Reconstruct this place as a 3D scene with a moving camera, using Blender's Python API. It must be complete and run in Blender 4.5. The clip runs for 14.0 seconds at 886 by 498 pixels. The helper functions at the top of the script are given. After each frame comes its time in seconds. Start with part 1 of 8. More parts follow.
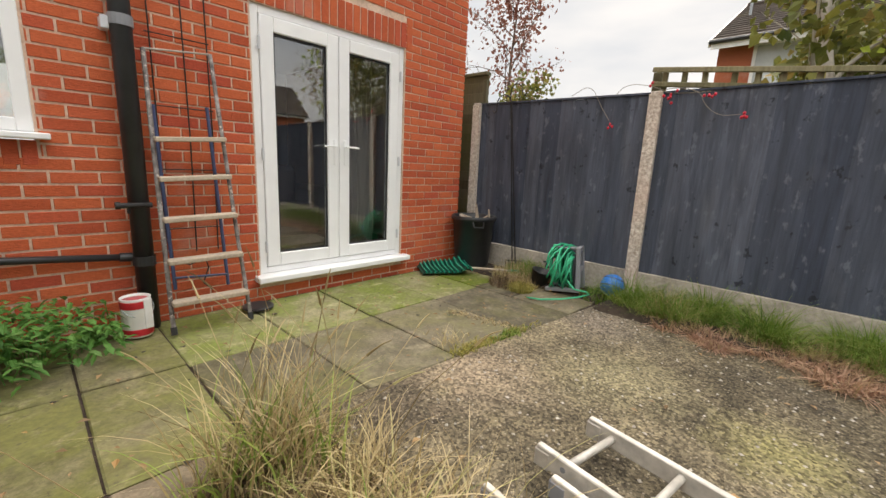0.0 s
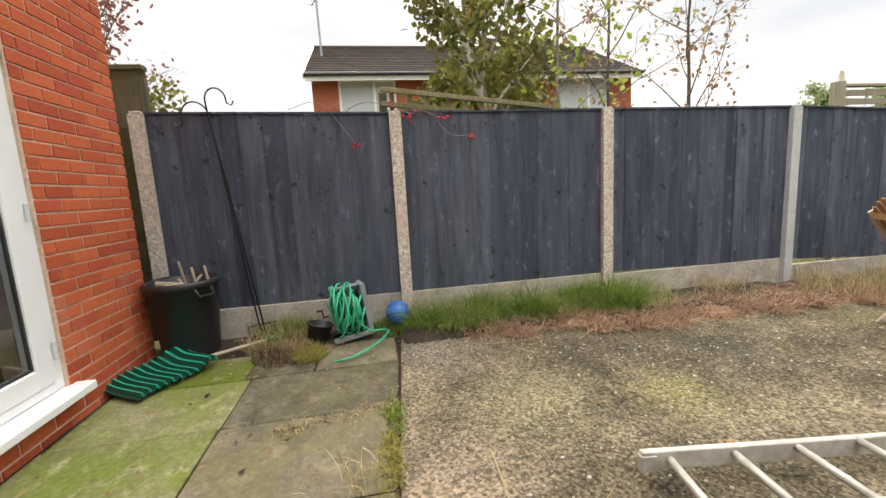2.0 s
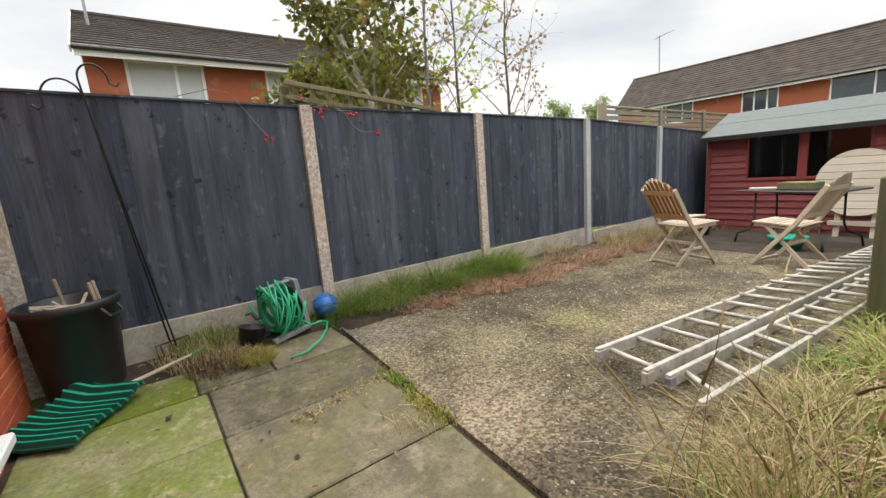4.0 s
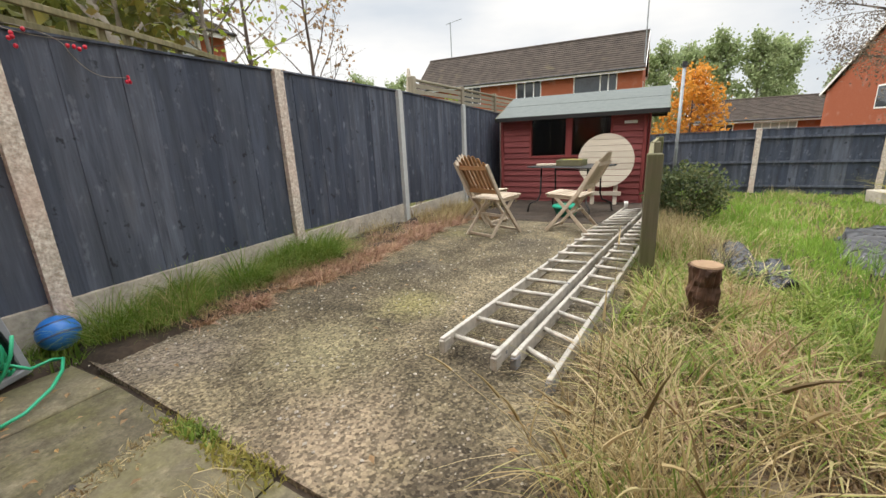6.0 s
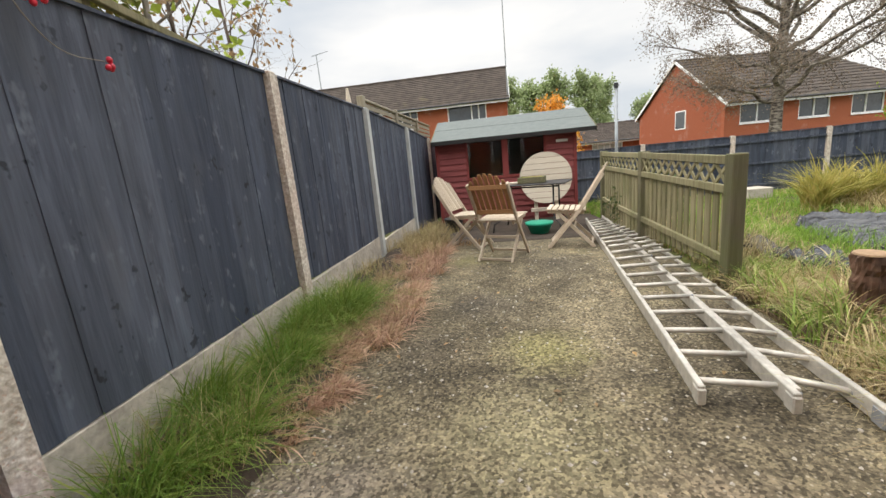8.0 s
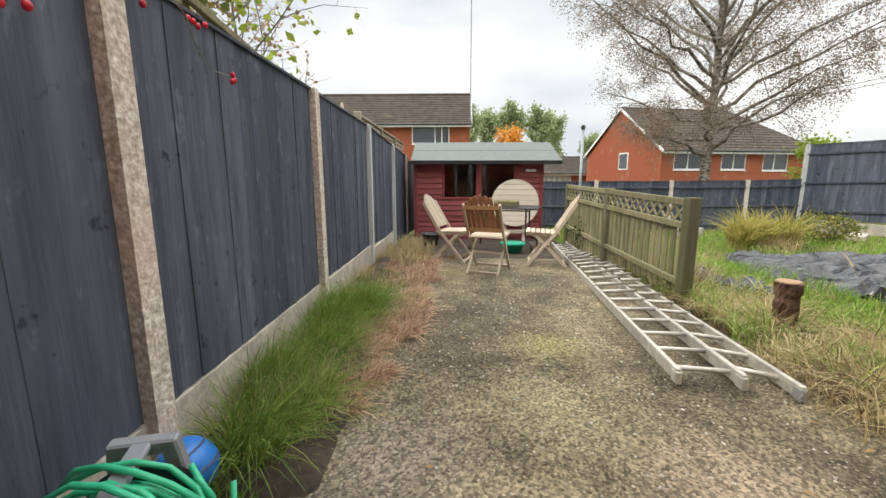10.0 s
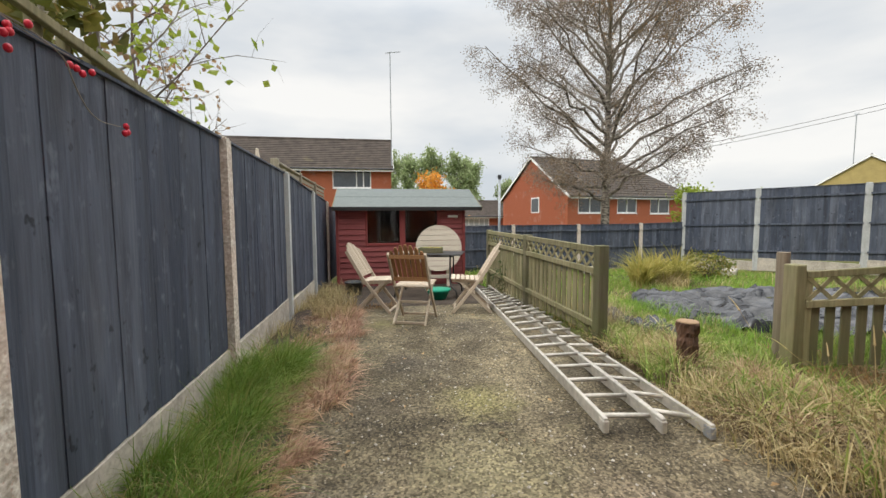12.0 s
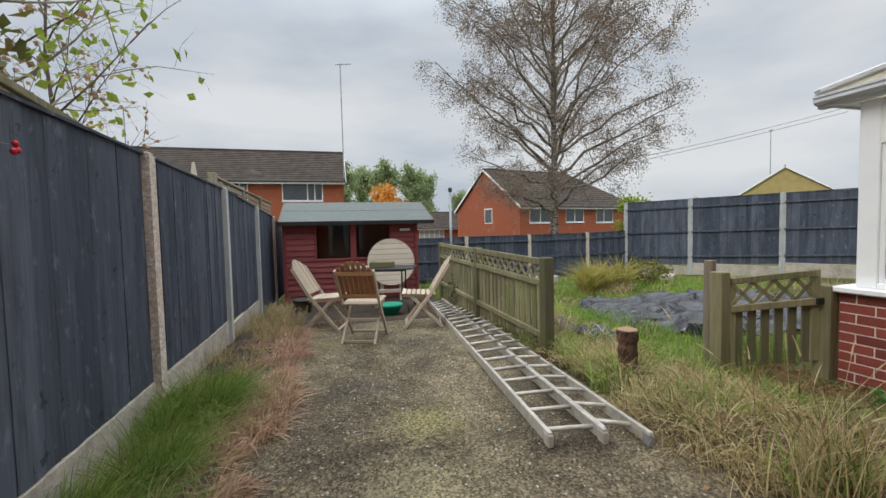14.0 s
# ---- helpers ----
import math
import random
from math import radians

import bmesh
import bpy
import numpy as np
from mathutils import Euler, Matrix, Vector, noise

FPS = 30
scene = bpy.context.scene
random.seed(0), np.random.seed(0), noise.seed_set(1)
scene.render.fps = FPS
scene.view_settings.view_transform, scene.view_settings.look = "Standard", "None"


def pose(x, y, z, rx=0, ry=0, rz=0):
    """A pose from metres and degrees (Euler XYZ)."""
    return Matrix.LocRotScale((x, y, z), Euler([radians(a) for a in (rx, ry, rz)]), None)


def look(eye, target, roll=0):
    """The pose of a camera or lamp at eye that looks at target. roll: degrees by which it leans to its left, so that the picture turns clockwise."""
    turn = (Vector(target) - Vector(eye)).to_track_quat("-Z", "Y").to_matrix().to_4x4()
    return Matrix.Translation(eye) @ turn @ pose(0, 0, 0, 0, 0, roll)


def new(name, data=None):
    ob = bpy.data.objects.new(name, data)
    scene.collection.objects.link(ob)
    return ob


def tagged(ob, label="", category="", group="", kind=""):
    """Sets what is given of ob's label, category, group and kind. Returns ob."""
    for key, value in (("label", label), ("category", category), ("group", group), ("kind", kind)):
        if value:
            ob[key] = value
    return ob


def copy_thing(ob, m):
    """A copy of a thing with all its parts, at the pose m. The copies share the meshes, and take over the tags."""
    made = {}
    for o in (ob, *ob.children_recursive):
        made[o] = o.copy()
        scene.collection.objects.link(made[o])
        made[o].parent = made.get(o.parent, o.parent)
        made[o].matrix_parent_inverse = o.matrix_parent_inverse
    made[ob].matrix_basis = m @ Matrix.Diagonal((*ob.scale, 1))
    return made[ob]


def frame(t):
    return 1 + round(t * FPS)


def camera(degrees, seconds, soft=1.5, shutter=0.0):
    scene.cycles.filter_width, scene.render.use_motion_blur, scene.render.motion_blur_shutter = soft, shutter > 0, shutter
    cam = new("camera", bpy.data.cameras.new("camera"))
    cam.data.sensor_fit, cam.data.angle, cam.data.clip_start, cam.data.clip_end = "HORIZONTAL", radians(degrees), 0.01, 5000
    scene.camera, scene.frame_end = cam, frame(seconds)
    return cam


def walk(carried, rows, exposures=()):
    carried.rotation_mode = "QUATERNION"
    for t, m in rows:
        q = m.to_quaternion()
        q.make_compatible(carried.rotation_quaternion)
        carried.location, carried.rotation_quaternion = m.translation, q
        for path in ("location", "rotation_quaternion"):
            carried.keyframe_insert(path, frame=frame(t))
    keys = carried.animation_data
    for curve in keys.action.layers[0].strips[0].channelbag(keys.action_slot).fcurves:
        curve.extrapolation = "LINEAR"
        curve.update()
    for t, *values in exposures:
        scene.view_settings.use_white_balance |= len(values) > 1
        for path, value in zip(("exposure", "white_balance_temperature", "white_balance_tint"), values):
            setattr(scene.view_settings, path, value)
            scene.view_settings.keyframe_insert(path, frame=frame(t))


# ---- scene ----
cam = camera(94.9, 14.0)
PATH = [
    (0, (0.518, 0.426, 1.12), (1.931, 1.784, 0.724), 2.7),
    (0.5, (0.656, 0.852, 1.081), (2.219, 2.03, 0.668), 2.9),
    (1, (0.77, 1.159, 1.188), (2.491, 2.075, 0.743), 1.9),
    (1.5, (0.794, 1.513, 1.154), (2.734, 1.863, 0.815), 1.0),
    (2, (0.794, 1.951, 1.153), (2.745, 1.623, 0.863), -3.2),
    (2.1, (0.786, 2.069, 1.142), (2.717, 1.627, 0.865), -3.5),
    (2.2, (0.813, 2.142, 1.133), (2.724, 1.626, 0.849), -4.9),
    (4.3, (0.814, 2.994, 1.184), (2.266, 1.67, 0.809), -2.7),
    (4.5, (0.778, 2.956, 1.199), (2.109, 1.516, 0.805), -1.9),
    (5, (0.676, 2.872, 1.16), (1.8, 1.282, 0.702), -0.7),
    (5.5, (0.796, 2.789, 1.101), (1.825, 1.155, 0.58), -0.9),
    (6, (1.158, 2.702, 1.125), (2.053, 0.992, 0.601), -2.7),
    (6.5, (1.579, 2.525, 1.101), (2.344, 0.736, 0.638), -4.7),
    (7, (1.994, 2.441, 1.135), (2.646, 0.593, 0.731), -5.2),
    (7.5, (2.412, 2.508, 1.077), (2.879, 0.607, 0.668), -5.7),
    (8, (2.803, 2.601, 1.099), (3.112, 0.671, 0.675), -5.5),
    (8.2, (2.972, 2.624, 1.101), (3.215, 0.689, 0.657), -5.1),
    (10.3, (3.286, 3.085, 1.163), (3.31, 1.109, 0.858), 0.4),
    (10.5, (3.293, 3.06, 1.198), (3.285, 1.078, 0.928), 0.4),
    (11, (3.289, 3.037, 1.209), (3.177, 1.052, 0.991), 0.3),
    (11.5, (3.288, 3.023, 1.204), (3.08, 1.043, 1.013), -0.1),
    (12, (3.291, 2.987, 1.22), (2.967, 1.02, 1.07), -0.3),
    (12.5, (3.165, 2.992, 1.241), (2.394, 1.15, 1.14), -0.4),
    (12.6, (3.129, 3.008, 1.218), (2.254, 1.212, 1.143), -0.4),
    (13, (3.037, 3.05, 1.245), (1.84, 1.45, 1.161), -0.6),
    (13.2, (3.02, 3.058, 1.247), (1.784, 1.489, 1.156), -0.65),
    (13.5, (3.044, 3.031, 1.244), (1.951, 1.358, 1.156), -0.9),
    (13.7, (3.1, 3.003, 1.25), (2.218, 1.21, 1.173), -1.4),
    (14, (3.195, 2.963, 1.256), (2.662, 1.038, 1.158), -1.3),
]
walk(cam, [(t, look(eye, target, roll)) for t, eye, target, roll in PATH], ((0.0, 0.26, 7150, 13), (1.5, 0.42, 7100, 13), (2.2, 0.44, 7100, 13), (4.3, 0.30, 6850, 11), (8.2, 0.28, 6850, 11), (10.3, 0.36, 6800, 10), (10.8, 0.30, 6800, 10), (11.5, 0.22, 6800, 10), (12.0, 0.12, 6750, 10), (12.5, 0.0, 6750, 10), (13.0, -0.14, 6350, 10), (13.6, -0.23, 6350, 10), (14.0, -0.25, 6350, 10)))

# ---- world, sun ----
world = bpy.data.worlds.new("overcast")
scene.world = world
world.use_nodes = True
wn, wl = world.node_tree.nodes, world.node_tree.links
wn.clear()
SUN_EL, SUN_AZ = radians(47), radians(105)
sky = wn.new("ShaderNodeTexSky")
sky.sky_type, sky.sun_disc = "NISHITA", False
sky.sun_elevation, sky.sun_rotation = SUN_EL, SUN_AZ
tc = wn.new("ShaderNodeTexCoord")
mapn = wn.new("ShaderNodeMapping")
mapn.inputs["Scale"].default_value = (1.0, 1.0, 3.2)
cl = wn.new("ShaderNodeTexNoise")
cl.inputs["Scale"].default_value, cl.inputs["Detail"].default_value, cl.inputs["Roughness"].default_value = 1.9, 5.0, 0.5
cr = wn.new("ShaderNodeValToRGB")
cr.color_ramp.elements[0].position, cr.color_ramp.elements[0].color = 0.32, (5.9, 6.5, 7.2, 1)
cr.color_ramp.elements[1].position, cr.color_ramp.elements[1].color = 0.62, (9.0, 9.1, 9.1, 1)
mx = wn.new("ShaderNodeMix")
mx.data_type = "RGBA"
mx.inputs[0].default_value = 0.93
bg = wn.new("ShaderNodeBackground")
bg.inputs["Strength"].default_value = 0.10
wo = wn.new("ShaderNodeOutputWorld")
sep = wn.new("ShaderNodeSeparateXYZ")
rise = wn.new("ShaderNodeMapRange")
rise.interpolation_type = "SMOOTHSTEP"
for socket, value in zip(("From Min", "From Max", "To Min", "To Max"), (0.40, 0.80, 0.100, 0.36)):
    rise.inputs[socket].default_value = value
wl.new(tc.outputs["Generated"], sep.inputs[0])
wl.new(sep.outputs[2], rise.inputs["Value"])
wl.new(rise.outputs["Result"], bg.inputs["Strength"])
wl.new(tc.outputs["Generated"], mapn.inputs["Vector"])
wl.new(mapn.outputs["Vector"], cl.inputs["Vector"])
wl.new(cl.outputs["Fac"], cr.inputs["Fac"])
wl.new(sky.outputs["Color"], mx.inputs[6])
wl.new(cr.outputs["Color"], mx.inputs[7])
wl.new(mx.outputs[2], bg.inputs["Color"])
wl.new(bg.outputs["Background"], wo.inputs["Surface"])
sun = new("sun", bpy.data.lights.new("sun", "SUN"))
sun.data.energy, sun.data.angle, sun.data.color = 1.35, radians(25), (1.0, 0.94, 0.84)
sun.matrix_world = look((6 * math.sin(SUN_AZ), -6 * math.cos(SUN_AZ), 6 * math.tan(SUN_EL)), (0, 0, 0))

# ---- materials ----


class Nodes:
    """A small builder of node materials."""

    def __init__(self, name, rough=0.8, metal=0.0, spec=0.5):
        self.mat = bpy.data.materials.new(name)
        self.mat.use_nodes = True
        self.t = self.mat.node_tree
        self.b = self.t.nodes["Principled BSDF"]
        self.b.inputs["Roughness"].default_value = rough
        self.b.inputs["Metallic"].default_value = metal
        self.b.inputs["Specular IOR Level"].default_value = spec
        self.co = self.t.nodes.new("ShaderNodeTexCoord").outputs["Object"]
        self.world_co = self.t.nodes.new("ShaderNodeNewGeometry").outputs["Position"]

    def link(self, a, b):
        self.t.links.new(a, b)
        return self

    def noise(self, scale, detail=4.0, stretch=(1, 1, 1), world=True, rough=0.55):
        m = self.t.nodes.new("ShaderNodeMapping")
        m.inputs["Scale"].default_value = stretch
        self.link(self.world_co if world else self.co, m.inputs["Vector"])
        n = self.t.nodes.new("ShaderNodeTexNoise")
        n.inputs["Scale"].default_value, n.inputs["Detail"].default_value = scale, detail
        n.inputs["Roughness"].default_value = rough
        self.link(m.outputs["Vector"], n.inputs["Vector"])
        return n.outputs["Fac"]

    def voronoi(self, scale, stretch=(1, 1, 1), out="Distance"):
        m = self.t.nodes.new("ShaderNodeMapping")
        m.inputs["Scale"].default_value = stretch
        self.link(self.world_co, m.inputs["Vector"])
        n = self.t.nodes.new("ShaderNodeTexVoronoi")
        n.inputs["Scale"].default_value = scale
        self.link(m.outputs["Vector"], n.inputs["Vector"])
        return n.outputs[out]

    def ramp(self, fac, stops):
        r = self.t.nodes.new("ShaderNodeValToRGB")
        e = r.color_ramp.elements
        while len(e) < len(stops):
            e.new(0.5)
        for k, (p, c) in zip(e, stops):
            k.position = p
            k.color = (*c, 1) if len(c) == 3 else c
        self.link(fac, r.inputs["Fac"])
        return r.outputs["Color"]

    def mix(self, fac, a, b, mode="MIX"):
        n = self.t.nodes.new("ShaderNodeMix")
        n.data_type, n.blend_type = "RGBA", mode
        for v, i in ((fac, 0), (a, 6), (b, 7)):
            if isinstance(v, (int, float)):
                n.inputs[i].default_value = v
            elif isinstance(v, tuple):
                n.inputs[i].default_value = (*v, 1)
            else:
                self.link(v, n.inputs[i])
        return n.outputs[2]

    def object_random(self):
        return self.t.nodes.new("ShaderNodeObjectInfo").outputs["Random"]

    def island(self):
        return self.t.nodes.new("ShaderNodeNewGeometry").outputs["Random Per Island"]

    def axis(self, k):
        s = self.t.nodes.new("ShaderNodeSeparateXYZ")
        self.link(self.world_co, s.inputs[0])
        return s.outputs[k]

    def math(self, op, a, b=0.0, c=0.0):
        n = self.t.nodes.new("ShaderNodeMath")
        n.operation = op
        for i, v in enumerate((a, b, c)):
            if isinstance(v, (int, float)):
                n.inputs[i].default_value = v
            else:
                self.link(v, n.inputs[i])
        return n.outputs[0]

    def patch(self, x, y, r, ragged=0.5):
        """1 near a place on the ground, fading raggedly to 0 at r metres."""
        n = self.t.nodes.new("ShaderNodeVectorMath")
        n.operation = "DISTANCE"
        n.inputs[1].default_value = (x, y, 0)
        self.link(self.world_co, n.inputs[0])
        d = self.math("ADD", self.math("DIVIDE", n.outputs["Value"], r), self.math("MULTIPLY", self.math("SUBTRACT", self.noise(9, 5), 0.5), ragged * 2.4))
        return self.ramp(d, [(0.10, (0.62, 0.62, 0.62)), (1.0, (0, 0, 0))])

    def color(self, c):
        if isinstance(c, tuple):
            self.b.inputs["Base Color"].default_value = (*c, 1)
        else:
            self.link(c, self.b.inputs["Base Color"])
        return self

    def bump(self, fac, strength=0.3, dist=0.01):
        n = self.t.nodes.new("ShaderNodeBump")
        n.inputs["Strength"].default_value, n.inputs["Distance"].default_value = strength, dist
        self.link(fac, n.inputs["Height"])
        self.link(n.outputs["Normal"], self.b.inputs["Normal"])
        return self

    def rough(self, fac):
        self.link(fac, self.b.inputs["Roughness"])
        return self


def plain(name, col, rough=0.6, metal=0.0, vary=0.15, scale=14.0, bump=0.12, spec=0.5):
    m = Nodes(name, rough, metal, spec)
    dark = tuple(c * (1 - vary * 1.6) for c in col)
    light = tuple(min(1, c * (1 + vary)) for c in col)
    n1 = m.noise(scale, 5)
    n2 = m.noise(scale * 0.13, 3)
    c = m.mix(0.5, m.ramp(n1, [(0.3, dark), (0.7, light)]), m.ramp(n2, [(0.3, dark), (0.7, light)]))
    m.color(c)
    if bump:
        m.bump(n1, bump, 0.004)
    return m.mat


def brick_mat(name, stops, stain=(0.55, 0.42, 0.38), island=False):
    m = Nodes(name, 0.9, 0, 0.25)
    r = m.island() if island else m.object_random()
    base = m.ramp(r, stops)
    g = m.noise(55, 5, (1, 1, 3.5))
    c = m.mix(0.55, base, m.ramp(g, [(0.25, (0.30, 0.24, 0.22)), (0.75, (0.72, 0.66, 0.62))]), "OVERLAY")
    s = m.noise(1.7, 4)
    c = m.mix(m.ramp(s, [(0.60, (0, 0, 0)), (0.80, (0.45, 0.45, 0.45))]), c, stain)
    m.color(c).bump(m.noise(45, 6, (1, 1, 4)), 0.75, 0.010)
    return m.mat


RED = [(0.0, (0.42, 0.088, 0.042)), (0.25, (0.52, 0.12, 0.05)), (0.7, (0.60, 0.155, 0.065)), (1.0, (0.47, 0.09, 0.05))]
DARKRED = [(0.0, (0.19, 0.055, 0.045)), (0.5, (0.26, 0.075, 0.06)), (1.0, (0.31, 0.085, 0.065))]
BRICK = brick_mat("red_brick", RED)
BRICK_FAR = brick_mat("red_brick_rest", RED, island=True)
BRICK_DARK = brick_mat("dark_red_brick", DARKRED, (0.25, 0.12, 0.095))
MORTAR = plain("mortar", (0.66, 0.49, 0.38), 0.95, vary=0.25, scale=60, bump=0.4)
MORTAR_PALE = plain("pale_mortar", (0.72, 0.64, 0.56), 0.95, vary=0.2, scale=60, bump=0.4)
PVC = plain("white_plastic", (0.87, 0.88, 0.88), 0.32, vary=0.04, scale=6, bump=0.02)
PVC_OLD = plain("greying_white_plastic", (0.60, 0.62, 0.65), 0.4, vary=0.07, scale=4, bump=0.03)
BLACKP = plain("black_plastic", (0.028, 0.03, 0.033), 0.42, vary=0.25, scale=9, bump=0.06)
BLACKM = plain("black_metal", (0.025, 0.024, 0.024), 0.5, 0.3, vary=0.3)
ALU = plain("dull_aluminium", (0.54, 0.51, 0.455), 0.5, 0.3, vary=0.28, scale=22, bump=0.08)


def spattered_mat():
    m = Nodes("paint_spattered_metal", 0.55, 0.25, 0.4)
    c = m.ramp(m.noise(16, 5), [(0.35, (0.10, 0.085, 0.08)), (0.55, (0.26, 0.24, 0.23)), (0.7, (0.42, 0.40, 0.38))])
    c = m.mix(m.ramp(m.noise(45, 3), [(0.60, (0, 0, 0)), (0.66, (0.9, 0.9, 0.9))]), c, (0.62, 0.55, 0.48))
    m.color(c).bump(m.noise(40, 4), 0.3, 0.003)
    return m.mat


SPATTER = spattered_mat()
STEEL = plain("grey_steel", (0.33, 0.36, 0.38), 0.5, 0.5, vary=0.2)
# the unlit room's dimness is put into this wall and ceiling colour
GLASSROOM = plain("darkened_room_wall", (0.06, 0.06, 0.066), 0.9)
ROOMFLOOR = plain("room_carpet", (0.16, 0.14, 0.09), 0.95, vary=0.2)
CURTAIN = plain("grey_curtain", (0.42, 0.38, 0.33), 0.95, vary=0.12, scale=40)
SOFA = plain("beige_upholstery", (0.36, 0.29, 0.25), 0.95, vary=0.12, scale=60)


def glass_mat(name, tint=(1, 1, 1), shine=0.10):
    m = bpy.data.materials.new(name)
    m.use_nodes = True
    t = m.node_tree
    t.nodes.clear()
    out, mixn = t.nodes.new("ShaderNodeOutputMaterial"), t.nodes.new("ShaderNodeMixShader")
    tr, gl, fr = t.nodes.new("ShaderNodeBsdfTransparent"), t.nodes.new("ShaderNodeBsdfGlossy"), t.nodes.new("ShaderNodeLayerWeight")
    tr.inputs[0].default_value = (*tint, 1)
    gl.inputs["Roughness"].default_value = 0.02
    fr.inputs["Blend"].default_value = 0.5
    pw, ad = t.nodes.new("ShaderNodeMath"), t.nodes.new("ShaderNodeMath")
    pw.operation, ad.operation = "POWER", "MULTIPLY_ADD"
    pw.inputs[1].default_value, ad.inputs[1].default_value, ad.inputs[2].default_value = 3.5, 0.8, shine
    t.links.new(fr.outputs["Facing"], pw.inputs[0])
    t.links.new(pw.outputs[0], ad.inputs[0])
    t.links.new(ad.outputs[0], mixn.inputs[0])
    t.links.new(tr.outputs[0], mixn.inputs[1])
    t.links.new(gl.outputs[0], mixn.inputs[2])
    t.links.new(mixn.outputs[0], out.inputs[0])
    return m


GLASS = glass_mat("window_glass", (0.92, 0.94, 0.94), 0.22)
GLASS_CLEAN = glass_mat("blind_window_glass", (0.95, 0.96, 0.96), 0.03)


def board_paint():
    m = Nodes("slate_grey_fence_paint", 0.72, 0, 0.4)
    r = m.object_random()
    grain = m.noise(26, 6, (3.0, 3.0, 0.16))
    base = m.ramp(r, [(0.0, (0.040, 0.051, 0.078)), (0.5, (0.062, 0.075, 0.105)), (1.0, (0.090, 0.104, 0.137))])
    c = m.mix(0.32, base, m.ramp(grain, [(0.25, (0.25, 0.25, 0.25)), (0.8, (0.8, 0.8, 0.8))]), "OVERLAY")
    knots = m.noise(9.5, 3, (1.0, 1.0, 0.85), rough=0.65)
    smudge = m.ramp(knots, [(0.645, (0, 0, 0)), (0.69, (0.8, 0.8, 0.8))])
    c = m.mix(smudge, c, (0.012, 0.015, 0.022))
    drag = m.noise(5.0, 4, (2.2, 2.2, 0.22), rough=0.6)
    c = m.mix(m.ramp(drag, [(0.55, (0, 0, 0)), (0.66, (0.7, 0.7, 0.7))]), c, (0.034, 0.040, 0.056))
    pale = m.noise(11.0, 3, (1.3, 1.3, 0.7), rough=0.6)
    c = m.mix(m.ramp(pale, [(0.60, (0, 0, 0)), (0.70, (0.6, 0.6, 0.6))]), c, (0.15, 0.17, 0.21))
    wear = m.noise(3.0, 6, (2, 2, 0.5))
    c = m.mix(m.ramp(wear, [(0.54, (0, 0, 0)), (0.78, (0.6, 0.6, 0.6))]), c, (0.115, 0.125, 0.148))
    wave = m.noise(4.2, 3, (2.6, 2.6, 0.30), rough=0.5)
    c = m.mix(0.6, c, m.ramp(wave, [(0.32, (0.26, 0.26, 0.26)), (0.68, (0.74, 0.74, 0.74))]), "OVERLAY")
    m.color(c).bump(m.mix(0.6, m.mix(0.45, grain, knots), wave), 0.9, 0.022)
    return m.mat


NAVY = board_paint()


def wood(name, a, b, streak=(2.5, 2.5, 0.12), rough=0.8, green=0.0, scale=20, world=False):
    m = Nodes(name, rough, 0, 0.3)
    grain = m.noise(scale, 6, streak, world=world)
    big = m.noise(2.2, 4)
    c = m.ramp(grain, [(0.28, a), (0.72, b)])
    c = m.mix(0.35, c, m.ramp(m.object_random(), [(0, tuple(x * 0.75 for x in a)), (1, tuple(min(1, x * 1.2) for x in b))]))
    if green:
        c = m.mix(m.ramp(big, [(0.42, (0, 0, 0)), (0.68, (green, green, green))]), c, (0.10, 0.12, 0.035))
    m.color(c).bump(grain, 0.35, 0.005)
    return m.mat


TEAK = wood("weathered_teak", (0.34, 0.275, 0.20), (0.56, 0.475, 0.375), world=True, streak=(3, 3, 3))
TEAK_WARM = wood("oiled_teak", (0.26, 0.13, 0.055), (0.42, 0.235, 0.115), world=True, streak=(3, 3, 3))
MOSSY = wood("mossy_softwood", (0.12, 0.105, 0.06), (0.33, 0.295, 0.175), green=0.4)
MOSSY_DARK = wood("damp_softwood", (0.085, 0.075, 0.045), (0.17, 0.15, 0.10), green=0.6)
OLDWOOD = wood("old_grey_wood", (0.13, 0.105, 0.08), (0.26, 0.215, 0.16), green=0.25)
BLEACHED = wood("bleached_softwood", (0.22, 0.19, 0.14), (0.42, 0.375, 0.29), green=0.15)
PALEWOOD = wood("pale_planed_wood", (0.46, 0.40, 0.32), (0.63, 0.56, 0.46), (0.2, 3, 3))
SHEDRED = wood("dark_red_shed_paint", (0.19, 0.047, 0.048), (0.31, 0.088, 0.085), (0.15, 2, 2))
SHEDTRIM = wood("faded_red_trim", (0.19, 0.035, 0.035), (0.28, 0.065, 0.06))
# near-black wood: the shed's inner shade put into the colour
SHEDIN = wood("shaded_shed_interior", (0.018, 0.014, 0.012), (0.04, 0.032, 0.027))
FELT = plain("green_grey_roof_felt", (0.135, 0.155, 0.15), 0.95, vary=0.14, scale=70, bump=0.3)


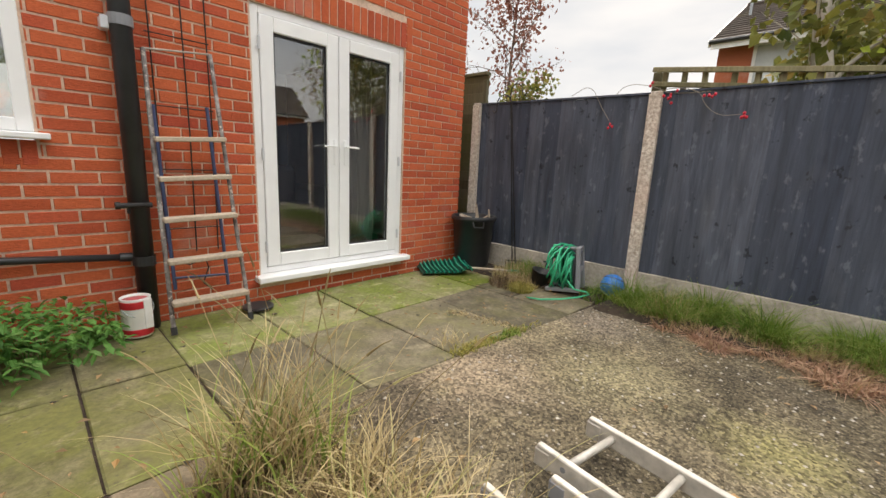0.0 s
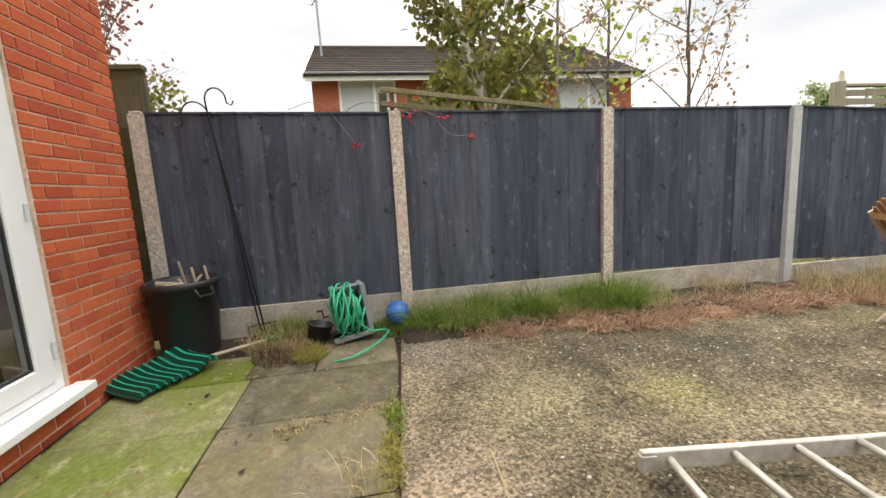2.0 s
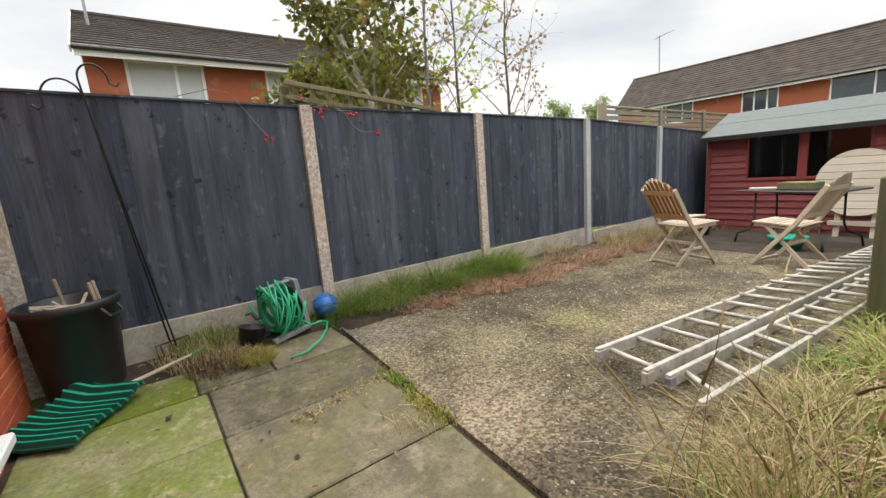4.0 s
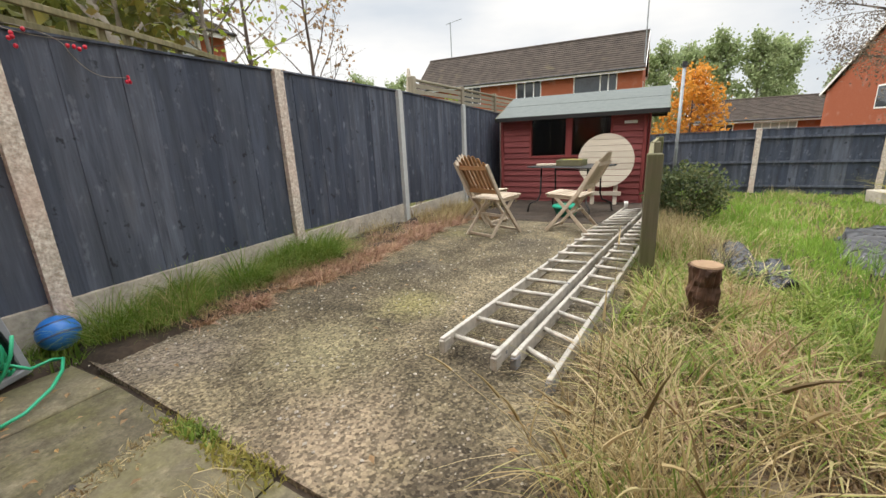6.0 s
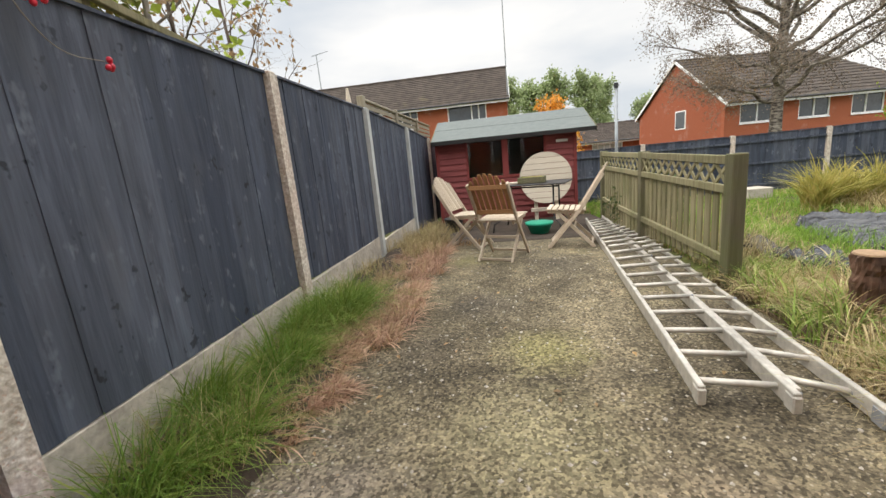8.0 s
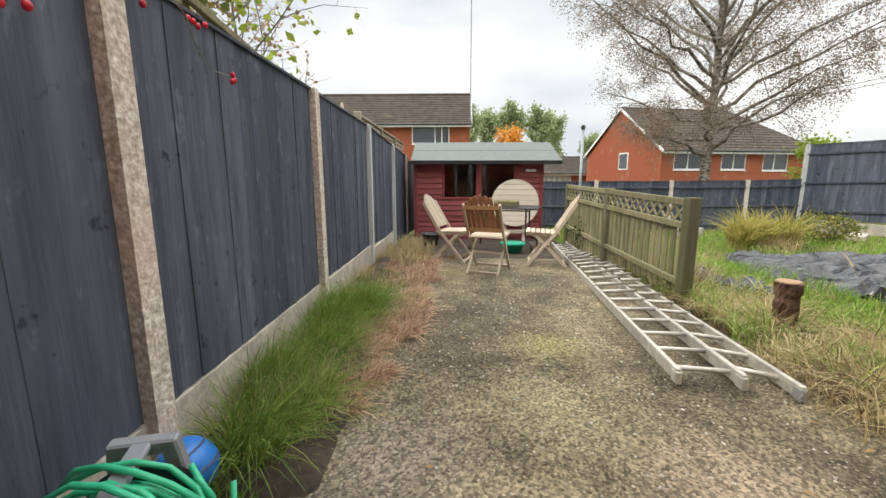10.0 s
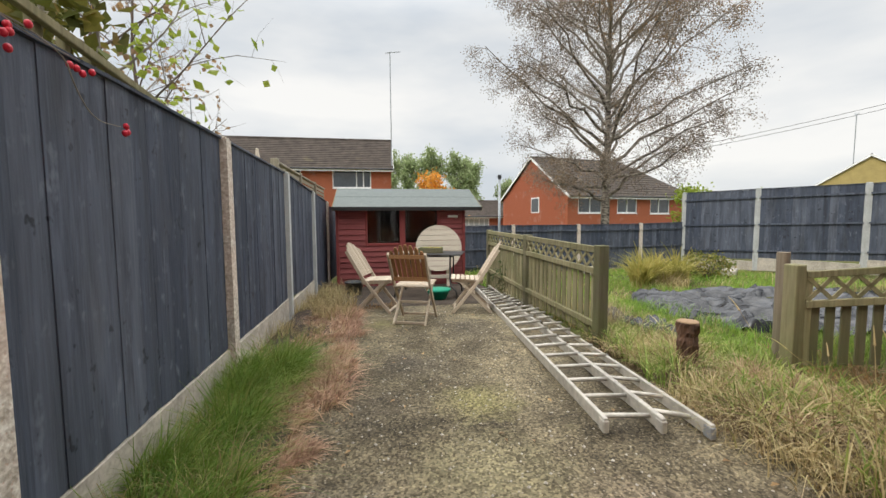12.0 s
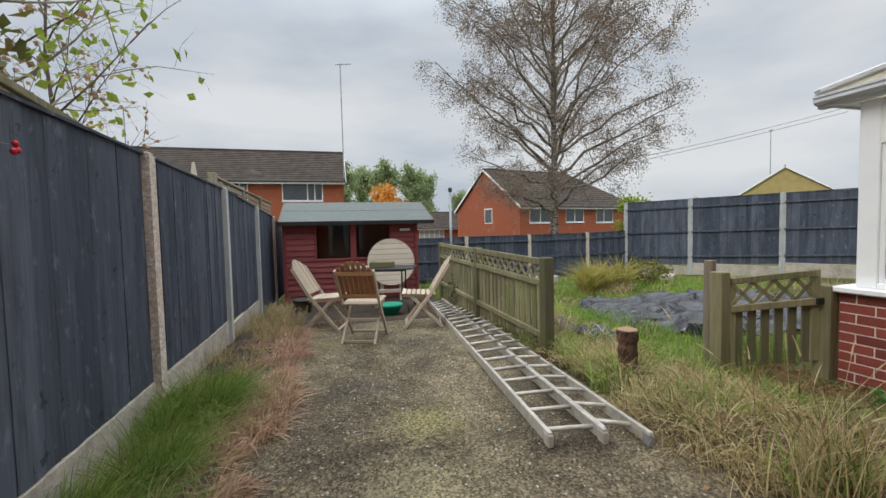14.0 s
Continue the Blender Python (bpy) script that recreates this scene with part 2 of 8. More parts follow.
def concrete_post_mat():
    m = Nodes("concrete_post", 0.95, 0, 0.2)
    n = m.noise(45, 6)
    v = m.voronoi(55)
    big = m.noise(2.0, 3)
    c = m.ramp(n, [(0.3, (0.34, 0.29, 0.235)), (0.5, (0.56, 0.50, 0.43)), (0.68, (0.80, 0.76, 0.69))])
    c = m.mix(m.ramp(v, [(0.12, (0.8, 0.8, 0.8)), (0.3, (0, 0, 0))]), c, (0.50, 0.36, 0.28))
    c = m.mix(m.ramp(big, [(0.45, (0, 0, 0)), (0.7, (0.4, 0.4, 0.4))]), c, (0.66, 0.47, 0.39))
    m.color(c).bump(m.mix(0.5, v, n), 0.8, 0.008)
    return m.mat


CPOST = concrete_post_mat()
CPOST_PALE = plain("pale_concrete_post", (0.50, 0.52, 0.51), 0.9, vary=0.15, scale=30, bump=0.3)
GRAVELB = plain("concrete_gravel_board", (0.46, 0.42, 0.355), 0.95, vary=0.3, scale=35, bump=0.5)


def concrete_ground():
    m = Nodes("worn_aggregate_concrete", 0.95, 0, 0.25)
    st = m.voronoi(58)
    stc = m.voronoi(58, out="Color")
    fine, grit = m.noise(150, 4), m.noise(48, 5, rough=0.7)
    big, mid, blot = m.noise(0.75, 6), m.noise(3.6, 6, rough=0.65), m.noise(1.9, 5)
    base = m.ramp(big, [(0.34, (0.096, 0.081, 0.056)), (0.50, (0.152, 0.130, 0.089)), (0.66, (0.225, 0.192, 0.130))])
    c = m.mix(0.8, base, m.ramp(mid, [(0.30, (0.18, 0.18, 0.18)), (0.72, (0.78, 0.77, 0.74))]), "OVERLAY")
    c = m.mix(0.7, c, m.ramp(grit, [(0.28, (0.10, 0.10, 0.10)), (0.72, (0.88, 0.87, 0.84))]), "OVERLAY")
    c = m.mix(0.5, c, m.ramp(fine, [(0.25, (0.15, 0.15, 0.15)), (0.78, (0.85, 0.83, 0.80))]), "OVERLAY")
    c = m.mix(m.ramp(blot, [(0.58, (0, 0, 0)), (0.74, (0.35, 0.35, 0.35))]), c, (0.21, 0.185, 0.09))
    # lichen and stains; the near-black row at x 1.4 to 1.75 paints ladder shade
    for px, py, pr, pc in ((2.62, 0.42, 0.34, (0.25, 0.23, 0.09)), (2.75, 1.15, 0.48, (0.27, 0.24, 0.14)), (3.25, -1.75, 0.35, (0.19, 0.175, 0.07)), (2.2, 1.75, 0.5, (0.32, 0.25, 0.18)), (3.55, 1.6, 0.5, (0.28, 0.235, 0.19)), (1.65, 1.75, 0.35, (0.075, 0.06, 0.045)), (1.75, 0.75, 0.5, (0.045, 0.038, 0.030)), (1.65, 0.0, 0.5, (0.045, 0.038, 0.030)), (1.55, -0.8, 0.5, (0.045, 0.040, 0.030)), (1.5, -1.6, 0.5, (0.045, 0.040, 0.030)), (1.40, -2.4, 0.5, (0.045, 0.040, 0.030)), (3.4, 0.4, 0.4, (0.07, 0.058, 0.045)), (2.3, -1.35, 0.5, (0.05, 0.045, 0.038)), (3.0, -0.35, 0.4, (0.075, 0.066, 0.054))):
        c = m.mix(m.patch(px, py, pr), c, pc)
    chip = m.voronoi(78, out="Color")
    c = m.mix(0.85, c, m.ramp(chip, [(0.15, (0.16, 0.155, 0.15)), (0.5, (0.46, 0.46, 0.46)), (0.85, (0.86, 0.85, 0.82))]), "OVERLAY")
    pick = m.ramp(stc, [(0.50, (0, 0, 0)), (0.72, (1, 1, 1))])
    peb = m.mix(1.0, pick, m.ramp(st, [(0.16, (0.7, 0.7, 0.7)), (0.40, (0, 0, 0))]), "MULTIPLY")
    c = m.mix(peb, c, m.ramp(m.voronoi(58, out="Color"), [(0.5, (0.17, 0.14, 0.10)), (0.9, (0.46, 0.40, 0.30))]))
    m.color(c).bump(grit, 0.8, 0.010)
    return m.mat


CONC = concrete_ground()


def slab_mat(name, a, b, moss, cover, amount=0.9):
    m = Nodes(name, 0.85, 0, 0.3)
    n, f, big = m.noise(5.5, 7, rough=0.65), m.noise(85, 5), m.noise(1.1, 4)
    c = m.ramp(n, [(0.40, a), (0.60, b)])
    c = m.mix(0.6, c, m.ramp(f, [(0.3, (0.18, 0.18, 0.18)), (0.75, (0.8, 0.8, 0.8))]), "OVERLAY")
    c = m.mix(m.ramp(m.noise(2.1, 7, rough=0.6), [(cover, (0, 0, 0)), (cover + 0.2, (amount, amount, amount))]), c, moss)
    c = m.mix(m.ramp(m.noise(7, 6, rough=0.7), [(0.55, (0, 0, 0)), (0.66, (0.65, 0.65, 0.65))]), c, tuple(x * 1.55 for x in b))
    c = m.mix(m.ramp(m.noise(4.3, 7, rough=0.75), [(0.54, (0, 0, 0)), (0.68, (0.7, 0.7, 0.7))]), c, tuple(x * 0.5 for x in a))
    c = m.mix(m.ramp(m.noise(24, 5, rough=0.7), [(0.60, (0, 0, 0)), (0.68, (0.75, 0.75, 0.75))]), c, (0.035, 0.029, 0.02))
    c = m.mix(0.55, c, m.ramp(m.noise(40, 4), [(0.3, (0.22, 0.22, 0.22)), (0.7, (0.80, 0.80, 0.78))]), "OVERLAY")
    c = m.mix(0.3, c, m.ramp(m.object_random(), [(0, tuple(x * 0.55 for x in a)), (1, tuple(min(1, x * 1.5) for x in b))]))
    m.color(c).bump(f, 0.4, 0.004)
    return m.mat


SLAB_GREEN = slab_mat("algae_covered_slab", (0.15, 0.145, 0.055), (0.29, 0.265, 0.16), (0.125, 0.185, 0.003), 0.385, 0.97)
SLAB_GREY = slab_mat("damp_concrete_slab", (0.085, 0.075, 0.050), (0.19, 0.165, 0.112), (0.13, 0.128, 0.034), 0.45, 0.8)
SLAB_WEST = slab_mat("mossy_concrete_slab", (0.105, 0.094, 0.05), (0.22, 0.195, 0.115), (0.135, 0.15, 0.022), 0.36)
SAND = slab_mat("sandy_broken_paving", (0.14, 0.11, 0.075), (0.28, 0.23, 0.16), (0.10, 0.078, 0.045), 0.46)
SOIL = plain("dark_soil", (0.055, 0.039, 0.027), 1.0, vary=0.5, scale=28, bump=0.8)


def lawn_mat():
    m = Nodes("rough_lawn_soil", 1.0, 0, 0.1)
    c = m.ramp(m.noise(1.2, 5), [(0.3, (0.060, 0.055, 0.026)), (0.52, (0.085, 0.095, 0.03)), (0.72, (0.13, 0.10, 0.055))])
    c = m.mix(0.5, c, m.ramp(m.noise(45, 5), [(0.3, (0.2, 0.2, 0.2)), (0.7, (0.8, 0.8, 0.8))]), "OVERLAY")
    m.color(c).bump(m.noise(40, 5), 0.8, 0.02)
    return m.mat


LAWN = lawn_mat()


def leaf_mat(name, stops, rough=0.55, gain=1.45):
    m = Nodes(name, rough, 0, 0.3)
    stops = [(p, tuple(min(0.85, x * gain) for x in c)) for p, c in stops]
    c = m.ramp(m.island(), stops)
    c = m.mix(0.3, c, m.ramp(m.noise(3, 3), [(0.3, tuple(x * 0.6 for x in stops[0][1])), (0.7, stops[-1][1])]))
    m.color(c)
    tr, mixn = m.t.nodes.new("ShaderNodeBsdfTranslucent"), m.t.nodes.new("ShaderNodeMixShader")
    mixn.inputs[0].default_value = 0.35
    m.link(c, tr.inputs["Color"])
    m.link(m.b.outputs[0], mixn.inputs[1])
    m.link(tr.outputs[0], mixn.inputs[2])
    m.link(mixn.outputs[0], m.t.nodes["Material Output"].inputs["Surface"])
    return m.mat


GREEN_BLADE = leaf_mat("green_grass_blade", [(0, (0.055, 0.12, 0.015)), (0.6, (0.12, 0.23, 0.03)), (1, (0.26, 0.27, 0.08))])
VERGE_BLADE = leaf_mat("verge_grass_blade", [(0, (0.05, 0.10, 0.015)), (0.6, (0.18, 0.28, 0.045)), (1, (0.34, 0.36, 0.12))])
LUSH_BLADE = leaf_mat("fresh_grass_blade", [(0, (0.075, 0.16, 0.02)), (0.7, (0.16, 0.31, 0.036)), (1, (0.31, 0.36, 0.09))])
DRY_BLADE = leaf_mat("dry_straw_blade", [(0, (0.09, 0.055, 0.03)), (0.3, (0.34, 0.255, 0.13)), (0.8, (0.54, 0.44, 0.27)), (1, (0.29, 0.28, 0.11))], gain=1.5)
RUST_BLADE = leaf_mat("rusty_dead_plant", [(0, (0.19, 0.105, 0.075)), (0.4, (0.37, 0.225, 0.165)), (0.8, (0.56, 0.37, 0.28)), (1, (0.42, 0.34, 0.19))])
LEAF_GREEN = leaf_mat("shrub_leaf", [(0, (0.045, 0.07, 0.018)), (0.5, (0.11, 0.14, 0.028)), (0.85, (0.22, 0.22, 0.045)), (1, (0.24, 0.16, 0.05))])
LEAF_DARK = leaf_mat("dark_shrub_leaf", [(0, (0.025, 0.05, 0.02)), (1, (0.07, 0.10, 0.045))])
LEAF_HEDGE = leaf_mat("hedge_leaf", [(0, (0.025, 0.05, 0.02)), (0.7, (0.075, 0.10, 0.04)), (1, (0.17, 0.17, 0.07))])
LEAF_LIME = leaf_mat("lime_leaf", [(0, (0.16, 0.24, 0.03)), (1, (0.36, 0.42, 0.07))])
LEAF_RED = leaf_mat("red_brown_leaf", [(0, (0.12, 0.045, 0.035)), (1, (0.24, 0.11, 0.08))])
LEAF_BROWN = leaf_mat("autumn_brown_leaf", [(0, (0.15, 0.10, 0.055)), (0.7, (0.26, 0.175, 0.10)), (1, (0.36, 0.22, 0.09))])
LEAF_BIRCH = leaf_mat("birch_leaf", [(0, (0.11, 0.092, 0.078)), (0.7, (0.19, 0.155, 0.125)), (1, (0.27, 0.20, 0.13))])
LEAF_RUSSET = leaf_mat("russet_birch_leaf", [(0, (0.13, 0.085, 0.05)), (0.7, (0.22, 0.14, 0.07)), (1, (0.32, 0.19, 0.07))])
THATCH = leaf_mat("brown_thatch", [(0, (0.05, 0.032, 0.02)), (0.6, (0.14, 0.09, 0.05)), (1, (0.34, 0.25, 0.15))], gain=1.1)
WET_LEAF = plain("wet_leaf", (0.032, 0.024, 0.016), 0.5, vary=0.4, scale=40)
SEDGE = leaf_mat("sedge_leaf", [(0, (0.16, 0.17, 0.035)), (0.6, (0.28, 0.26, 0.06)), (1, (0.40, 0.32, 0.12))])
LEAF_ORANGE = leaf_mat("orange_leaf", [(0, (0.40, 0.17, 0.025)), (1, (0.58, 0.29, 0.05))])
LEAF_FAR = leaf_mat("far_poplar_leaf", [(0, (0.15, 0.20, 0.085)), (1, (0.30, 0.35, 0.18))])
WEED = leaf_mat("weed_leaf", [(0, (0.035, 0.12, 0.02)), (0.8, (0.09, 0.22, 0.04)), (1, (0.16, 0.28, 0.09))])
BARK = plain("grey_bark", (0.28, 0.25, 0.21), 0.95, vary=0.35, scale=18, bump=0.6)
BARK_PALE = plain("pale_grey_bark", (0.46, 0.42, 0.36), 0.95, vary=0.3, scale=18, bump=0.5)
BARK_DARK = plain("dark_twig_bark", (0.14, 0.105, 0.085), 0.95, vary=0.3, scale=18, bump=0.5)


def birch_bark():
    m = Nodes("birch_bark", 0.8, 0, 0.3)
    c = m.ramp(m.noise(6, 5, (1, 1, 2.5)), [(0.40, (0.06, 0.05, 0.045)), (0.55, (0.27, 0.24, 0.20)), (0.78, (0.46, 0.43, 0.38))])
    m.color(c).bump(m.noise(12, 5), 0.5, 0.01)
    return m.mat


BIRCH = birch_bark()


def tile_mat():
    m = Nodes("brown_concrete_roof_tile", 0.92, 0, 0.2)
    c = m.ramp(m.noise(2.2, 5), [(0.3, (0.052, 0.043, 0.037)), (0.7, (0.092, 0.075, 0.064))])
    c = m.mix(m.ramp(m.noise(1.1, 6), [(0.62, (0, 0, 0)), (0.8, (0.6, 0.6, 0.6))]), c, (0.15, 0.14, 0.07))
    m.color(c).bump(m.noise(30, 4), 0.4, 0.01)
    return m.mat


TILE = tile_mat()


def liner_mat():
    m = Nodes("black_pond_liner", 0.13, 0, 0.6)
    m.color(m.ramp(m.noise(3, 4), [(0.3, (0.012, 0.013, 0.016)), (0.7, (0.03, 0.032, 0.038))]))
    m.bump(m.noise(5, 3, (0.8, 2.4, 1)), 0.6, 0.05)
    return m.mat


LINER = liner_mat()
GREEN_PL = plain("green_plastic", (0.005, 0.33, 0.21), 0.4, vary=0.12)
GREEN_HOSE = plain("green_hose", (0.03, 0.46, 0.24), 0.4, vary=0.12)
BLUE_PL = plain("blue_plastic", (0.02, 0.19, 0.62), 0.35, vary=0.15)
GREY_PL = plain("grey_plastic", (0.24, 0.25, 0.27), 0.5, vary=0.12)
WHITE = plain("white_paint", (0.78, 0.77, 0.74), 0.5, vary=0.08)
RED_P = plain("red_paint", (0.50, 0.02, 0.03), 0.4, vary=0.12)
BLUE_LEG = plain("blue_paint", (0.05, 0.075, 0.17), 0.5, vary=0.2)
BERRY = plain("red_berry", (0.55, 0.015, 0.04), 0.3, vary=0.1)
YELLOW = plain("ochre_render", (0.42, 0.33, 0.13), 0.9)
WINDARK = plain("dark_window_pane", (0.05, 0.06, 0.07), 0.06, vary=0.3, bump=0, spec=0.8)
WINPALE = plain("blind_behind_pane", (0.52, 0.56, 0.57), 0.15, vary=0.06, bump=0)


def blind_mat():
    m = Nodes("vertical_blind_fabric", 0.9, 0, 0.3)
    c = m.ramp(m.object_random(), [(0.0, (0.74, 0.74, 0.69)), (1.0, (0.92, 0.92, 0.87))])
    m.color(c)
    tr, mixn = m.t.nodes.new("ShaderNodeBsdfTranslucent"), m.t.nodes.new("ShaderNodeMixShader")
    tr.inputs["Color"].default_value = (0.88, 0.87, 0.80, 1)
    mixn.inputs[0].default_value = 0.5
    m.link(m.b.outputs[0], mixn.inputs[1])
    m.link(tr.outputs[0], mixn.inputs[2])
    m.link(mixn.outputs[0], m.t.nodes["Material Output"].inputs["Surface"])
    return m.mat


BLIND = blind_mat()


def poly_mat():
    m = Nodes("cream_polycarbonate", 0.35, 0, 0.4)
    c = m.ramp(m.noise(3, 4), [(0.3, (0.50, 0.47, 0.39)), (0.7, (0.60, 0.57, 0.48))])
    m.color(c)
    tr, mixn = m.t.nodes.new("ShaderNodeBsdfTranslucent"), m.t.nodes.new("ShaderNodeMixShader")
    tr.inputs["Color"].default_value = (0.85, 0.82, 0.72, 1)
    mixn.inputs[0].default_value = 0.62
    m.link(m.b.outputs[0], mixn.inputs[1])
    m.link(tr.outputs[0], mixn.inputs[2])
    m.link(mixn.outputs[0], m.t.nodes["Material Output"].inputs["Surface"])
    return m.mat


POLY = poly_mat()
STUMP_TOP = plain("sawn_stump", (0.30, 0.20, 0.12), 0.95, vary=0.3, scale=20, bump=0.5)
STUMP_BARK = plain("red_brown_bark", (0.105, 0.058, 0.038), 0.95, vary=0.6, scale=26, bump=1.0)

# ---- mesh helpers ----


def part(name, bm, material, parent=None, label="", smooth=False):
    me = bpy.data.meshes.new(name)
    bm.normal_update()
    bm.to_mesh(me)
    bm.free()
    if smooth:
        for p in me.polygons:
            p.use_smooth = True
    me.materials.append(material)
    ob = new(name, me)
    if parent is not None:
        ob.parent = parent
    if label:
        ob["label"] = label
    return ob


def raw_part(name, verts, faces, material, parent=None, label="", smooth=False):
    me = bpy.data.meshes.new(name)
    me.from_pydata(verts, [], faces)
    me.update()
    if smooth:
        for p in me.polygons:
            p.use_smooth = True
    me.materials.append(material)
    ob = new(name, me)
    if parent is not None:
        ob.parent = parent
    if label:
        ob["label"] = label
    return ob


def base(name, m, label, category, group="", kind=""):
    ob = new(name)
    ob.empty_display_size = 0.1
    ob.matrix_world = m
    return tagged(ob, label, category, group, kind)


def box(bm, x0, x1, y0, y1, z0, z1, bevel=0.0, m=None):
    r = bmesh.ops.create_cube(bm, size=1.0)
    vs = r["verts"]
    for v in vs:
        v.co = Vector(((x0 + x1) / 2 + v.co.x * (x1 - x0), (y0 + y1) / 2 + v.co.y * (y1 - y0), (z0 + z1) / 2 + v.co.z * (z1 - z0)))
    if bevel:
        es = list({e for v in vs for e in v.link_edges})
        r2 = bmesh.ops.bevel(bm, geom=es, offset=bevel, segments=1, affect="EDGES")
        vs = list({v for f in r2["faces"] for v in f.verts} | {v for v in vs if v.is_valid})
    if m is not None:
        for v in vs:
            v.co = m @ v.co
    return bm


def boxm(x0, x1, y0, y1, z0, z1, bevel=0.0, m=None):
    return box(bmesh.new(), x0, x1, y0, y1, z0, z1, bevel, m)


def beam(bm, a, b, w, h, bevel=0.0, up=(0, 0, 1)):
    """A squared bar from a to b, w across and h along up."""
    a, b = Vector(a), Vector(b)
    d = (b - a).normalized()
    s = d.cross(Vector(up))
    if s.length < 1e-4:
        s = Vector((1, 0, 0))
    s.normalize()
    u = s.cross(d)
    m = Matrix((s, d, u)).transposed().to_4x4()
    m.translation = a
    return box(bm, -w / 2, w / 2, 0, (b - a).length, -h / 2, h / 2, bevel, m)


def tube(bm, pts, r, sides=8, r_end=None, cap=True):
    """A round tube along points."""
    pts = [Vector(p) for p in pts]
    n = len(pts)
    rings = []
    side = None
    for i, p in enumerate(pts):
        d = (pts[min(i + 1, n - 1)] - pts[max(i - 1, 0)]).normalized()
        if side is None:
            side = d.orthogonal().normalized()
        side = (side - d * side.dot(d))
        side = side.normalized() if side.length > 1e-5 else d.orthogonal().normalized()
        u = d.cross(side)
        k = i / max(1, n - 1)
        rr = r if r_end is None else r + (r_end - r) * k
        rings.append([bm.verts.new(p + (side * math.cos(2 * math.pi * j / sides) + u * math.sin(2 * math.pi * j / sides)) * rr) for j in range(sides)])
    for a, b in zip(rings, rings[1:]):
        for j in range(sides):
            bm.faces.new((a[j], a[(j + 1) % sides], b[(j + 1) % sides], b[j]))
    if cap:
        bm.faces.new(rings[0][::-1])
        bm.faces.new(rings[-1])
    return bm


def lathe(bm, profile, sides=24, m=None):
    """A body of revolution round z, from (radius, height) pairs."""
    rings = []
    for r, z in profile:
        rings.append([bm.verts.new((r * math.cos(2 * math.pi * j / sides), r * math.sin(2 * math.pi * j / sides), z)) for j in range(sides)])
    for a, b in zip(rings, rings[1:]):
        for j in range(sides):
            bm.faces.new((a[j], a[(j + 1) % sides], b[(j + 1) % sides], b[j]))
    if profile[0][0] > 1e-3:
        bm.faces.new(rings[0][::-1])
    if profile[-1][0] > 1e-3:
        bm.faces.new(rings[-1])
    if m is not None:
        bmesh.ops.transform(bm, matrix=m, verts=[v for r in rings for v in r])
    return bm


def prism(bm, poly, d0, d1, axis="y", m=None):
    """A polygon in the plane across axis, thickened from d0 to d1."""
    def put(p, d):
        return {"x": (d, p[0], p[1]), "y": (p[0], d, p[1]), "z": (p[0], p[1], d)}[axis]
    a = [bm.verts.new(put(p, d0)) for p in poly]
    b = [bm.verts.new(put(p, d1)) for p in poly]
    n = len(poly)
    fs = [bm.faces.new(a), bm.faces.new(b[::-1])]
    for i in range(n):
        fs.append(bm.faces.new((a[i], b[i], b[(i + 1) % n], a[(i + 1) % n])))
    bmesh.ops.recalc_face_normals(bm, faces=fs)
    if m is not None:
        bmesh.ops.transform(bm, matrix=m, verts=a + b)
    return bm


def shared(name, me, parent, m):
    ob = new(name, me)
    ob.parent = parent
    ob.matrix_local = m
    return ob


def mesh_of(bm, material):
    me = bpy.data.meshes.new("piece")
    bm.normal_update()
    bm.to_mesh(me)
    bm.free()
    me.materials.append(material)
    return me


def ground_z(x, y):
    """The garden falls gently away from the house."""
    k = max(0.0, -1.6 - y)
    far = min(k, 7.6)
    return -0.058 * far - 0.06 * max(0.0, k - 7.6) * (1 if k < 40 else 0) - (1.9 if k >= 40 else 0)


def smooth_noise(x, y, s):
    return noise.noise(Vector((x * s, y * s, 0.37)))

# ---- ground ----


def axis_steps(near0, near1, step, far):
    inner = [near0 + step * i for i in range(int((near1 - near0) / step) + 1)]
    out = []
    d = step
    v = near1
    while v < far:
        d *= 1.6
        v += d
        out.append(v)
    low = []
    d = step
    v = near0
    while v > -far:
        d *= 1.6
        v -= d
        low.append(v)
    return low[::-1] + inner + out


def build_ground():
    xs, ys = axis_steps(-9.0, 6.0, 0.25, 900), axis_steps(-12.0, 5.0, 0.25, 900)
    verts = []
    for y in ys:
        for x in xs:
            z = ground_z(x, y) - 0.045
            if x < 1.0 and y < 1.0:
                z += 0.03 + 0.035 * smooth_noise(x, y, 1.3)
            verts.append((x, y, z))
    w = len(xs)
    faces = [(j * w + i, j * w + i + 1, (j + 1) * w + i + 1, (j + 1) * w + i) for j in range(len(ys) - 1) for i in range(w - 1)]
    return tagged(raw_part("ground", verts, faces, LAWN, smooth=True), "rough grassy garden ground reaching to the distance", "ground", kind="structure")


build_ground()


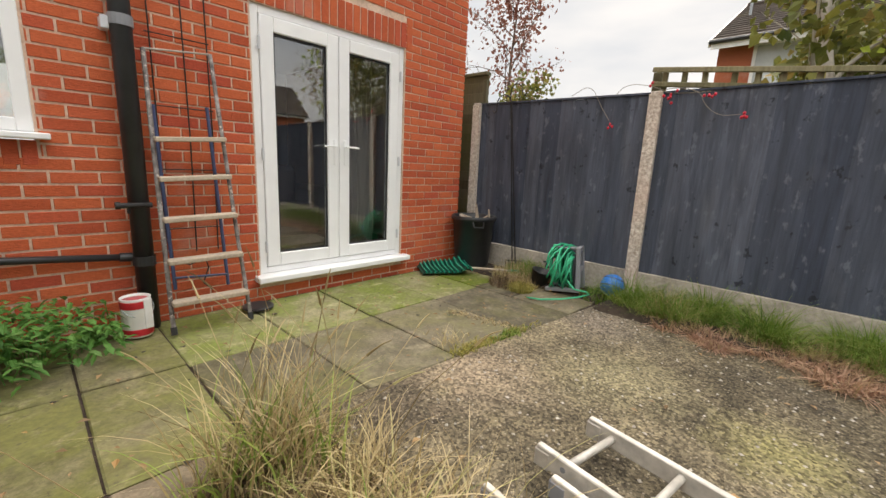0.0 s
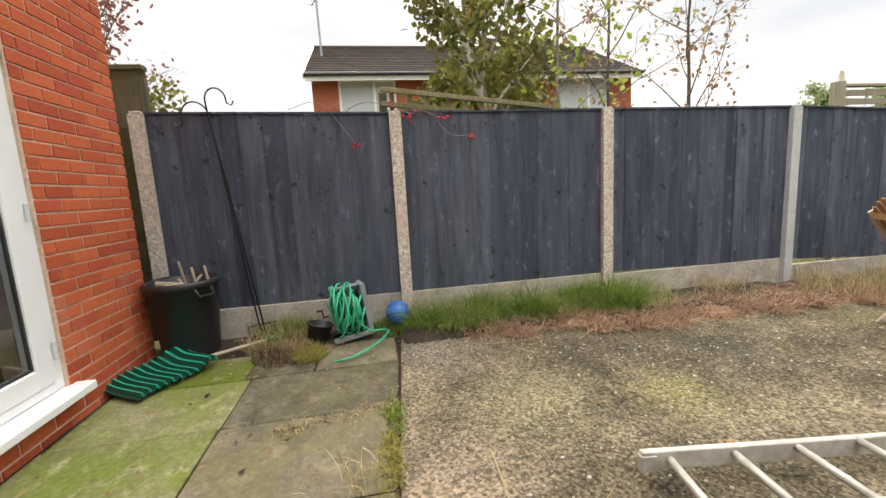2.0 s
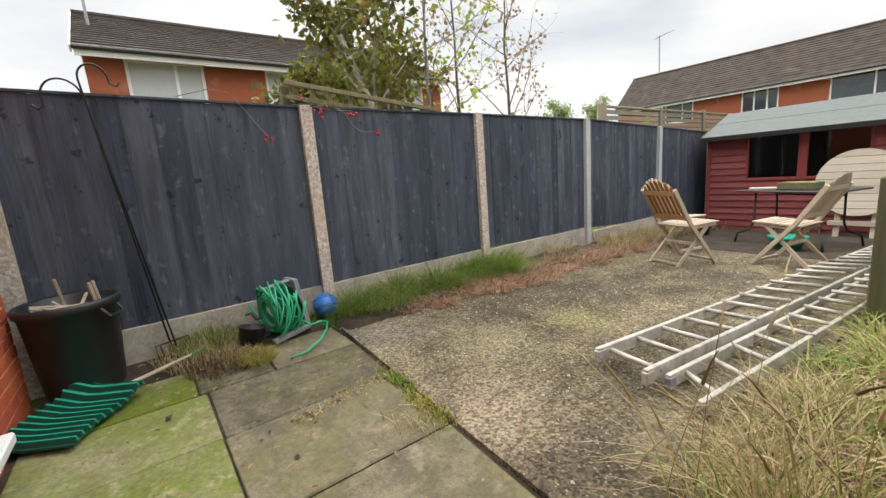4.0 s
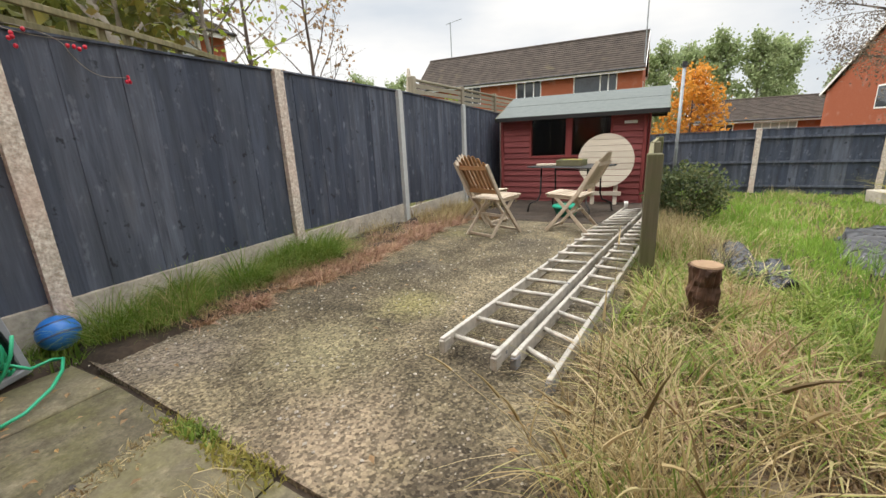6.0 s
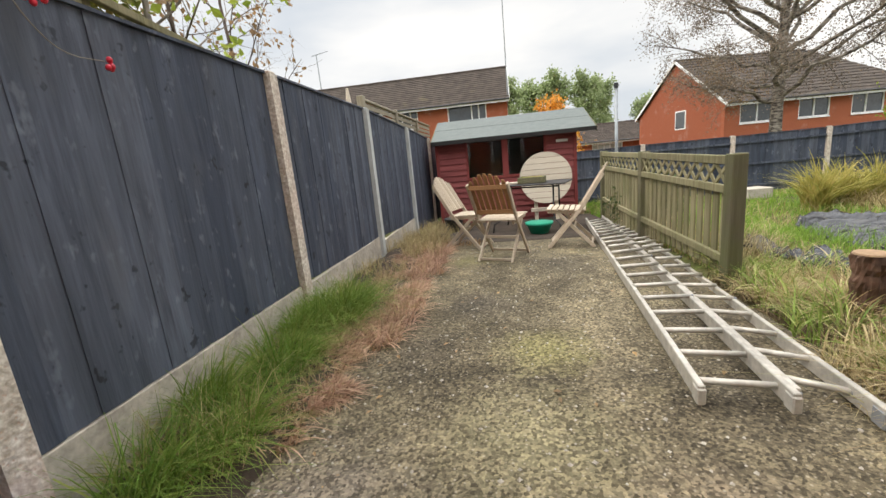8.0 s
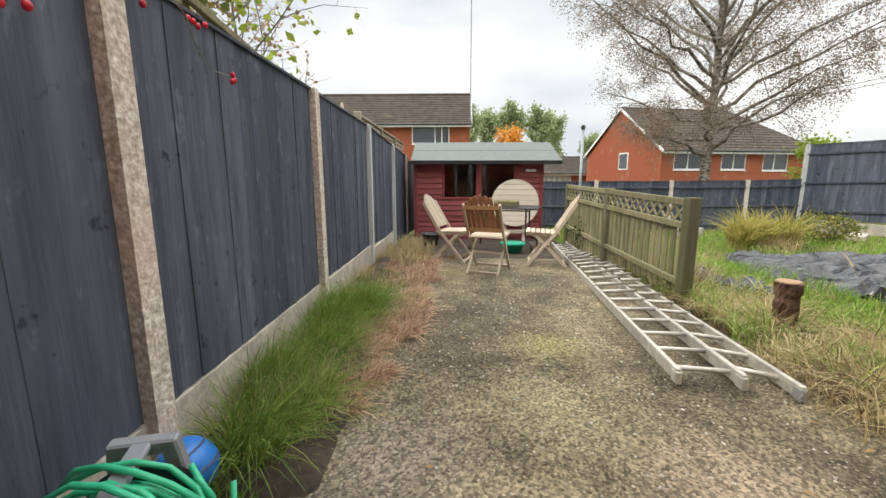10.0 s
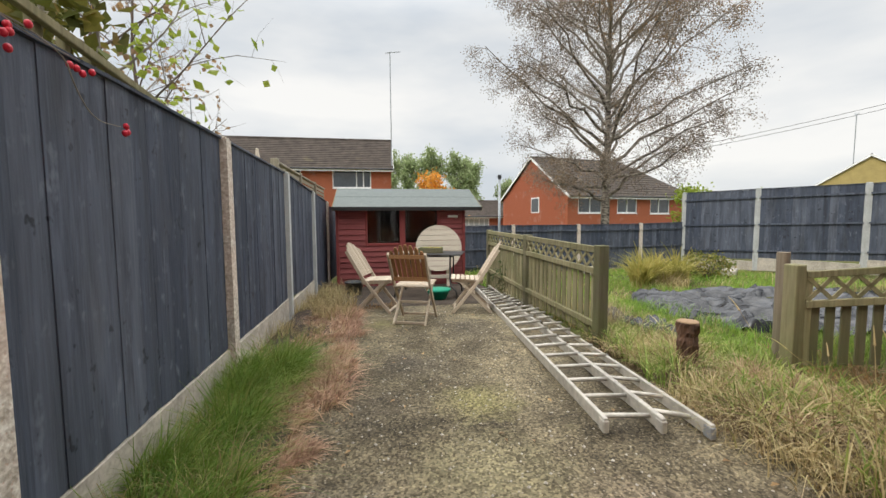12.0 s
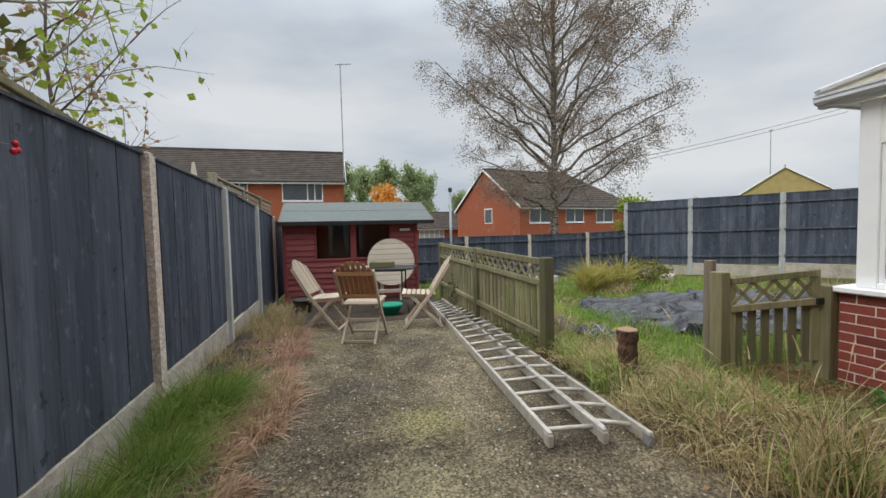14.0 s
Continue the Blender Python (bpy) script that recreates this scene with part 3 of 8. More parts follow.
def build_concrete_pad():
    bm = bmesh.new()
    nx, ny = 30, 44
    grid = []
    for j in range(ny + 1):
        row = []
        for i in range(nx + 1):
            x = 3.95 + (1.28 - 3.95) * i / nx
            y1 = 1.80 + (3.95 - x) * 0.073
            y = y1 + (-3.1 - y1) * j / ny
            if i == 0:
                x += 0.09 * smooth_noise(1.0, y, 2.4) - (0.10 if j > 5 else 0)
            if j == ny:
                y += 0.15 * smooth_noise(x, 2.0, 2.0)
            row.append(bm.verts.new((x, y, ground_z(x, y) + 0.004 * smooth_noise(x, y, 2.5))))
        grid.append(row)
    for j in range(ny):
        for i in range(nx):
            bm.faces.new((grid[j][i], grid[j + 1][i], grid[j + 1][i + 1], grid[j][i + 1]))
    edge = grid[0] + [r[-1] for r in grid[1:]] + grid[-1][::-1][1:] + [r[0] for r in grid[::-1][1:-1]]
    low = [bm.verts.new(v.co - Vector((0, 0, 0.06))) for v in edge]
    for i in range(len(edge)):
        k = (i + 1) % len(edge)
        bm.faces.new((edge[i], edge[k], low[k], low[i]))
    bmesh.ops.recalc_face_normals(bm, faces=bm.faces)
    return tagged(part("concrete_pad", bm, CONC, smooth=False), "worn exposed-aggregate concrete yard, stained and lichened, ladder shade painted in", "concrete yard", kind="structure")


build_concrete_pad()

# soil bed along the fence and round the shed
def build_soil(name, x0, x1, y0, y1, lift, label):
    bm = bmesh.new()
    nx, ny = max(4, int((x1 - x0) / 0.08)), max(4, int((y1 - y0) / 0.1))
    g = []
    for j in range(ny + 1):
        row = []
        for i in range(nx + 1):
            x, y = x0 + (x1 - x0) * i / nx, y0 + (y1 - y0) * j / ny
            e = min(i, nx - i, j, ny - j)
            z = ground_z(x, y) + (lift * (0.6 + 0.5 * smooth_noise(x, y, 3.0)) + 0.02 * smooth_noise(x, y, 9.0) if e > 0 else -0.05)
            row.append(bm.verts.new((x, y, z)))
        g.append(row)
    for j in range(ny):
        for i in range(nx):
            bm.faces.new((g[j][i], g[j][i + 1], g[j + 1][i + 1], g[j + 1][i]))
    return tagged(part(name, bm, SOIL, smooth=True), label, "soil", kind="structure")


build_soil("soil_bed", 3.72, 4.42, -6.6, 1.85, 0.05, "dark soil bed along the fence, full of roots")
build_soil("soil_corner", 3.92, 4.42, 1.8, 3.66, 0.015, "dark damp soil in the corner by the fence")
build_soil("soil_yard", 1.0, 4.0, -6.1, -2.9, 0.02, "bare dark soil before the shed")

# ---- house: wall, corner, room ----
HY, HX = 3.667, 4.115
wall = tagged(part("wall_house", bmesh.new(), MORTAR), "red brick rear wall of the house with pale mortar", "wall", kind="structure")


def wall_body():
    bm = bmesh.new()
    y0, y1 = HY + 0.006, HY + 0.30
    for x0, x1, z0, z1 in ((-8.5, -0.62, -0.3, 5.2), (-0.62, 0.60, -0.3, 1.16), (-0.62, 0.60, 2.32, 5.2), (0.60, 1.79, -0.3, 5.2), (1.79, 3.24, -0.3, 0.14), (1.79, 3.24, 2.215, 5.2), (3.24, HX - 0.009, -0.3, 5.2)):
        box(bm, x0, x1, y0, y1, z0, z1)
    box(bm, HX - 0.30, HX - 0.009, y1, 11.0, -0.3, 5.2)
    bm.to_mesh(wall.data)
    bm.free()


wall_body()
room = bmesh.new()
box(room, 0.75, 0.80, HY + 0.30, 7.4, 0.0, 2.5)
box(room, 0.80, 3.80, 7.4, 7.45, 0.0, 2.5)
part_room = tagged(part("room_walls", room, GLASSROOM), "walls of the room inside, coloured near-black for its dimness", "wall", kind="structure")
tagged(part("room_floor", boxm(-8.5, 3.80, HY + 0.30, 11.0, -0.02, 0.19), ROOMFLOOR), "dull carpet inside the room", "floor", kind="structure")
tagged(part("ceiling", boxm(-8.5, 3.80, HY + 0.30, 11.0, 2.5, 2.55), GLASSROOM), "plain ceiling inside the room, coloured near-black for its dimness", "ceiling", kind="structure")
tagged(part("house_roof", prism(bmesh.new(), [(HY - 0.35, 5.15), (HY - 0.35, 5.25), (7.4, 7.4), (11.3, 5.25), (11.3, 5.15)], -8.6, HX + 0.15, "x"), TILE), "brown tiled house roof", "roof", kind="structure")


def sofa():
    b = base("sofa", pose(2.35, 5.3, 0.19, rz=0), "beige upholstered sofa standing on the carpet", "sofa")
    part("seat", boxm(-0.7, 0.7, -0.35, 0.35, 0.05, 0.42, 0.05), SOFA, b)
    part("backrest", boxm(-0.7, 0.7, 0.25, 0.48, 0.3, 0.85, 0.06), SOFA, b)
    for s in (-1, 1):
        part("armrest", boxm(s * 0.8 - 0.12, s * 0.8 + 0.12, -0.38, 0.48, 0.0, 0.62, 0.06), SOFA, b)


sofa()


def curtain():
    bm = bmesh.new()
    n = 40
    cols = []
    for i in range(n + 1):
        k = i / n
        x = 2.80 + 0.34 * k
        y = HY + 0.42 + 0.035 * math.sin(k * 30) + 0.015 * math.sin(k * 71)
        cols.append([bm.verts.new((x + (0.05 * math.sin(z * 2.2) if z < 1.5 else 0), y, z)) for z in (0.2, 0.7, 1.2, 1.7, 2.25)])
    for a, b2 in zip(cols, cols[1:]):
        for j in range(4):
            bm.faces.new((a[j], b2[j], b2[j + 1], a[j + 1]))
    ob = tagged(part("curtain", bm, CURTAIN, smooth=True), "grey-brown curtain hanging in folds behind the glass", "curtain")
    md = ob.modifiers.new("thick", "SOLIDIFY")
    md.thickness = 0.006


curtain()


def door_handle(parent, x, side):
    bm = bmesh.new()
    box(bm, x - 0.014, x + 0.014, -0.012, 0, 1.09, 1.31, 0.006)
    tube(bm, [(x, -0.01, 1.25), (x, -0.045, 1.25), (x + side * 0.02, -0.05, 1.25), (x + side * 0.12, -0.045, 1.245)], 0.009, 8)
    tube(bm, [(x, -0.016, 1.14), (x, -0.010, 1.14)], 0.008, 10)
    part("handle", bm, PVC, parent, "white lever handle with a keyhole plate")


def french_door():
    b = base("door_1", pose(1.79, HY, 0), "closed white plastic French doors with large panes", "door", kind="structure")
    w, z0, z1, y = 1.45, 0.20, 2.215, 0.02
    fr = bmesh.new()
    box(fr, 0.0, 0.06, y, y + 0.07, z0, z1, 0.004)
    box(fr, w - 0.06, w, y, y + 0.07, z0, z1, 0.004)
    box(fr, 0.06, w - 0.06, y, y + 0.07, z1 - 0.06, z1, 0.004)
    box(fr, 0.06, w - 0.06, y, y + 0.07, z0, z0 + 0.05, 0.004)
    part("door_frame", fr, PVC, b)
    for k, (x0, x1) in enumerate(((0.064, w / 2 - 0.003), (w / 2 + 0.003, w - 0.064))):
        leaf = bmesh.new()
        s, yy = 0.105, y - 0.012
        a0, a1 = z0 + 0.055, z1 - 0.064
        box(leaf, x0, x0 + s, yy, yy + 0.07, a0, a1, 0.006)
        box(leaf, x1 - s, x1, yy, yy + 0.07, a0, a1, 0.006)
        box(leaf, x0 + s, x1 - s, yy, yy + 0.07, a1 - s, a1, 0.006)
        box(leaf, x0 + s, x1 - s, yy, yy + 0.07, a0, a0 + s, 0.006)
        lf = part("door_leaf", leaf, PVC, b)
        seal = bmesh.new()
        g = 0.012
        for q in ((x0 + s, x0 + s + g, a0 + s, a1 - s), (x1 - s - g, x1 - s, a0 + s, a1 - s), (x0 + s + g, x1 - s - g, a0 + s, a0 + s + g), (x0 + s + g, x1 - s - g, a1 - s - g, a1 - s)):
            box(seal, q[0], q[1], yy + 0.016, yy + 0.03, q[2], q[3])
        part("seal", seal, BLACKP, lf, "thin black rubber seal")
        pane = part("pane", boxm(x0 + s + 0.002, x1 - s - 0.002, yy + 0.034, yy + 0.042, a0 + s + 0.002, a1 - s - 0.002), GLASS, lf, "clear glass reflecting the sky")
        pane.visible_shadow = False
        hx = x1 - 0.048 if k == 0 else x0 + 0.048
        door_handle(lf, hx, -1 if k == 0 else 1)
        ex = x0 - 0.012 if k == 0 else x1 + 0.012
        for z in (0.42, 1.15, 1.95):
            hb = bmesh.new()
            tube(hb, [(ex, yy - 0.008, z - 0.045), (ex, yy - 0.008, z + 0.045)], 0.010, 8)
            part("hinge", hb, PVC_OLD, lf)
    part("sill", boxm(-0.05, w + 0.06, -0.10, 0.07, 0.145, 0.196, 0.008), PVC, b, "projecting white plastic sill")


french_door()


def house_window():
    b = base("window_1", pose(-0.62, HY, 0), "white plastic house window with a dark pane", "window", kind="structure")
    w, z0, z1 = 1.22, 1.205, 2.32
    fr = bmesh.new()
    for q in ((0, 0.07, z0, z1), (w - 0.07, w, z0, z1), (0.07, w - 0.07, z0, z0 + 0.07), (0.07, w - 0.07, z1 - 0.07, z1)):
        box(fr, q[0], q[1], 0.0, 0.07, q[2], q[3], 0.005)
    part("window_frame", fr, PVC, b)
    p = part("pane", boxm(0.07, w - 0.07, 0.035, 0.043, z0 + 0.07, z1 - 0.07), GLASS, b)
    p.visible_shadow = False
    part("window_sill", boxm(-0.06, w + 0.06, -0.08, 0.07, 1.165, 1.2, 0.006), PVC, b, "projecting white sill")


house_window()

# pipes on the wall
def soil_pipe():
    b = base("soil_pipe", pose(1.02, HY - 0.085, 0), "black plastic soil pipe fixed upright to the brick wall", "pipe")
    bm = bmesh.new()
    tube(bm, [(0, 0, -0.02), (0, 0, 5.1)], 0.055, 18)
    part("pipe", bm, BLACKP, b, smooth=True)
    for z in (0.44, 1.86):
        bm = bmesh.new()
        tube(bm, [(0, 0, z - 0.03), (0, 0, z + 0.03)], 0.063, 18)
        part("collar", bm, GREY_PL if z > 1 else BLACKP, b)
    br = bmesh.new()
    box(br, -0.095, -0.055, -0.02, 0.07, 1.80, 1.87, 0.005)
    part("bracket", br, PVC_OLD, b, "pale clip on the pipe collar")
    ar = bmesh.new()
    tube(ar, [(-0.10, -0.055, 0.80), (0.06, -0.06, 0.80)], 0.016, 10)
    tube(ar, [(-0.10, -0.055, 0.80), (-0.125, -0.055, 0.80)], 0.023, 10)
    tube(ar, [(-0.06, -0.05, 0.80), (-0.06, -0.05, 0.75)], 0.010, 8)
    part("valve", ar, BLACKM, b, "small black valve with a drip of limescale")


soil_pipe()


def waste_pipe():
    b = base("waste_pipe", pose(0, HY - 0.05, 0), "slim black waste pipe running along the wall", "pipe")
    bm = bmesh.new()
    tube(bm, [(-1.2, 0, 0.62), (0.0, 0, 0.54), (0.97, 0, 0.46)], 0.021, 12)
    part("pipe", bm, BLACKP, b, smooth=True)
    bm = bmesh.new()
    tube(bm, [(0.90, 0, 0.465), (0.98, 0, 0.459)], 0.028, 12)
    part("joint", bm, BLACKP, b)


waste_pipe()

# ---- boundary fence of painted panels ----
FENCE_X = 4.40
POSTS = ((3.67, 1.87), (1.70, 1.83), (-0.26, 1.82), (-2.34, 1.80), (-4.49, 1.71), (-6.6, 1.62), (-8.8, 1.05))


def concrete_post(x, y, top, mat, rz=0.0, w=0.10, d=0.115):
    z0 = ground_z(x, y) - 0.15
    b = base("concrete_fence_post", pose(x, y, z0, rz=rz), "rough concrete fence post with exposed pinkish aggregate" if mat is CPOST else "pale weathered concrete fence post", "fence post", "concrete fence posts")
    h = top - z0
    bm = bmesh.new()
    prism(bm, [(-d / 2, -w / 2), (d / 2, -w / 2), (d / 2, -0.022), (d / 2 - 0.02, -0.022), (d / 2 - 0.02, 0.022), (d / 2, 0.022), (d / 2, w / 2), (-d / 2, w / 2)], 0, h - 0.02, "z")
    for v in bm.verts:
        v.co.x += 0.004 * noise.noise(Vector((v.co.x * 9, v.co.y * 9, v.co.z * 3 + y)))
    part("shaft", bm, mat, b)
    cap = boxm(-d / 2 + 0.008, d / 2 - 0.008, -w / 2 + 0.008, w / 2 - 0.008, h - 0.02, h, 0.006)
    part("cap", cap, mat, b)
    return b


def fence_panel(p, q, top_p, top_q, low, parts_seed, rails_seen=False, name="fence_panel", label="slate-grey painted feather-edge fence panel", lean=0.0):
    """Overlapping upright boards from p to q, tops from top_p to top_q, bottoms at low (z of both ends)."""
    p, q = Vector((*p, 0)), Vector((*q, 0))
    d = (q - p)
    ln = d.length
    ang = math.degrees(math.atan2(d.y, d.x))
    b = base(name, pose(p.x, p.y, 0, rz=ang), label, "fence panel", "painted fence panels")
    rnd = random.Random(parts_seed)
    x, i = 0.0, 0
    while x < ln - 0.03:
        w = min(rnd.uniform(0.13, 0.19), ln - x)
        k = (x + w / 2) / ln
        z1, z0 = top_p + (top_q - top_p) * k + rnd.uniform(-0.006, 0.004), low[0] + (low[1] - low[0]) * k
        t = 0.006 + (i % 2) * 0.0035
        bm = bmesh.new()
        prism(bm, [(x, t), (x + w * 0.5, t + 0.003 + rnd.uniform(0, 0.003)), (x + w + 0.012, t + rnd.uniform(-0.002, 0.004)), (x + w + 0.012, t - 0.012), (x, t - 0.012)], z0, z1, "z")
        part("board", bm, NAVY, b)
        x += w
        i += 1
    cap = bmesh.new()
    beam(cap, (0, 0.004, top_p + 0.008), (ln, 0.004, top_q + 0.008), 0.045, 0.016)
    part("cap_rail", cap, NAVY, b)
    rl = bmesh.new()
    for k in (0.12, 0.5, 0.88):
        za, zb = low[0] + (top_p - low[0]) * k, low[1] + (top_q - low[1]) * k
        off = 0.034 if rails_seen else -0.03
        beam(rl, (0, off, za), (ln, off, zb), 0.03, 0.045)
    part("rail", rl, NAVY, b)
    return b


def gravel_board(p, q, z0, z1, mat=None):
    d = Vector((q[0] - p[0], q[1] - p[1]))
    ang = math.degrees(math.atan2(d.y, d.x))
    bm = boxm(0, d.length, -0.02, 0.02, 0, z1 - z0, 0.004)
    ob = part("gravel_board", bm, mat or GRAVELB)
    ob.matrix_world = pose(p[0], p[1], z0, rz=ang)
    tagged(ob, "rough concrete gravel board under a fence panel", "gravel board", "gravel boards")


def east_fence():
    for i, (y, top) in enumerate(POSTS[:-1]):
        concrete_post(FENCE_X + 0.0, y, top, CPOST_PALE if i in (3, 4) else CPOST)
    for i in range(len(POSTS) - 1):
        (ya, ta), (yb, tb) = POSTS[i], POSTS[i + 1]
        ga, gb = ground_z(4.4, ya), ground_z(4.4, yb)
        low = (0.26 + ga if i < 4 else ga + 0.05, 0.26 + gb if i < 4 else gb + 0.05)
        tp, tq = ta - 0.02, (tb - 0.02 if i < 5 else 1.0)
        if i == 5:
            tp = tq = 1.5
        # outer side faces the yard, so the panel runs from far to near
        fence_panel((FENCE_X, yb + 0.05), (FENCE_X, ya - 0.05), tq, tp, (low[1], low[0]), 10 + i)
        if i < 4:
            gravel_board((FENCE_X, yb + 0.05), (FENCE_X, ya - 0.05), min(ga, gb) - 0.1, (ga + gb) / 2 + 0.255)


east_fence()


def lap_fence():
    b = base("lap_fence_panel", pose(4.47, 3.60, 0, rz=90), "old mossy brown lapped fence panel closing the gap beside the house", "fence panel")
    z = 0.02
    while z < 2.10:
        bm = bmesh.new()
        m = pose(0, 0, z, rx=-5)
        box(bm, 0, 1.60, -0.008, 0.008, 0, 0.14, 0.003, m)
        part("slat", bm, MOSSY_DARK, b)
        z += 0.115
    part("end_batten", boxm(0.0, 0.045, 0.014, 0.045, -0.05, 2.13, 0.003), MOSSY_DARK, b)
    part("cap_rail", boxm(0.0, 1.62, -0.03, 0.06, 2.19, 2.225, 0.003), MOSSY_DARK, b)


lap_fence()

# far fence of the garden and the taller one beside the pond
FAR_Y = -9.0
FAR_POSTS = ((1.45, 1.0), (-0.87, 1.02), (-3.02, 1.02), (-5.18, 1.04), (-6.75, 1.08))
TALL = ((-6.75, -9.0), (-7.46, -7.04), (-8.40, -5.05), (-9.30, -3.10), (-10.2, -1.15), (-11.1, 0.8))


def far_fences():
    for x, top in FAR_POSTS[1:-1]:
        concrete_post(x, FAR_Y, top, CPOST, rz=-90)
    for i in range(len(FAR_POSTS) - 1):
        (xa, ta), (xb, tb) = FAR_POSTS[i], FAR_POSTS[i + 1]
        g = ground_z(0, FAR_Y)
        fence_panel((xb + 0.05, FAR_Y), (xa - 0.05, FAR_Y), tb - 0.03, ta - 0.03, (g, g), 40 + i, True)
    fence_panel((1.5, FAR_Y), (4.35, FAR_Y), 1.0, 1.0, (-0.45, -0.45), 60, True)
    for i, (x, y) in enumerate(TALL[:-1]):
        concrete_post(x, y, 2.03, CPOST_PALE, rz=-110)
        x2, y2 = TALL[i + 1]
        g1, g2 = ground_z(x, y), ground_z(x2, y2)
        dx, dy = (x2 - x), (y2 - y)
        s = 0.05 / math.hypot(dx, dy)
        fence_panel((x2 - dx * s, y2 - dy * s), (x + dx * s, y + dy * s), 2.0, 2.0, (g2 + 0.32, g1 + 0.32), 70 + i, True)
        gravel_board((x2 - dx * s, y2 - dy * s), (x + dx * s, y + dy * s), min(g1, g2) - 0.1, (g1 + g2) / 2 + 0.31)


far_fences()

# ---- conservatory ----
CX, CY0, CY1, CW = -0.60, 0.76, HY, 3.6


def conservatory():
    wl_ = tagged(part("wall_conservatory", boxm(CX - 0.22, CX - 0.005, CY0 + 0.005, 1.748, -0.2, 0.70), MORTAR_PALE), "dark red brick dwarf wall of the conservatory", "wall", kind="structure")
    wall_n = tagged(part("wall_conservatory_end", boxm(CX - CW, CX - 0.22, CY0 + 0.005, CY0 + 0.2, -0.2, 0.70), MORTAR_PALE), "dark red brick dwarf wall of the conservatory's end", "wall", kind="structure")
    wall_s = tagged(part("wall_conservatory_side", boxm(CX - 0.22, CX - 0.005, 2.745, CY1 - 0.035, -0.2, 0.70), MORTAR_PALE), "dark red brick dwarf wall between the door and the house", "wall", kind="structure")
    sl = bmesh.new()
    box(sl, CX - 0.2, CX + 0.05, CY0 - 0.05, 1.842, 0.70, 0.745, 0.008)
    box(sl, CX - CW, CX - 0.2, CY0 - 0.05, CY0 + 0.2, 0.70, 0.745, 0.008)
    tagged(part("sill_conservatory", sl, PVC), "white plastic sill on the dwarf wall", "sill", kind="structure")
    tagged(part("sill_conservatory_side", boxm(CX - 0.2, CX + 0.05, 2.735, CY1 - 0.035, 0.70, 0.745, 0.008), PVC), "white plastic sill between the door and the house", "sill", kind="structure")

    def window(name, y0, y1, label):
        """Main pane under a hinged top light, with the blind behind it."""
        b = base(name, pose(CX, 0, 0), label, "window", kind="structure")
        fr = bmesh.new()
        z0, z1, i0, i1 = 0.745, 2.13, y0 + 0.125, y1 - 0.045
        for q in ((y0, i0, z0, z1), (i1, y1, z0, z1), (i0, i1, z0, 0.79), (i0, i1, 1.80, 1.83), (i0, i1, 2.07, z1)):
            box(fr, -0.11, -0.035, q[0], q[1], q[2], q[3], 0.006)
        part("window_frame", fr, PVC, b)
        for za, zb, w, d in ((0.79, 1.80, 0.035, 0.0), (1.83, 2.07, 0.045, 0.012)):
            sash = bmesh.new()
            for q in ((i0, i0 + w, za, zb), (i1 - w, i1, za, zb), (i0 + w, i1 - w, za, za + w), (i0 + w, i1 - w, zb - w, zb)):
                box(sash, -0.085, -0.05 + d, q[0], q[1], q[2], q[3], 0.005)
            sh = part("sash", sash, PVC, b)
            seal = bmesh.new()
            g, ja, jb, ka, kb = 0.007, i0 + w, i1 - w, za + w, zb - w
            for q in ((ja, ja + g, ka, kb), (jb - g, jb, ka, kb), (ja + g, jb - g, ka, ka + g), (ja + g, jb - g, kb - g, kb)):
                box(seal, -0.078, -0.062, q[0], q[1], q[2], q[3])
            part("seal", seal, BLACKP, sh, "thin black rubber seal")
            pn = part("pane", boxm(-0.082, -0.079, ja, jb, ka, kb), GLASS_CLEAN, sh)
            pn.visible_shadow = False
        bl = base("vertical_blind", pose(CX - 0.17, 0, 0), "closed cream vertical blind behind the window", "blind", "vertical blinds")
        n = max(4, round((i1 - i0) / 0.078))
        pw = (i1 - i0) / n
        for i in range(n):
            sb = bmesh.new()
            box(sb, -0.002, 0.002, -pw * 0.60, pw * 0.60, 0.76, 2.02, 0.0, pose(0.0, i0 + pw * (i + 0.5), 0, rz=30))
            part("slat", sb, BLIND, bl)
        part("head_rail", boxm(-0.02, 0.02, i0, i1, 2.02, 2.06), PVC, bl)

    window("window_2", CY0 + 0.08, 1.825, "white conservatory window with a top light and closed vertical blinds")
    window("window_4", 2.75, CY1 - 0.04, "white conservatory window with blinds beside the house wall")
    tagged(part("door_post_foot", boxm(CX - 0.1, CX + 0.035, 1.752, 1.842, -0.02, 0.70, 0.008), PVC), "white plastic door post down to the ground", "post", kind="structure")
    tagged(part("door_post_trim", boxm(CX - 0.1, CX + 0.025, 1.826, 1.872, 0.747, 2.13, 0.006), PVC), "white plastic corner strip beside the door", "post", kind="structure")
    # end glazing towards the garden
    e = base("window_3", pose(0, CY0, 0), "white framed end glazing of the conservatory", "window", kind="structure")
    fr = bmesh.new()
    for k in range(5):
        x = CX - 0.12 - k * (CW - 0.18) / 4
        box(fr, x - 0.06, x, 0.085, 0.15, 0.745, 2.13, 0.005)
    box(fr, CX - CW, CX - 0.12, 0.09, 0.145, 0.75, 0.83, 0.004)
    box(fr, CX - CW, CX - 0.12, 0.09, 0.145, 2.05, 2.125, 0.004)
    part("window_frame", fr, PVC, e)
    part("pane", boxm(CX - CW, CX - 0.12, 0.11, 0.118, 0.83, 2.05), WINPALE, e)
    # door
    d = base("door_2", pose(CX, 1.874, 0), "closed white plastic half-glazed door with two raised panels", "door", kind="structure")
    w, a0, a1 = 0.86, 0.165, 2.13
    fr = bmesh.new()
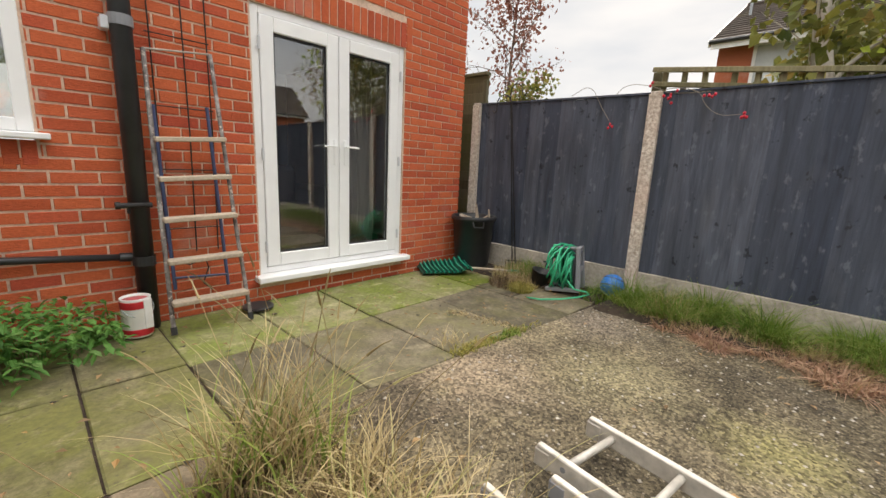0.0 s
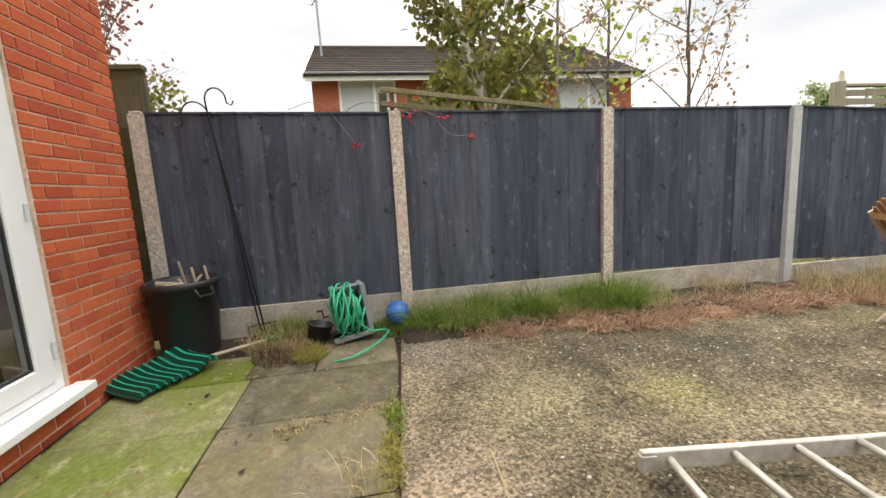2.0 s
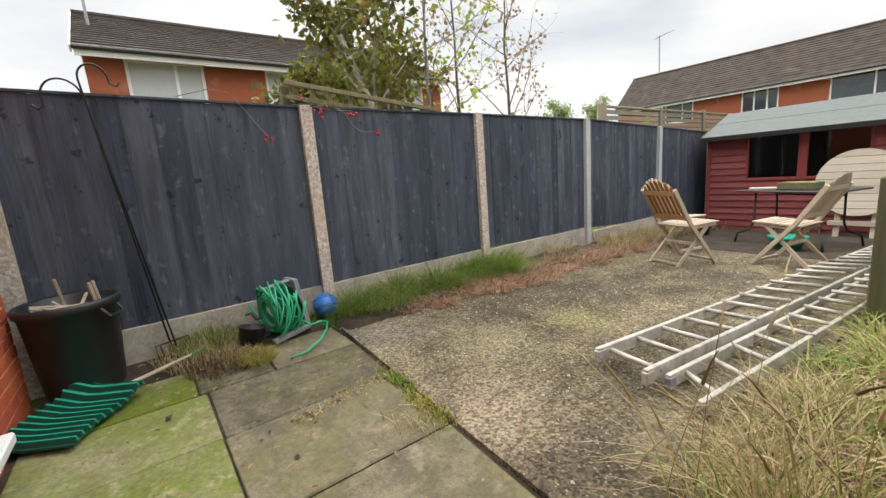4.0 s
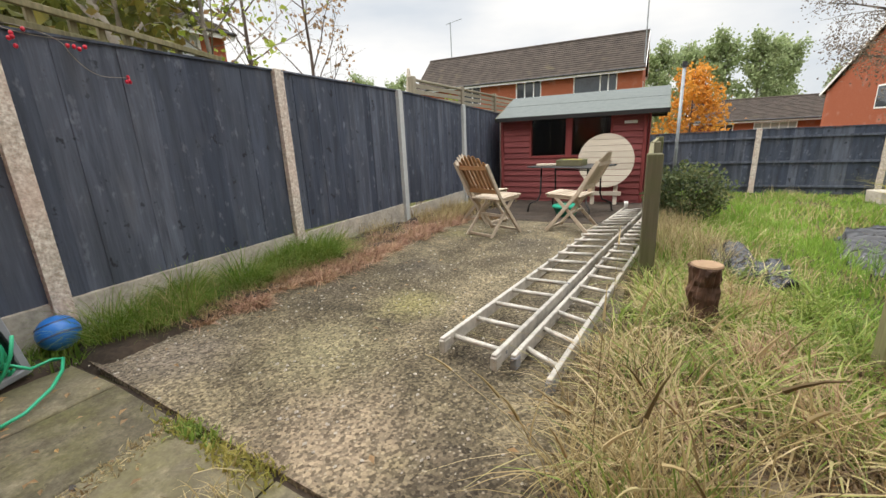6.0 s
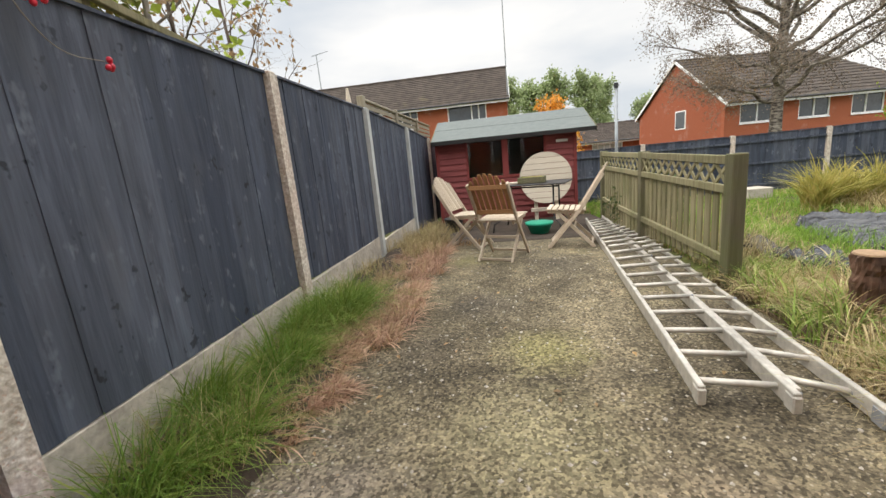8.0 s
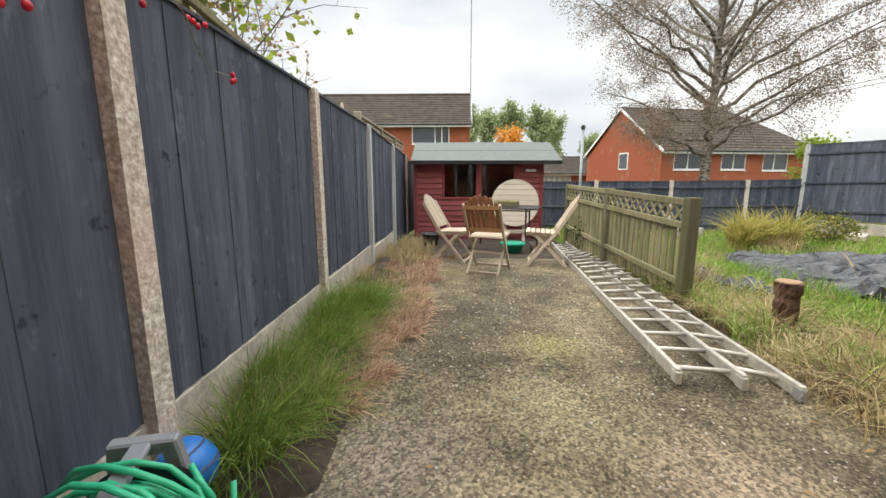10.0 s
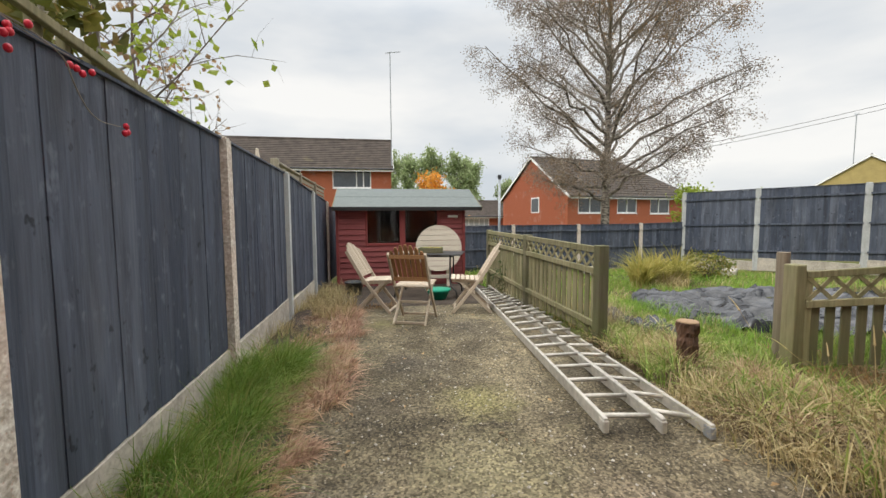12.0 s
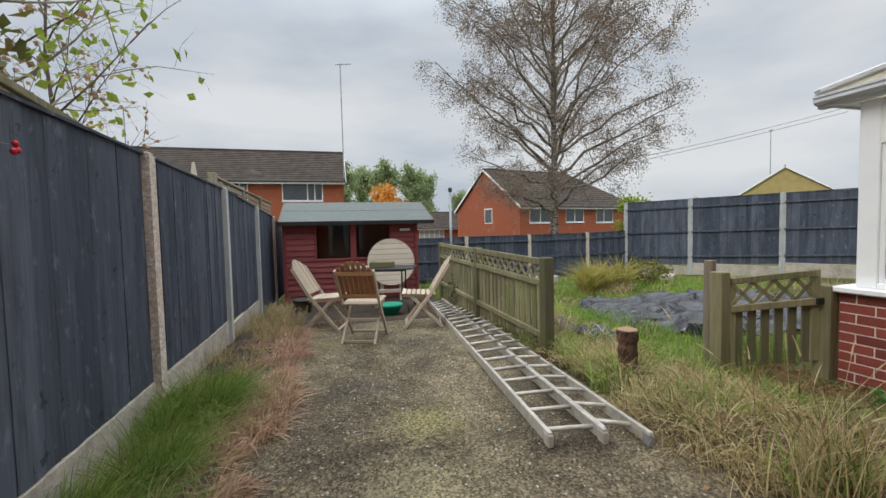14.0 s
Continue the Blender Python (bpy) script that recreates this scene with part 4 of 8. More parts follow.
    for q in ((0, 0.036, a0, a1), (w - 0.045, w, a0, a1), (0.036, w - 0.045, a1 - 0.045, a1), (0.036, w - 0.045, a0, a0 + 0.03)):
        box(fr, -0.09, -0.01, q[0], q[1], q[2], q[3], 0.005)
    part("door_frame", fr, PVC, d)
    lf = bmesh.new()
    y0, y1, z0, z1 = 0.040, w - 0.048, a0 + 0.034, a1 - 0.05
    for q in ((y0, y0 + 0.108, z0, z1), (y1 - 0.098, y1, z0, z1), (y0 + 0.108, y1 - 0.098, z1 - 0.095, z1), (y0 + 0.108, y1 - 0.098, z0, z0 + 0.10), (y0 + 0.108, y1 - 0.098, 1.01, 1.10)):
        box(lf, -0.07, 0.0, q[0], q[1], q[2], q[3], 0.006)
    box(lf, -0.05, -0.016, y0 + 0.108, y1 - 0.098, z0 + 0.10, 1.01)
    leaf = part("door_leaf", lf, PVC, d)
    seal = bmesh.new()
    ja, jb, ka, kb, g = y0 + 0.108, y1 - 0.098, 1.10, z1 - 0.095, 0.008
    for q in ((ja, ja + g, ka, kb), (jb - g, jb, ka, kb), (ja + g, jb - g, ka, ka + g), (ja + g, jb - g, kb - g, kb)):
        box(seal, -0.03, -0.012, q[0], q[1], q[2], q[3])
    part("seal", seal, BLACKP, leaf, "thin black rubber seal")
    for ya, yb in ((0.192, 0.357), (0.468, 0.644)):
        pb = bmesh.new()
        za, zb, t = 0.425, 0.878, 0.022
        for q in ((ya, ya + t, za, zb), (yb - t, yb, za, zb), (ya + t, yb - t, za, za + t), (ya + t, yb - t, zb - t, zb)):
            box(pb, -0.018, -0.001, q[0], q[1], q[2], q[3], 0.005)
        box(pb, -0.018, -0.010, ya + t, yb - t, za + t, zb - t)
        part("raised_panel", pb, PVC, leaf)
    pn = part("pane", boxm(-0.04, -0.032, ja, jb, ka, kb), GLASS_CLEAN, leaf, "glass before a cream blind")
    pn.visible_shadow = False
    hb = bmesh.new()
    box(hb, 0.0, 0.012, 0.070, 0.098, 0.94, 1.17, 0.005)
    tube(hb, [(0.01, 0.084, 1.08), (0.05, 0.084, 1.08), (0.055, 0.104, 1.08), (0.05, 0.194, 1.08)], 0.009, 8)
    part("handle", hb, STEEL, leaf, "grey metal lever handle")
    for z in (0.36, 1.10, 1.90):
        hg = bmesh.new()
        tube(hg, [(0.006, w - 0.046, z - 0.05), (0.006, w - 0.046, z + 0.05)], 0.013, 8)
        part("hinge", hg, PVC, leaf)
    part("threshold", boxm(-0.1, 0.06, -0.025, w + 0.005, 0.118, 0.163, 0.008), PVC, d, "projecting white door sill")
    db = base("door_blind", pose(CX - 0.6, 1.90, 0), "closed cream vertical blind hung inside the conservatory", "blind")
    for i in range(14):
        sb = bmesh.new()
        box(sb, -0.002, 0.002, -0.054, 0.054, 0.13, 1.82, 0.0, pose(0, -0.25 + i * 0.088, 0, rz=38))
        part("slat", sb, BLIND, db)
    part("head_rail", boxm(-0.03, 0.03, -0.3, 0.95, 1.82, 1.90), PVC, db)
    part("rafter", boxm(0.1, 0.16, 0.42, 0.50, 1.92, 2.11), GREY_PL, db, "grey bracket at the eaves")
    tagged(part("threshold_brick_base", boxm(CX - 0.2, CX - 0.02, 1.845, 2.742, -0.2, 0.116), BRICK_DARK), "dark brick plinth under the door", "plinth", kind="structure")
    tagged(part("floor_conservatory", boxm(CX - CW, CX - 0.22, CY0 + 0.2, CY1, -0.1, 0.12), ROOMFLOOR), "floor inside the conservatory", "floor", kind="structure")
    tagged(part("wall_conservatory_far", boxm(CX - CW - 0.1, CX - CW, CY0, CY1, -0.2, 2.13), PVC), "white side wall of the conservatory", "wall", kind="structure")
    # roof
    r = base("conservatory_roof", pose(0, 0, 0), "hipped cream polycarbonate conservatory roof with grey glazing bars", "roof")
    ex, zx, oy = CX + 0.10, 2.22, CY0 - 0.12
    xm, zr = CX - CW / 2, 3.05
    ry = 2.06
    pl = bmesh.new()
    A, B = Vector((ex, oy, zx)), Vector((ex, CY1 - 0.01, zx))
    R0, R1 = Vector((xm, ry, zr)), Vector((xm, CY1 - 0.01, zr))
    C, D = Vector((CX - CW - 0.1, oy, zx)), Vector((CX - CW - 0.1, CY1 - 0.01, zx))
    vs = [pl.verts.new(v) for v in (A, B, R1, R0, C, D)]
    for f in ((0, 1, 2, 3), (4, 0, 3), (5, 4, 3, 2)):
        pl.faces.new([vs[i] for i in f])
    sheet = part("roof_sheet", pl, POLY, r)
    md = sheet.modifiers.new("thick", "SOLIDIFY")
    md.thickness = 0.02
    for a, c in ((A, R0), (C, R0)):
        hb = bmesh.new()
        beam(hb, a + Vector((0, 0, 0.03)), c + Vector((0, 0, 0.03)), 0.08, 0.05, 0.012)
        part("hip_bar", hb, PVC_OLD, r)
    for y, t in ((1.866, 0.74), (2.75, 1.0), (3.3, 1.0)):
        top = A.lerp(R0, t) if t < 1 else Vector((xm, y, zr))
        hb = bmesh.new()
        beam(hb, (ex, y, zx + 0.03), top + Vector((0, 0, 0.03)), 0.05, 0.035, 0.008)
        part("glazing_bar", hb, PVC_OLD, r)
        cp = bmesh.new()
        box(cp, ex - 0.02, ex + 0.03, y - 0.04, y + 0.04, zx - 0.01, zx + 0.06, 0.012)
        part("bar_end_cap", cp, PVC_OLD, r)
    rb = bmesh.new()
    beam(rb, R0 + Vector((0.1, -0.08, 0.05)), R1 + Vector((0, 0, 0.05)), 0.10, 0.06, 0.01)
    part("ridge", rb, BLACKP, r, "dark ridge capping")
    for yy in (ry + 0.18, ry + 0.33, ry + 0.50, ry + 0.8):
        fb = bmesh.new()
        m = Matrix.Translation((xm, yy, zr + 0.07))
        lathe(fb, [(0.028, 0), (0.024, 0.02), (0.010, 0.04), (0.010, 0.07), (0.038, 0.10), (0.010, 0.15), (0.007, 0.19), (0.0, 0.22)], 10, m)
        part("finial", fb, BLACKP, r)
    g = base("gutter", pose(0, 0, 0), "grey-white plastic gutter along the conservatory eaves", "gutter")
    gb = bmesh.new()
    prof = [(0.0, 0.0), (0.06, 0.0), (0.065, 0.022), (0.10, 0.03), (0.115, 0.045), (0.112, 0.072), (0.122, 0.078), (0.122, 0.092), (0.10, 0.095), (0.0, 0.085)]
    prism(gb, [(CX + p[0] - 0.01, 2.13 + p[1]) for p in prof], CY0 - 0.14, CY1 - 0.02, "y")
    prism(gb, [(CY0 - 0.02 - p[0], 2.13 + p[1]) for p in prof], CX - CW - 0.1, CX - 0.012, "x")
    part("channel", gb, PVC_OLD, g)
    for yy in (1.86, 2.6):
        part("bracket", boxm(CX + 0.02, CX + 0.115, yy - 0.03, yy + 0.03, 2.12, 2.225, 0.006), PVC_OLD, g)
    return wl_, wall_n, wall_s


CONS_WALL, CONS_END, CONS_SIDE = conservatory()

# ---- things by the house ----


def wire_trellis():
    b = base("wire_trellis", pose(1.28, HY - 0.02, 0), "thin black wire plant trellis fixed to the brick wall", "trellis")
    for x in (-0.12, 0.06, 0.2):
        bm = bmesh.new()
        tube(bm, [(x, 0, 0.45), (x + 0.01, -0.004, 1.2), (x, 0, 2.9)], 0.0045, 6)
        part("upright_wire", bm, BLACKM, b)
    for z in (0.62, 1.02, 1.42, 1.85, 2.3, 2.75):
        bm = bmesh.new()
        tube(bm, [(-0.14, -0.006, z), (0.22, -0.006, z)], 0.004, 6)
        part("cross_wire", bm, BLACKM, b)
    bm = bmesh.new()
    tube(bm, [(-0.10, -0.02, 0.40), (0.0, -0.05, 0.37), (0.1, -0.04, 0.40), (0.12, -0.03, 0.33), (0.08, -0.03, 0.22), (0.14, -0.03, 0.16)], 0.005, 6)
    part("loose_wire", bm, BLACKM, b)


wire_trellis()


def stepladder():
    b = base("stepladder", pose(0, 0, 0), "paint-spattered aluminium stepladder with wooden treads leaning on the wall", "stepladder")
    fl, fr_, tl, tr = Vector((1.09, 3.31, 0.0)), Vector((1.55, 3.29, 0.0)), Vector((1.12, 3.60, 1.74)), Vector((1.49, 3.60, 1.78))
    for a, c in ((fl, tl), (fr_, tr)):
        bm = bmesh.new()
        tube(bm, [a + Vector((0, -0.02, 0.0)), a + Vector((0.0, 0.0, 0.08)), a.lerp(c, 0.3), c], 0.014, 8)
        part("rail", bm, SPATTER, b, "dull metal rail spotted with paint")
        fb = bmesh.new()
        tube(fb, [a + Vector((0, -0.022, 0.0)), a + Vector((0, -0.01, 0.05))], 0.019, 8)
        part("foot", fb, BLACKP, b)
    for z in (0.20, 0.46, 0.72, 0.97, 1.21):
        k = z / 1.75
        a, c = fl.lerp(tl, k), fr_.lerp(tr, k)
        bm = bmesh.new()
        beam(bm, a + Vector((0.0, -0.035, 0)), c + Vector((0, -0.035, 0)), 0.09, 0.03, 0.005)
        part("tread", bm, TEAK, b, "worn wooden tread")
    bm = bmesh.new()
    tube(bm, [tl, tr], 0.006, 6)
    part("top_rod", bm, ALU, b)
    for a, c in ((Vector((1.17, 3.55, 0.22)), Vector((1.15, 3.63, 1.42))), (Vector((1.50, 3.54, 0.20)), Vector((1.46, 3.63, 1.44)))):
        bm = bmesh.new()
        tube(bm, [a, c], 0.012, 8)
        part("rear_leg", bm, BLUE_LEG, b, "blue painted folded rear leg")
    bm = bmesh.new()
    tube(bm, [(1.17, 3.55, 0.30), (1.50, 3.54, 0.28)], 0.009, 6)
    part("rear_bar", bm, BLUE_LEG, b)


stepladder()


def paint_tin():
    b = base("paint_tin", pose(0.93, 3.44, 0.0, rz=20), "open white and red paint tin streaked with paint", "paint tin")
    bm = bmesh.new()
    lathe(bm, [(0.076, 0.0), (0.080, 0.01), (0.079, 0.235), (0.082, 0.245), (0.074, 0.247), (0.072, 0.18), (0.0, 0.18)], 28)
    part("can", bm, WHITE, b, "dripped white paint over the can", smooth=True)
    for z0, z1 in ((0.012, 0.055), (0.185, 0.230)):
        bm = bmesh.new()
        lathe(bm, [(0.0808, z0), (0.0812, z0 + 0.004), (0.0812, z1 - 0.004), (0.0808, z1)], 28)
        part("red_band", bm, RED_P, b, smooth=True)
    bm = bmesh.new()
    n = 12
    tube(bm, [(0.088 * math.cos(math.pi * i / n), -0.02 - 0.05 * math.sin(math.pi * i / n), 0.19 - 0.06 * math.sin(math.pi * i / n)) for i in range(n + 1)], 0.003, 6)
    part("wire_handle", bm, STEEL, b)
    part("drip", boxm(0.0, 0.05, -0.084, -0.074, 0.05, 0.24, 0.004), WHITE, b)


paint_tin()


def drain_cover():
    bm = bmesh.new()
    lathe(bm, [(0.11, 0.0), (0.11, 0.012), (0.095, 0.016), (0.0, 0.016)], 24)
    ob = tagged(part("drain_cover", bm, BLACKP), "round black drain cover on the paving by the wall", "drain cover")
    ob.location = (1.68, 3.47, 0.006)


drain_cover()


def rubbish_bin():
    b = base("garden_bin", pose(4.10, 3.40, 0.02), "black plastic tub full of broken sticks", "bin")
    bm = bmesh.new()
    lathe(bm, [(0.185, 0.0), (0.195, 0.02), (0.235, 0.52), (0.252, 0.525), (0.258, 0.56), (0.245, 0.575), (0.228, 0.56), (0.215, 0.35), (0.0, 0.34)], 32)
    part("tub", bm, BLACKP, b, smooth=True)
    for s in (0.0, math.pi):
        bm = bmesh.new()
        c, sn = math.cos(s + 0.9), math.sin(s + 0.9)
        tube(bm, [(0.25 * c - 0.06 * sn, 0.25 * sn + 0.06 * c, 0.52), (0.29 * c - 0.05 * sn, 0.29 * sn + 0.05 * c, 0.47), (0.29 * c + 0.05 * sn, 0.29 * sn - 0.05 * c, 0.47), (0.25 * c + 0.06 * sn, 0.25 * sn - 0.06 * c, 0.52)], 0.010, 6)
        part("handle", bm, BLACKP, b)
    rnd = random.Random(4)
    for i in range(14):
        a = rnd.uniform(0, 6.28)
        p = Vector((0.17 * math.cos(a), 0.17 * math.sin(a), rnd.uniform(0.50, 0.58)))
        q = Vector((-0.15 * math.cos(a + rnd.uniform(-0.8, 0.8)), -0.15 * math.sin(a + rnd.uniform(-0.8, 0.8)), rnd.uniform(0.40, 0.52)))
        if i > 10:
            p = q + Vector((rnd.uniform(-0.05, 0.05), rnd.uniform(-0.05, 0.05), 0.24))
        s = bmesh.new()
        tube(s, [p, q], 0.010, 6)
        st = tagged(part("stick", s, TEAK), "dry broken stick lying in the tub", "stick", "sticks in the tub")
        st.matrix_world = b.matrix_world @ Matrix.Identity(4)


rubbish_bin()


def rubber_mat():
    bm = bmesh.new()
    n, w = 44, 0.36
    rows = []
    for i in range(n + 1):
        u = i / n
        x = -0.27 + 0.54 * u
        z = 0.026 + 0.026 * (1 if (i // 2) % 2 else 0) + 0.05 * max(0, 1 - abs(u - 0.9) * 5)
        rows.append([bm.verts.new((x, -w / 2 + w * j / 6 + 0.02 * math.sin(u * 5), z + 0.10 * max(0, j / 6 - 0.62) * (0.5 + u))) for j in range(7)])
    for a, c in zip(rows, rows[1:]):
        for j in range(6):
            bm.faces.new((a[j], c[j], c[j + 1], a[j + 1]))
    ob = tagged(part("ribbed_mat", bm, GREEN_PL), "ribbed green plastic mat lying on the slabs by the wall", "mat")
    md = ob.modifiers.new("thick", "SOLIDIFY")
    md.thickness = 0.012
    # the shade between the ribs is put into a darker green on groove faces
    ob.data.materials.append(plain("shaded_green_groove", (0.0, 0.06, 0.04), 0.5))
    for f in ob.data.polygons:
        i = f.index // 6
        f.material_index = 1 if i % 4 in (0, 1) else 0
    ob.matrix_world = pose(3.66, 3.42, 0.0, rz=-31)


rubber_mat()


def garden_tool():
    b = base("garden_tool", pose(4.0, 2.93, 0.03, rz=-62), "short-handled garden tool lying on the soil", "garden tool")
    bm = bmesh.new()
    tube(bm, [(-0.35, 0, 0.02), (0.1, 0, 0.035)], 0.012, 8)
    part("handle", bm, TEAK, b)
    bm = bmesh.new()
    tube(bm, [(0.1, 0, 0.035), (0.22, 0.01, 0.04)], 0.015, 8)
    part("grip", bm, GREEN_PL, b, "green grip")
    bm = bmesh.new()
    tube(bm, [(-0.44, 0, 0.02), (-0.35, 0, 0.02)], 0.02, 8)
    part("collar", bm, STUMP_BARK, b)


garden_tool()


def hose_reel():
    b = base("hose_reel", pose(4.08, 2.20, 0.02, rx=-6, rz=14), "grey plastic hose reel wound with green garden hose", "hose reel")
    bm = bmesh.new()
    for x in (-0.11, 0.11):
        beam(bm, (x, -0.15, 0.0), (x * 0.55, -0.15, 0.41), 0.045, 0.04, 0.006, up=(0, 1, 0))
        beam(bm, (x, -0.16, 0.018), (x, 0.15, 0.018), 0.05, 0.036, 0.006)
    beam(bm, (-0.075, -0.15, 0.39), (0.075, -0.15, 0.39), 0.045, 0.04, 0.006, up=(0, 1, 0))
    beam(bm, (-0.10, -0.15, 0.20), (0.10, -0.15, 0.20), 0.05, 0.03, 0.006, up=(0, 1, 0))
    part("stand_frame", bm, GREY_PL, b)
    bm = bmesh.new()
    beam(bm, (0.0, -0.14, 0.40), (0.0, 0.10, 0.40), 0.05, 0.022, 0.006)
    part("carry_bar", bm, GREY_PL, b)
    for y in (-0.118,):
        bm = bmesh.new()
        lathe(bm, [(0.155, -0.006), (0.162, 0.0), (0.155, 0.006)], 28, Matrix.Translation((0, y, 0.2)) @ Matrix.Rotation(radians(90), 4, "X"))
        part("flange", bm, BLACKP, b)
    rnd = random.Random(8)
    pts = []
    turns = 13
    for i in range(turns * 16):
        a = 2 * math.pi * i / 16
        k = i / (turns * 16)
        y = 0.095 * math.sin(k * 2 * math.pi * 2.6) + rnd.uniform(-0.004, 0.004)
        r = 0.10 + 0.05 * k + 0.012 * math.sin(i * 0.7)
        pts.append((r * math.cos(a), y, 0.20 + r * math.sin(a)))
    pts += [(-0.16, -0.05, 0.14), (-0.19, -0.13, 0.05), (-0.16, -0.24, 0.022), (-0.20, -0.27, 0.014), (-0.30, -0.19, 0.006), (-0.40, -0.07, 0.004), (-0.47, 0.09, 0.004), (-0.45, 0.22, 0.004)]
    bm = bmesh.new()
    tube(bm, pts, 0.0085, 6)
    part("hose", bm, GREEN_HOSE, b, "bright green coiled hose", smooth=True)
    for k in range(20):
        bm = bmesh.new()
        a0 = rnd.uniform(0, 6.28)
        tube(bm, [((0.15 + 0.004 * k) * math.cos(a0 + j * 0.4), -0.1 + 0.2 * j / 9 + 0.02 * math.sin(j + k), 0.21 + (0.15 + 0.004 * k) * math.sin(a0 + j * 0.4)) for j in range(10)], 0.0085, 6)
        part("loose_loop", bm, GREEN_HOSE, b, smooth=True)
    cr = bmesh.new()
    tube(cr, [(0, 0.14, 0.2), (0, 0.18, 0.2), (0.07, 0.18, 0.24), (0.07, 0.22, 0.24)], 0.010, 6)
    part("crank", cr, BLACKP, b)


hose_reel()


def flower_pot(x, y, r, h, mat, label, tilt=0.0, name="plant_pot"):
    b = base(name, pose(x, y, ground_z(x, y) + 0.01, rx=tilt, rz=20), label, "plant pot")
    bm = bmesh.new()
    lathe(bm, [(r * 0.75, 0), (r * 0.95, h * 0.9), (r * 1.03, h * 0.9), (r * 1.05, h), (r * 0.93, h), (r * 0.88, h * 0.7), (0.0, h * 0.68)], 28)
    part("pot", bm, mat, b, smooth=True)
    bm = bmesh.new()
    lathe(bm, [(r * 0.86, h * 0.66), (r * 0.5, h * 0.72), (0.0, h * 0.70)], 20)
    part("compost", bm, SOIL, b)


flower_pot(4.03, 2.46, 0.10, 0.15, BLACKP, "small black plastic plant pot tipped beside the hose reel", 14)
flower_pot(3.70, -4.55, 0.17, 0.24, BLACKP, "black plastic plant pot on the bare soil by the shed")


def ball():
    b = base("ball", pose(4.22, 1.80, 0.12), "blue plastic ball with dark stripes lying by the fence post", "ball")
    bm = bmesh.new()
    bmesh.ops.create_uvsphere(bm, u_segments=24, v_segments=14, radius=0.105)
    part("shell", bm, BLUE_PL, b, smooth=True)
    for k, s in ((0.05, 1), (-0.02, 1)):
        bm = bmesh.new()
        r = math.sqrt(0.105 ** 2 - k ** 2) + 0.0012
        m = Matrix.Rotation(radians(28), 4, "Y")
        lathe(bm, [(r, k - 0.006), (r + 0.0006, k), (r - 0.001, k + 0.006)], 24, m)
        part("stripe", bm, BLUE_LEG, b, "dark blue stripe")


ball()


def plant_hook(x, y, top, lean, r, side, label):
    b = base("plant_hook", pose(x, y, 0.0, rx=lean), label, "plant hook", "leaning plant hooks")
    bm = bmesh.new()
    pts = [(0, 0, 0), (0, 0, top - 0.1)]
    n = 12
    pts += [(0, side * r * (1 - math.cos(math.pi * i / n)), top - 0.1 + r * 1.2 * math.sin(math.pi * i / n)) for i in range(1, n)]
    pts += [(0, side * (2 * r + 0.0), top - 0.13), (0, side * (2 * r + 0.03), top - 0.15), (0, side * (2 * r + 0.05), top - 0.12)]
    tube(bm, pts, 0.006, 7)
    part("rod", bm, BLACKM, b, smooth=True)
    bm = bmesh.new()
    tube(bm, [(0, -0.09, -0.0), (0, -0.09, 0.13), (0, 0.09, 0.13), (0, 0.09, 0.0)], 0.005, 6)
    part("step", bm, BLACKM, b)


plant_hook(4.26, 2.93, 2.02, -6, 0.075, -1, "tall black metal plant hook leaning against the fence")
plant_hook(4.28, 2.90, 1.92, -7, 0.10, 1, "thin metal plant hook leaning against the fence")

# ---- yard: ladders ----


def ladder(name, l0, l1, r0, r1, z, label, start):
    b = base(name, pose(0, 0, 0), label, "ladder", "extension ladder sections")
    l0, l1, r0, r1 = (Vector(v) for v in (l0, l1, r0, r1))
    for a, c in ((l0, l1), (r0, r1)):
        bm = bmesh.new()
        za, zc = ground_z(a.x, a.y), ground_z(c.x, c.y)
        beam(bm, (a.x, a.y, za + z), (c.x, c.y, zc + z), 0.027, 0.076, 0.004)
        part("rail", bm, ALU, b)
        d = (a - c).normalized()
        fb = bmesh.new()
        beam(fb, (a.x + d.x * 0.006, a.y + d.y * 0.006, za + z - 0.012), (a.x - d.x * 0.06, a.y - d.y * 0.06, za + z - 0.012), 0.034, 0.072, 0.006)
        part("rail_end", fb, ALU if z > 0.07 else GREY_PL, b, "worn rail end shoe")
    ln = (l1 - l0).length
    n = int((ln - start) / 0.255)
    for i in range(n + 1):
        k = (start + i * 0.255) / ln
        p, q = l0.lerp(l1, k), r0.lerp(r1, k)
        bm = bmesh.new()
        zp = ground_z(p.x, p.y) + z
        tube(bm, [(p.x, p.y, zp), (q.x, q.y, zp)], 0.015, 8)
        part("rung", bm, ALU, b, smooth=True)
    for i in range(0, n, 4):
        k = (start + i * 0.255) / ln
        q = r0.lerp(r1, k)
        rb = bmesh.new()
        zp = ground_z(q.x, q.y) + z
        tube(rb, [(q.x - 0.016, q.y, zp), (q.x + 0.016, q.y, zp)], 0.011, 8)
        part("rivet", rb, GREY_PL, b)


ladder("ladder", (2.07, 1.02, 0), (1.51, -4.15, 0), (1.765, 1.08, 0), (1.21, -4.36, 0), 0.092, "aluminium ladder section lying on the concrete over another", 0.11)
ladder("ladder", (1.70, 0.98, 0), (1.16, -4.3, 0), (1.495, 1.12, 0), (0.955, -4.5, 0), 0.052, "aluminium ladder section lying flat, half under another", 0.16)

# ---- picket fence and gate ----


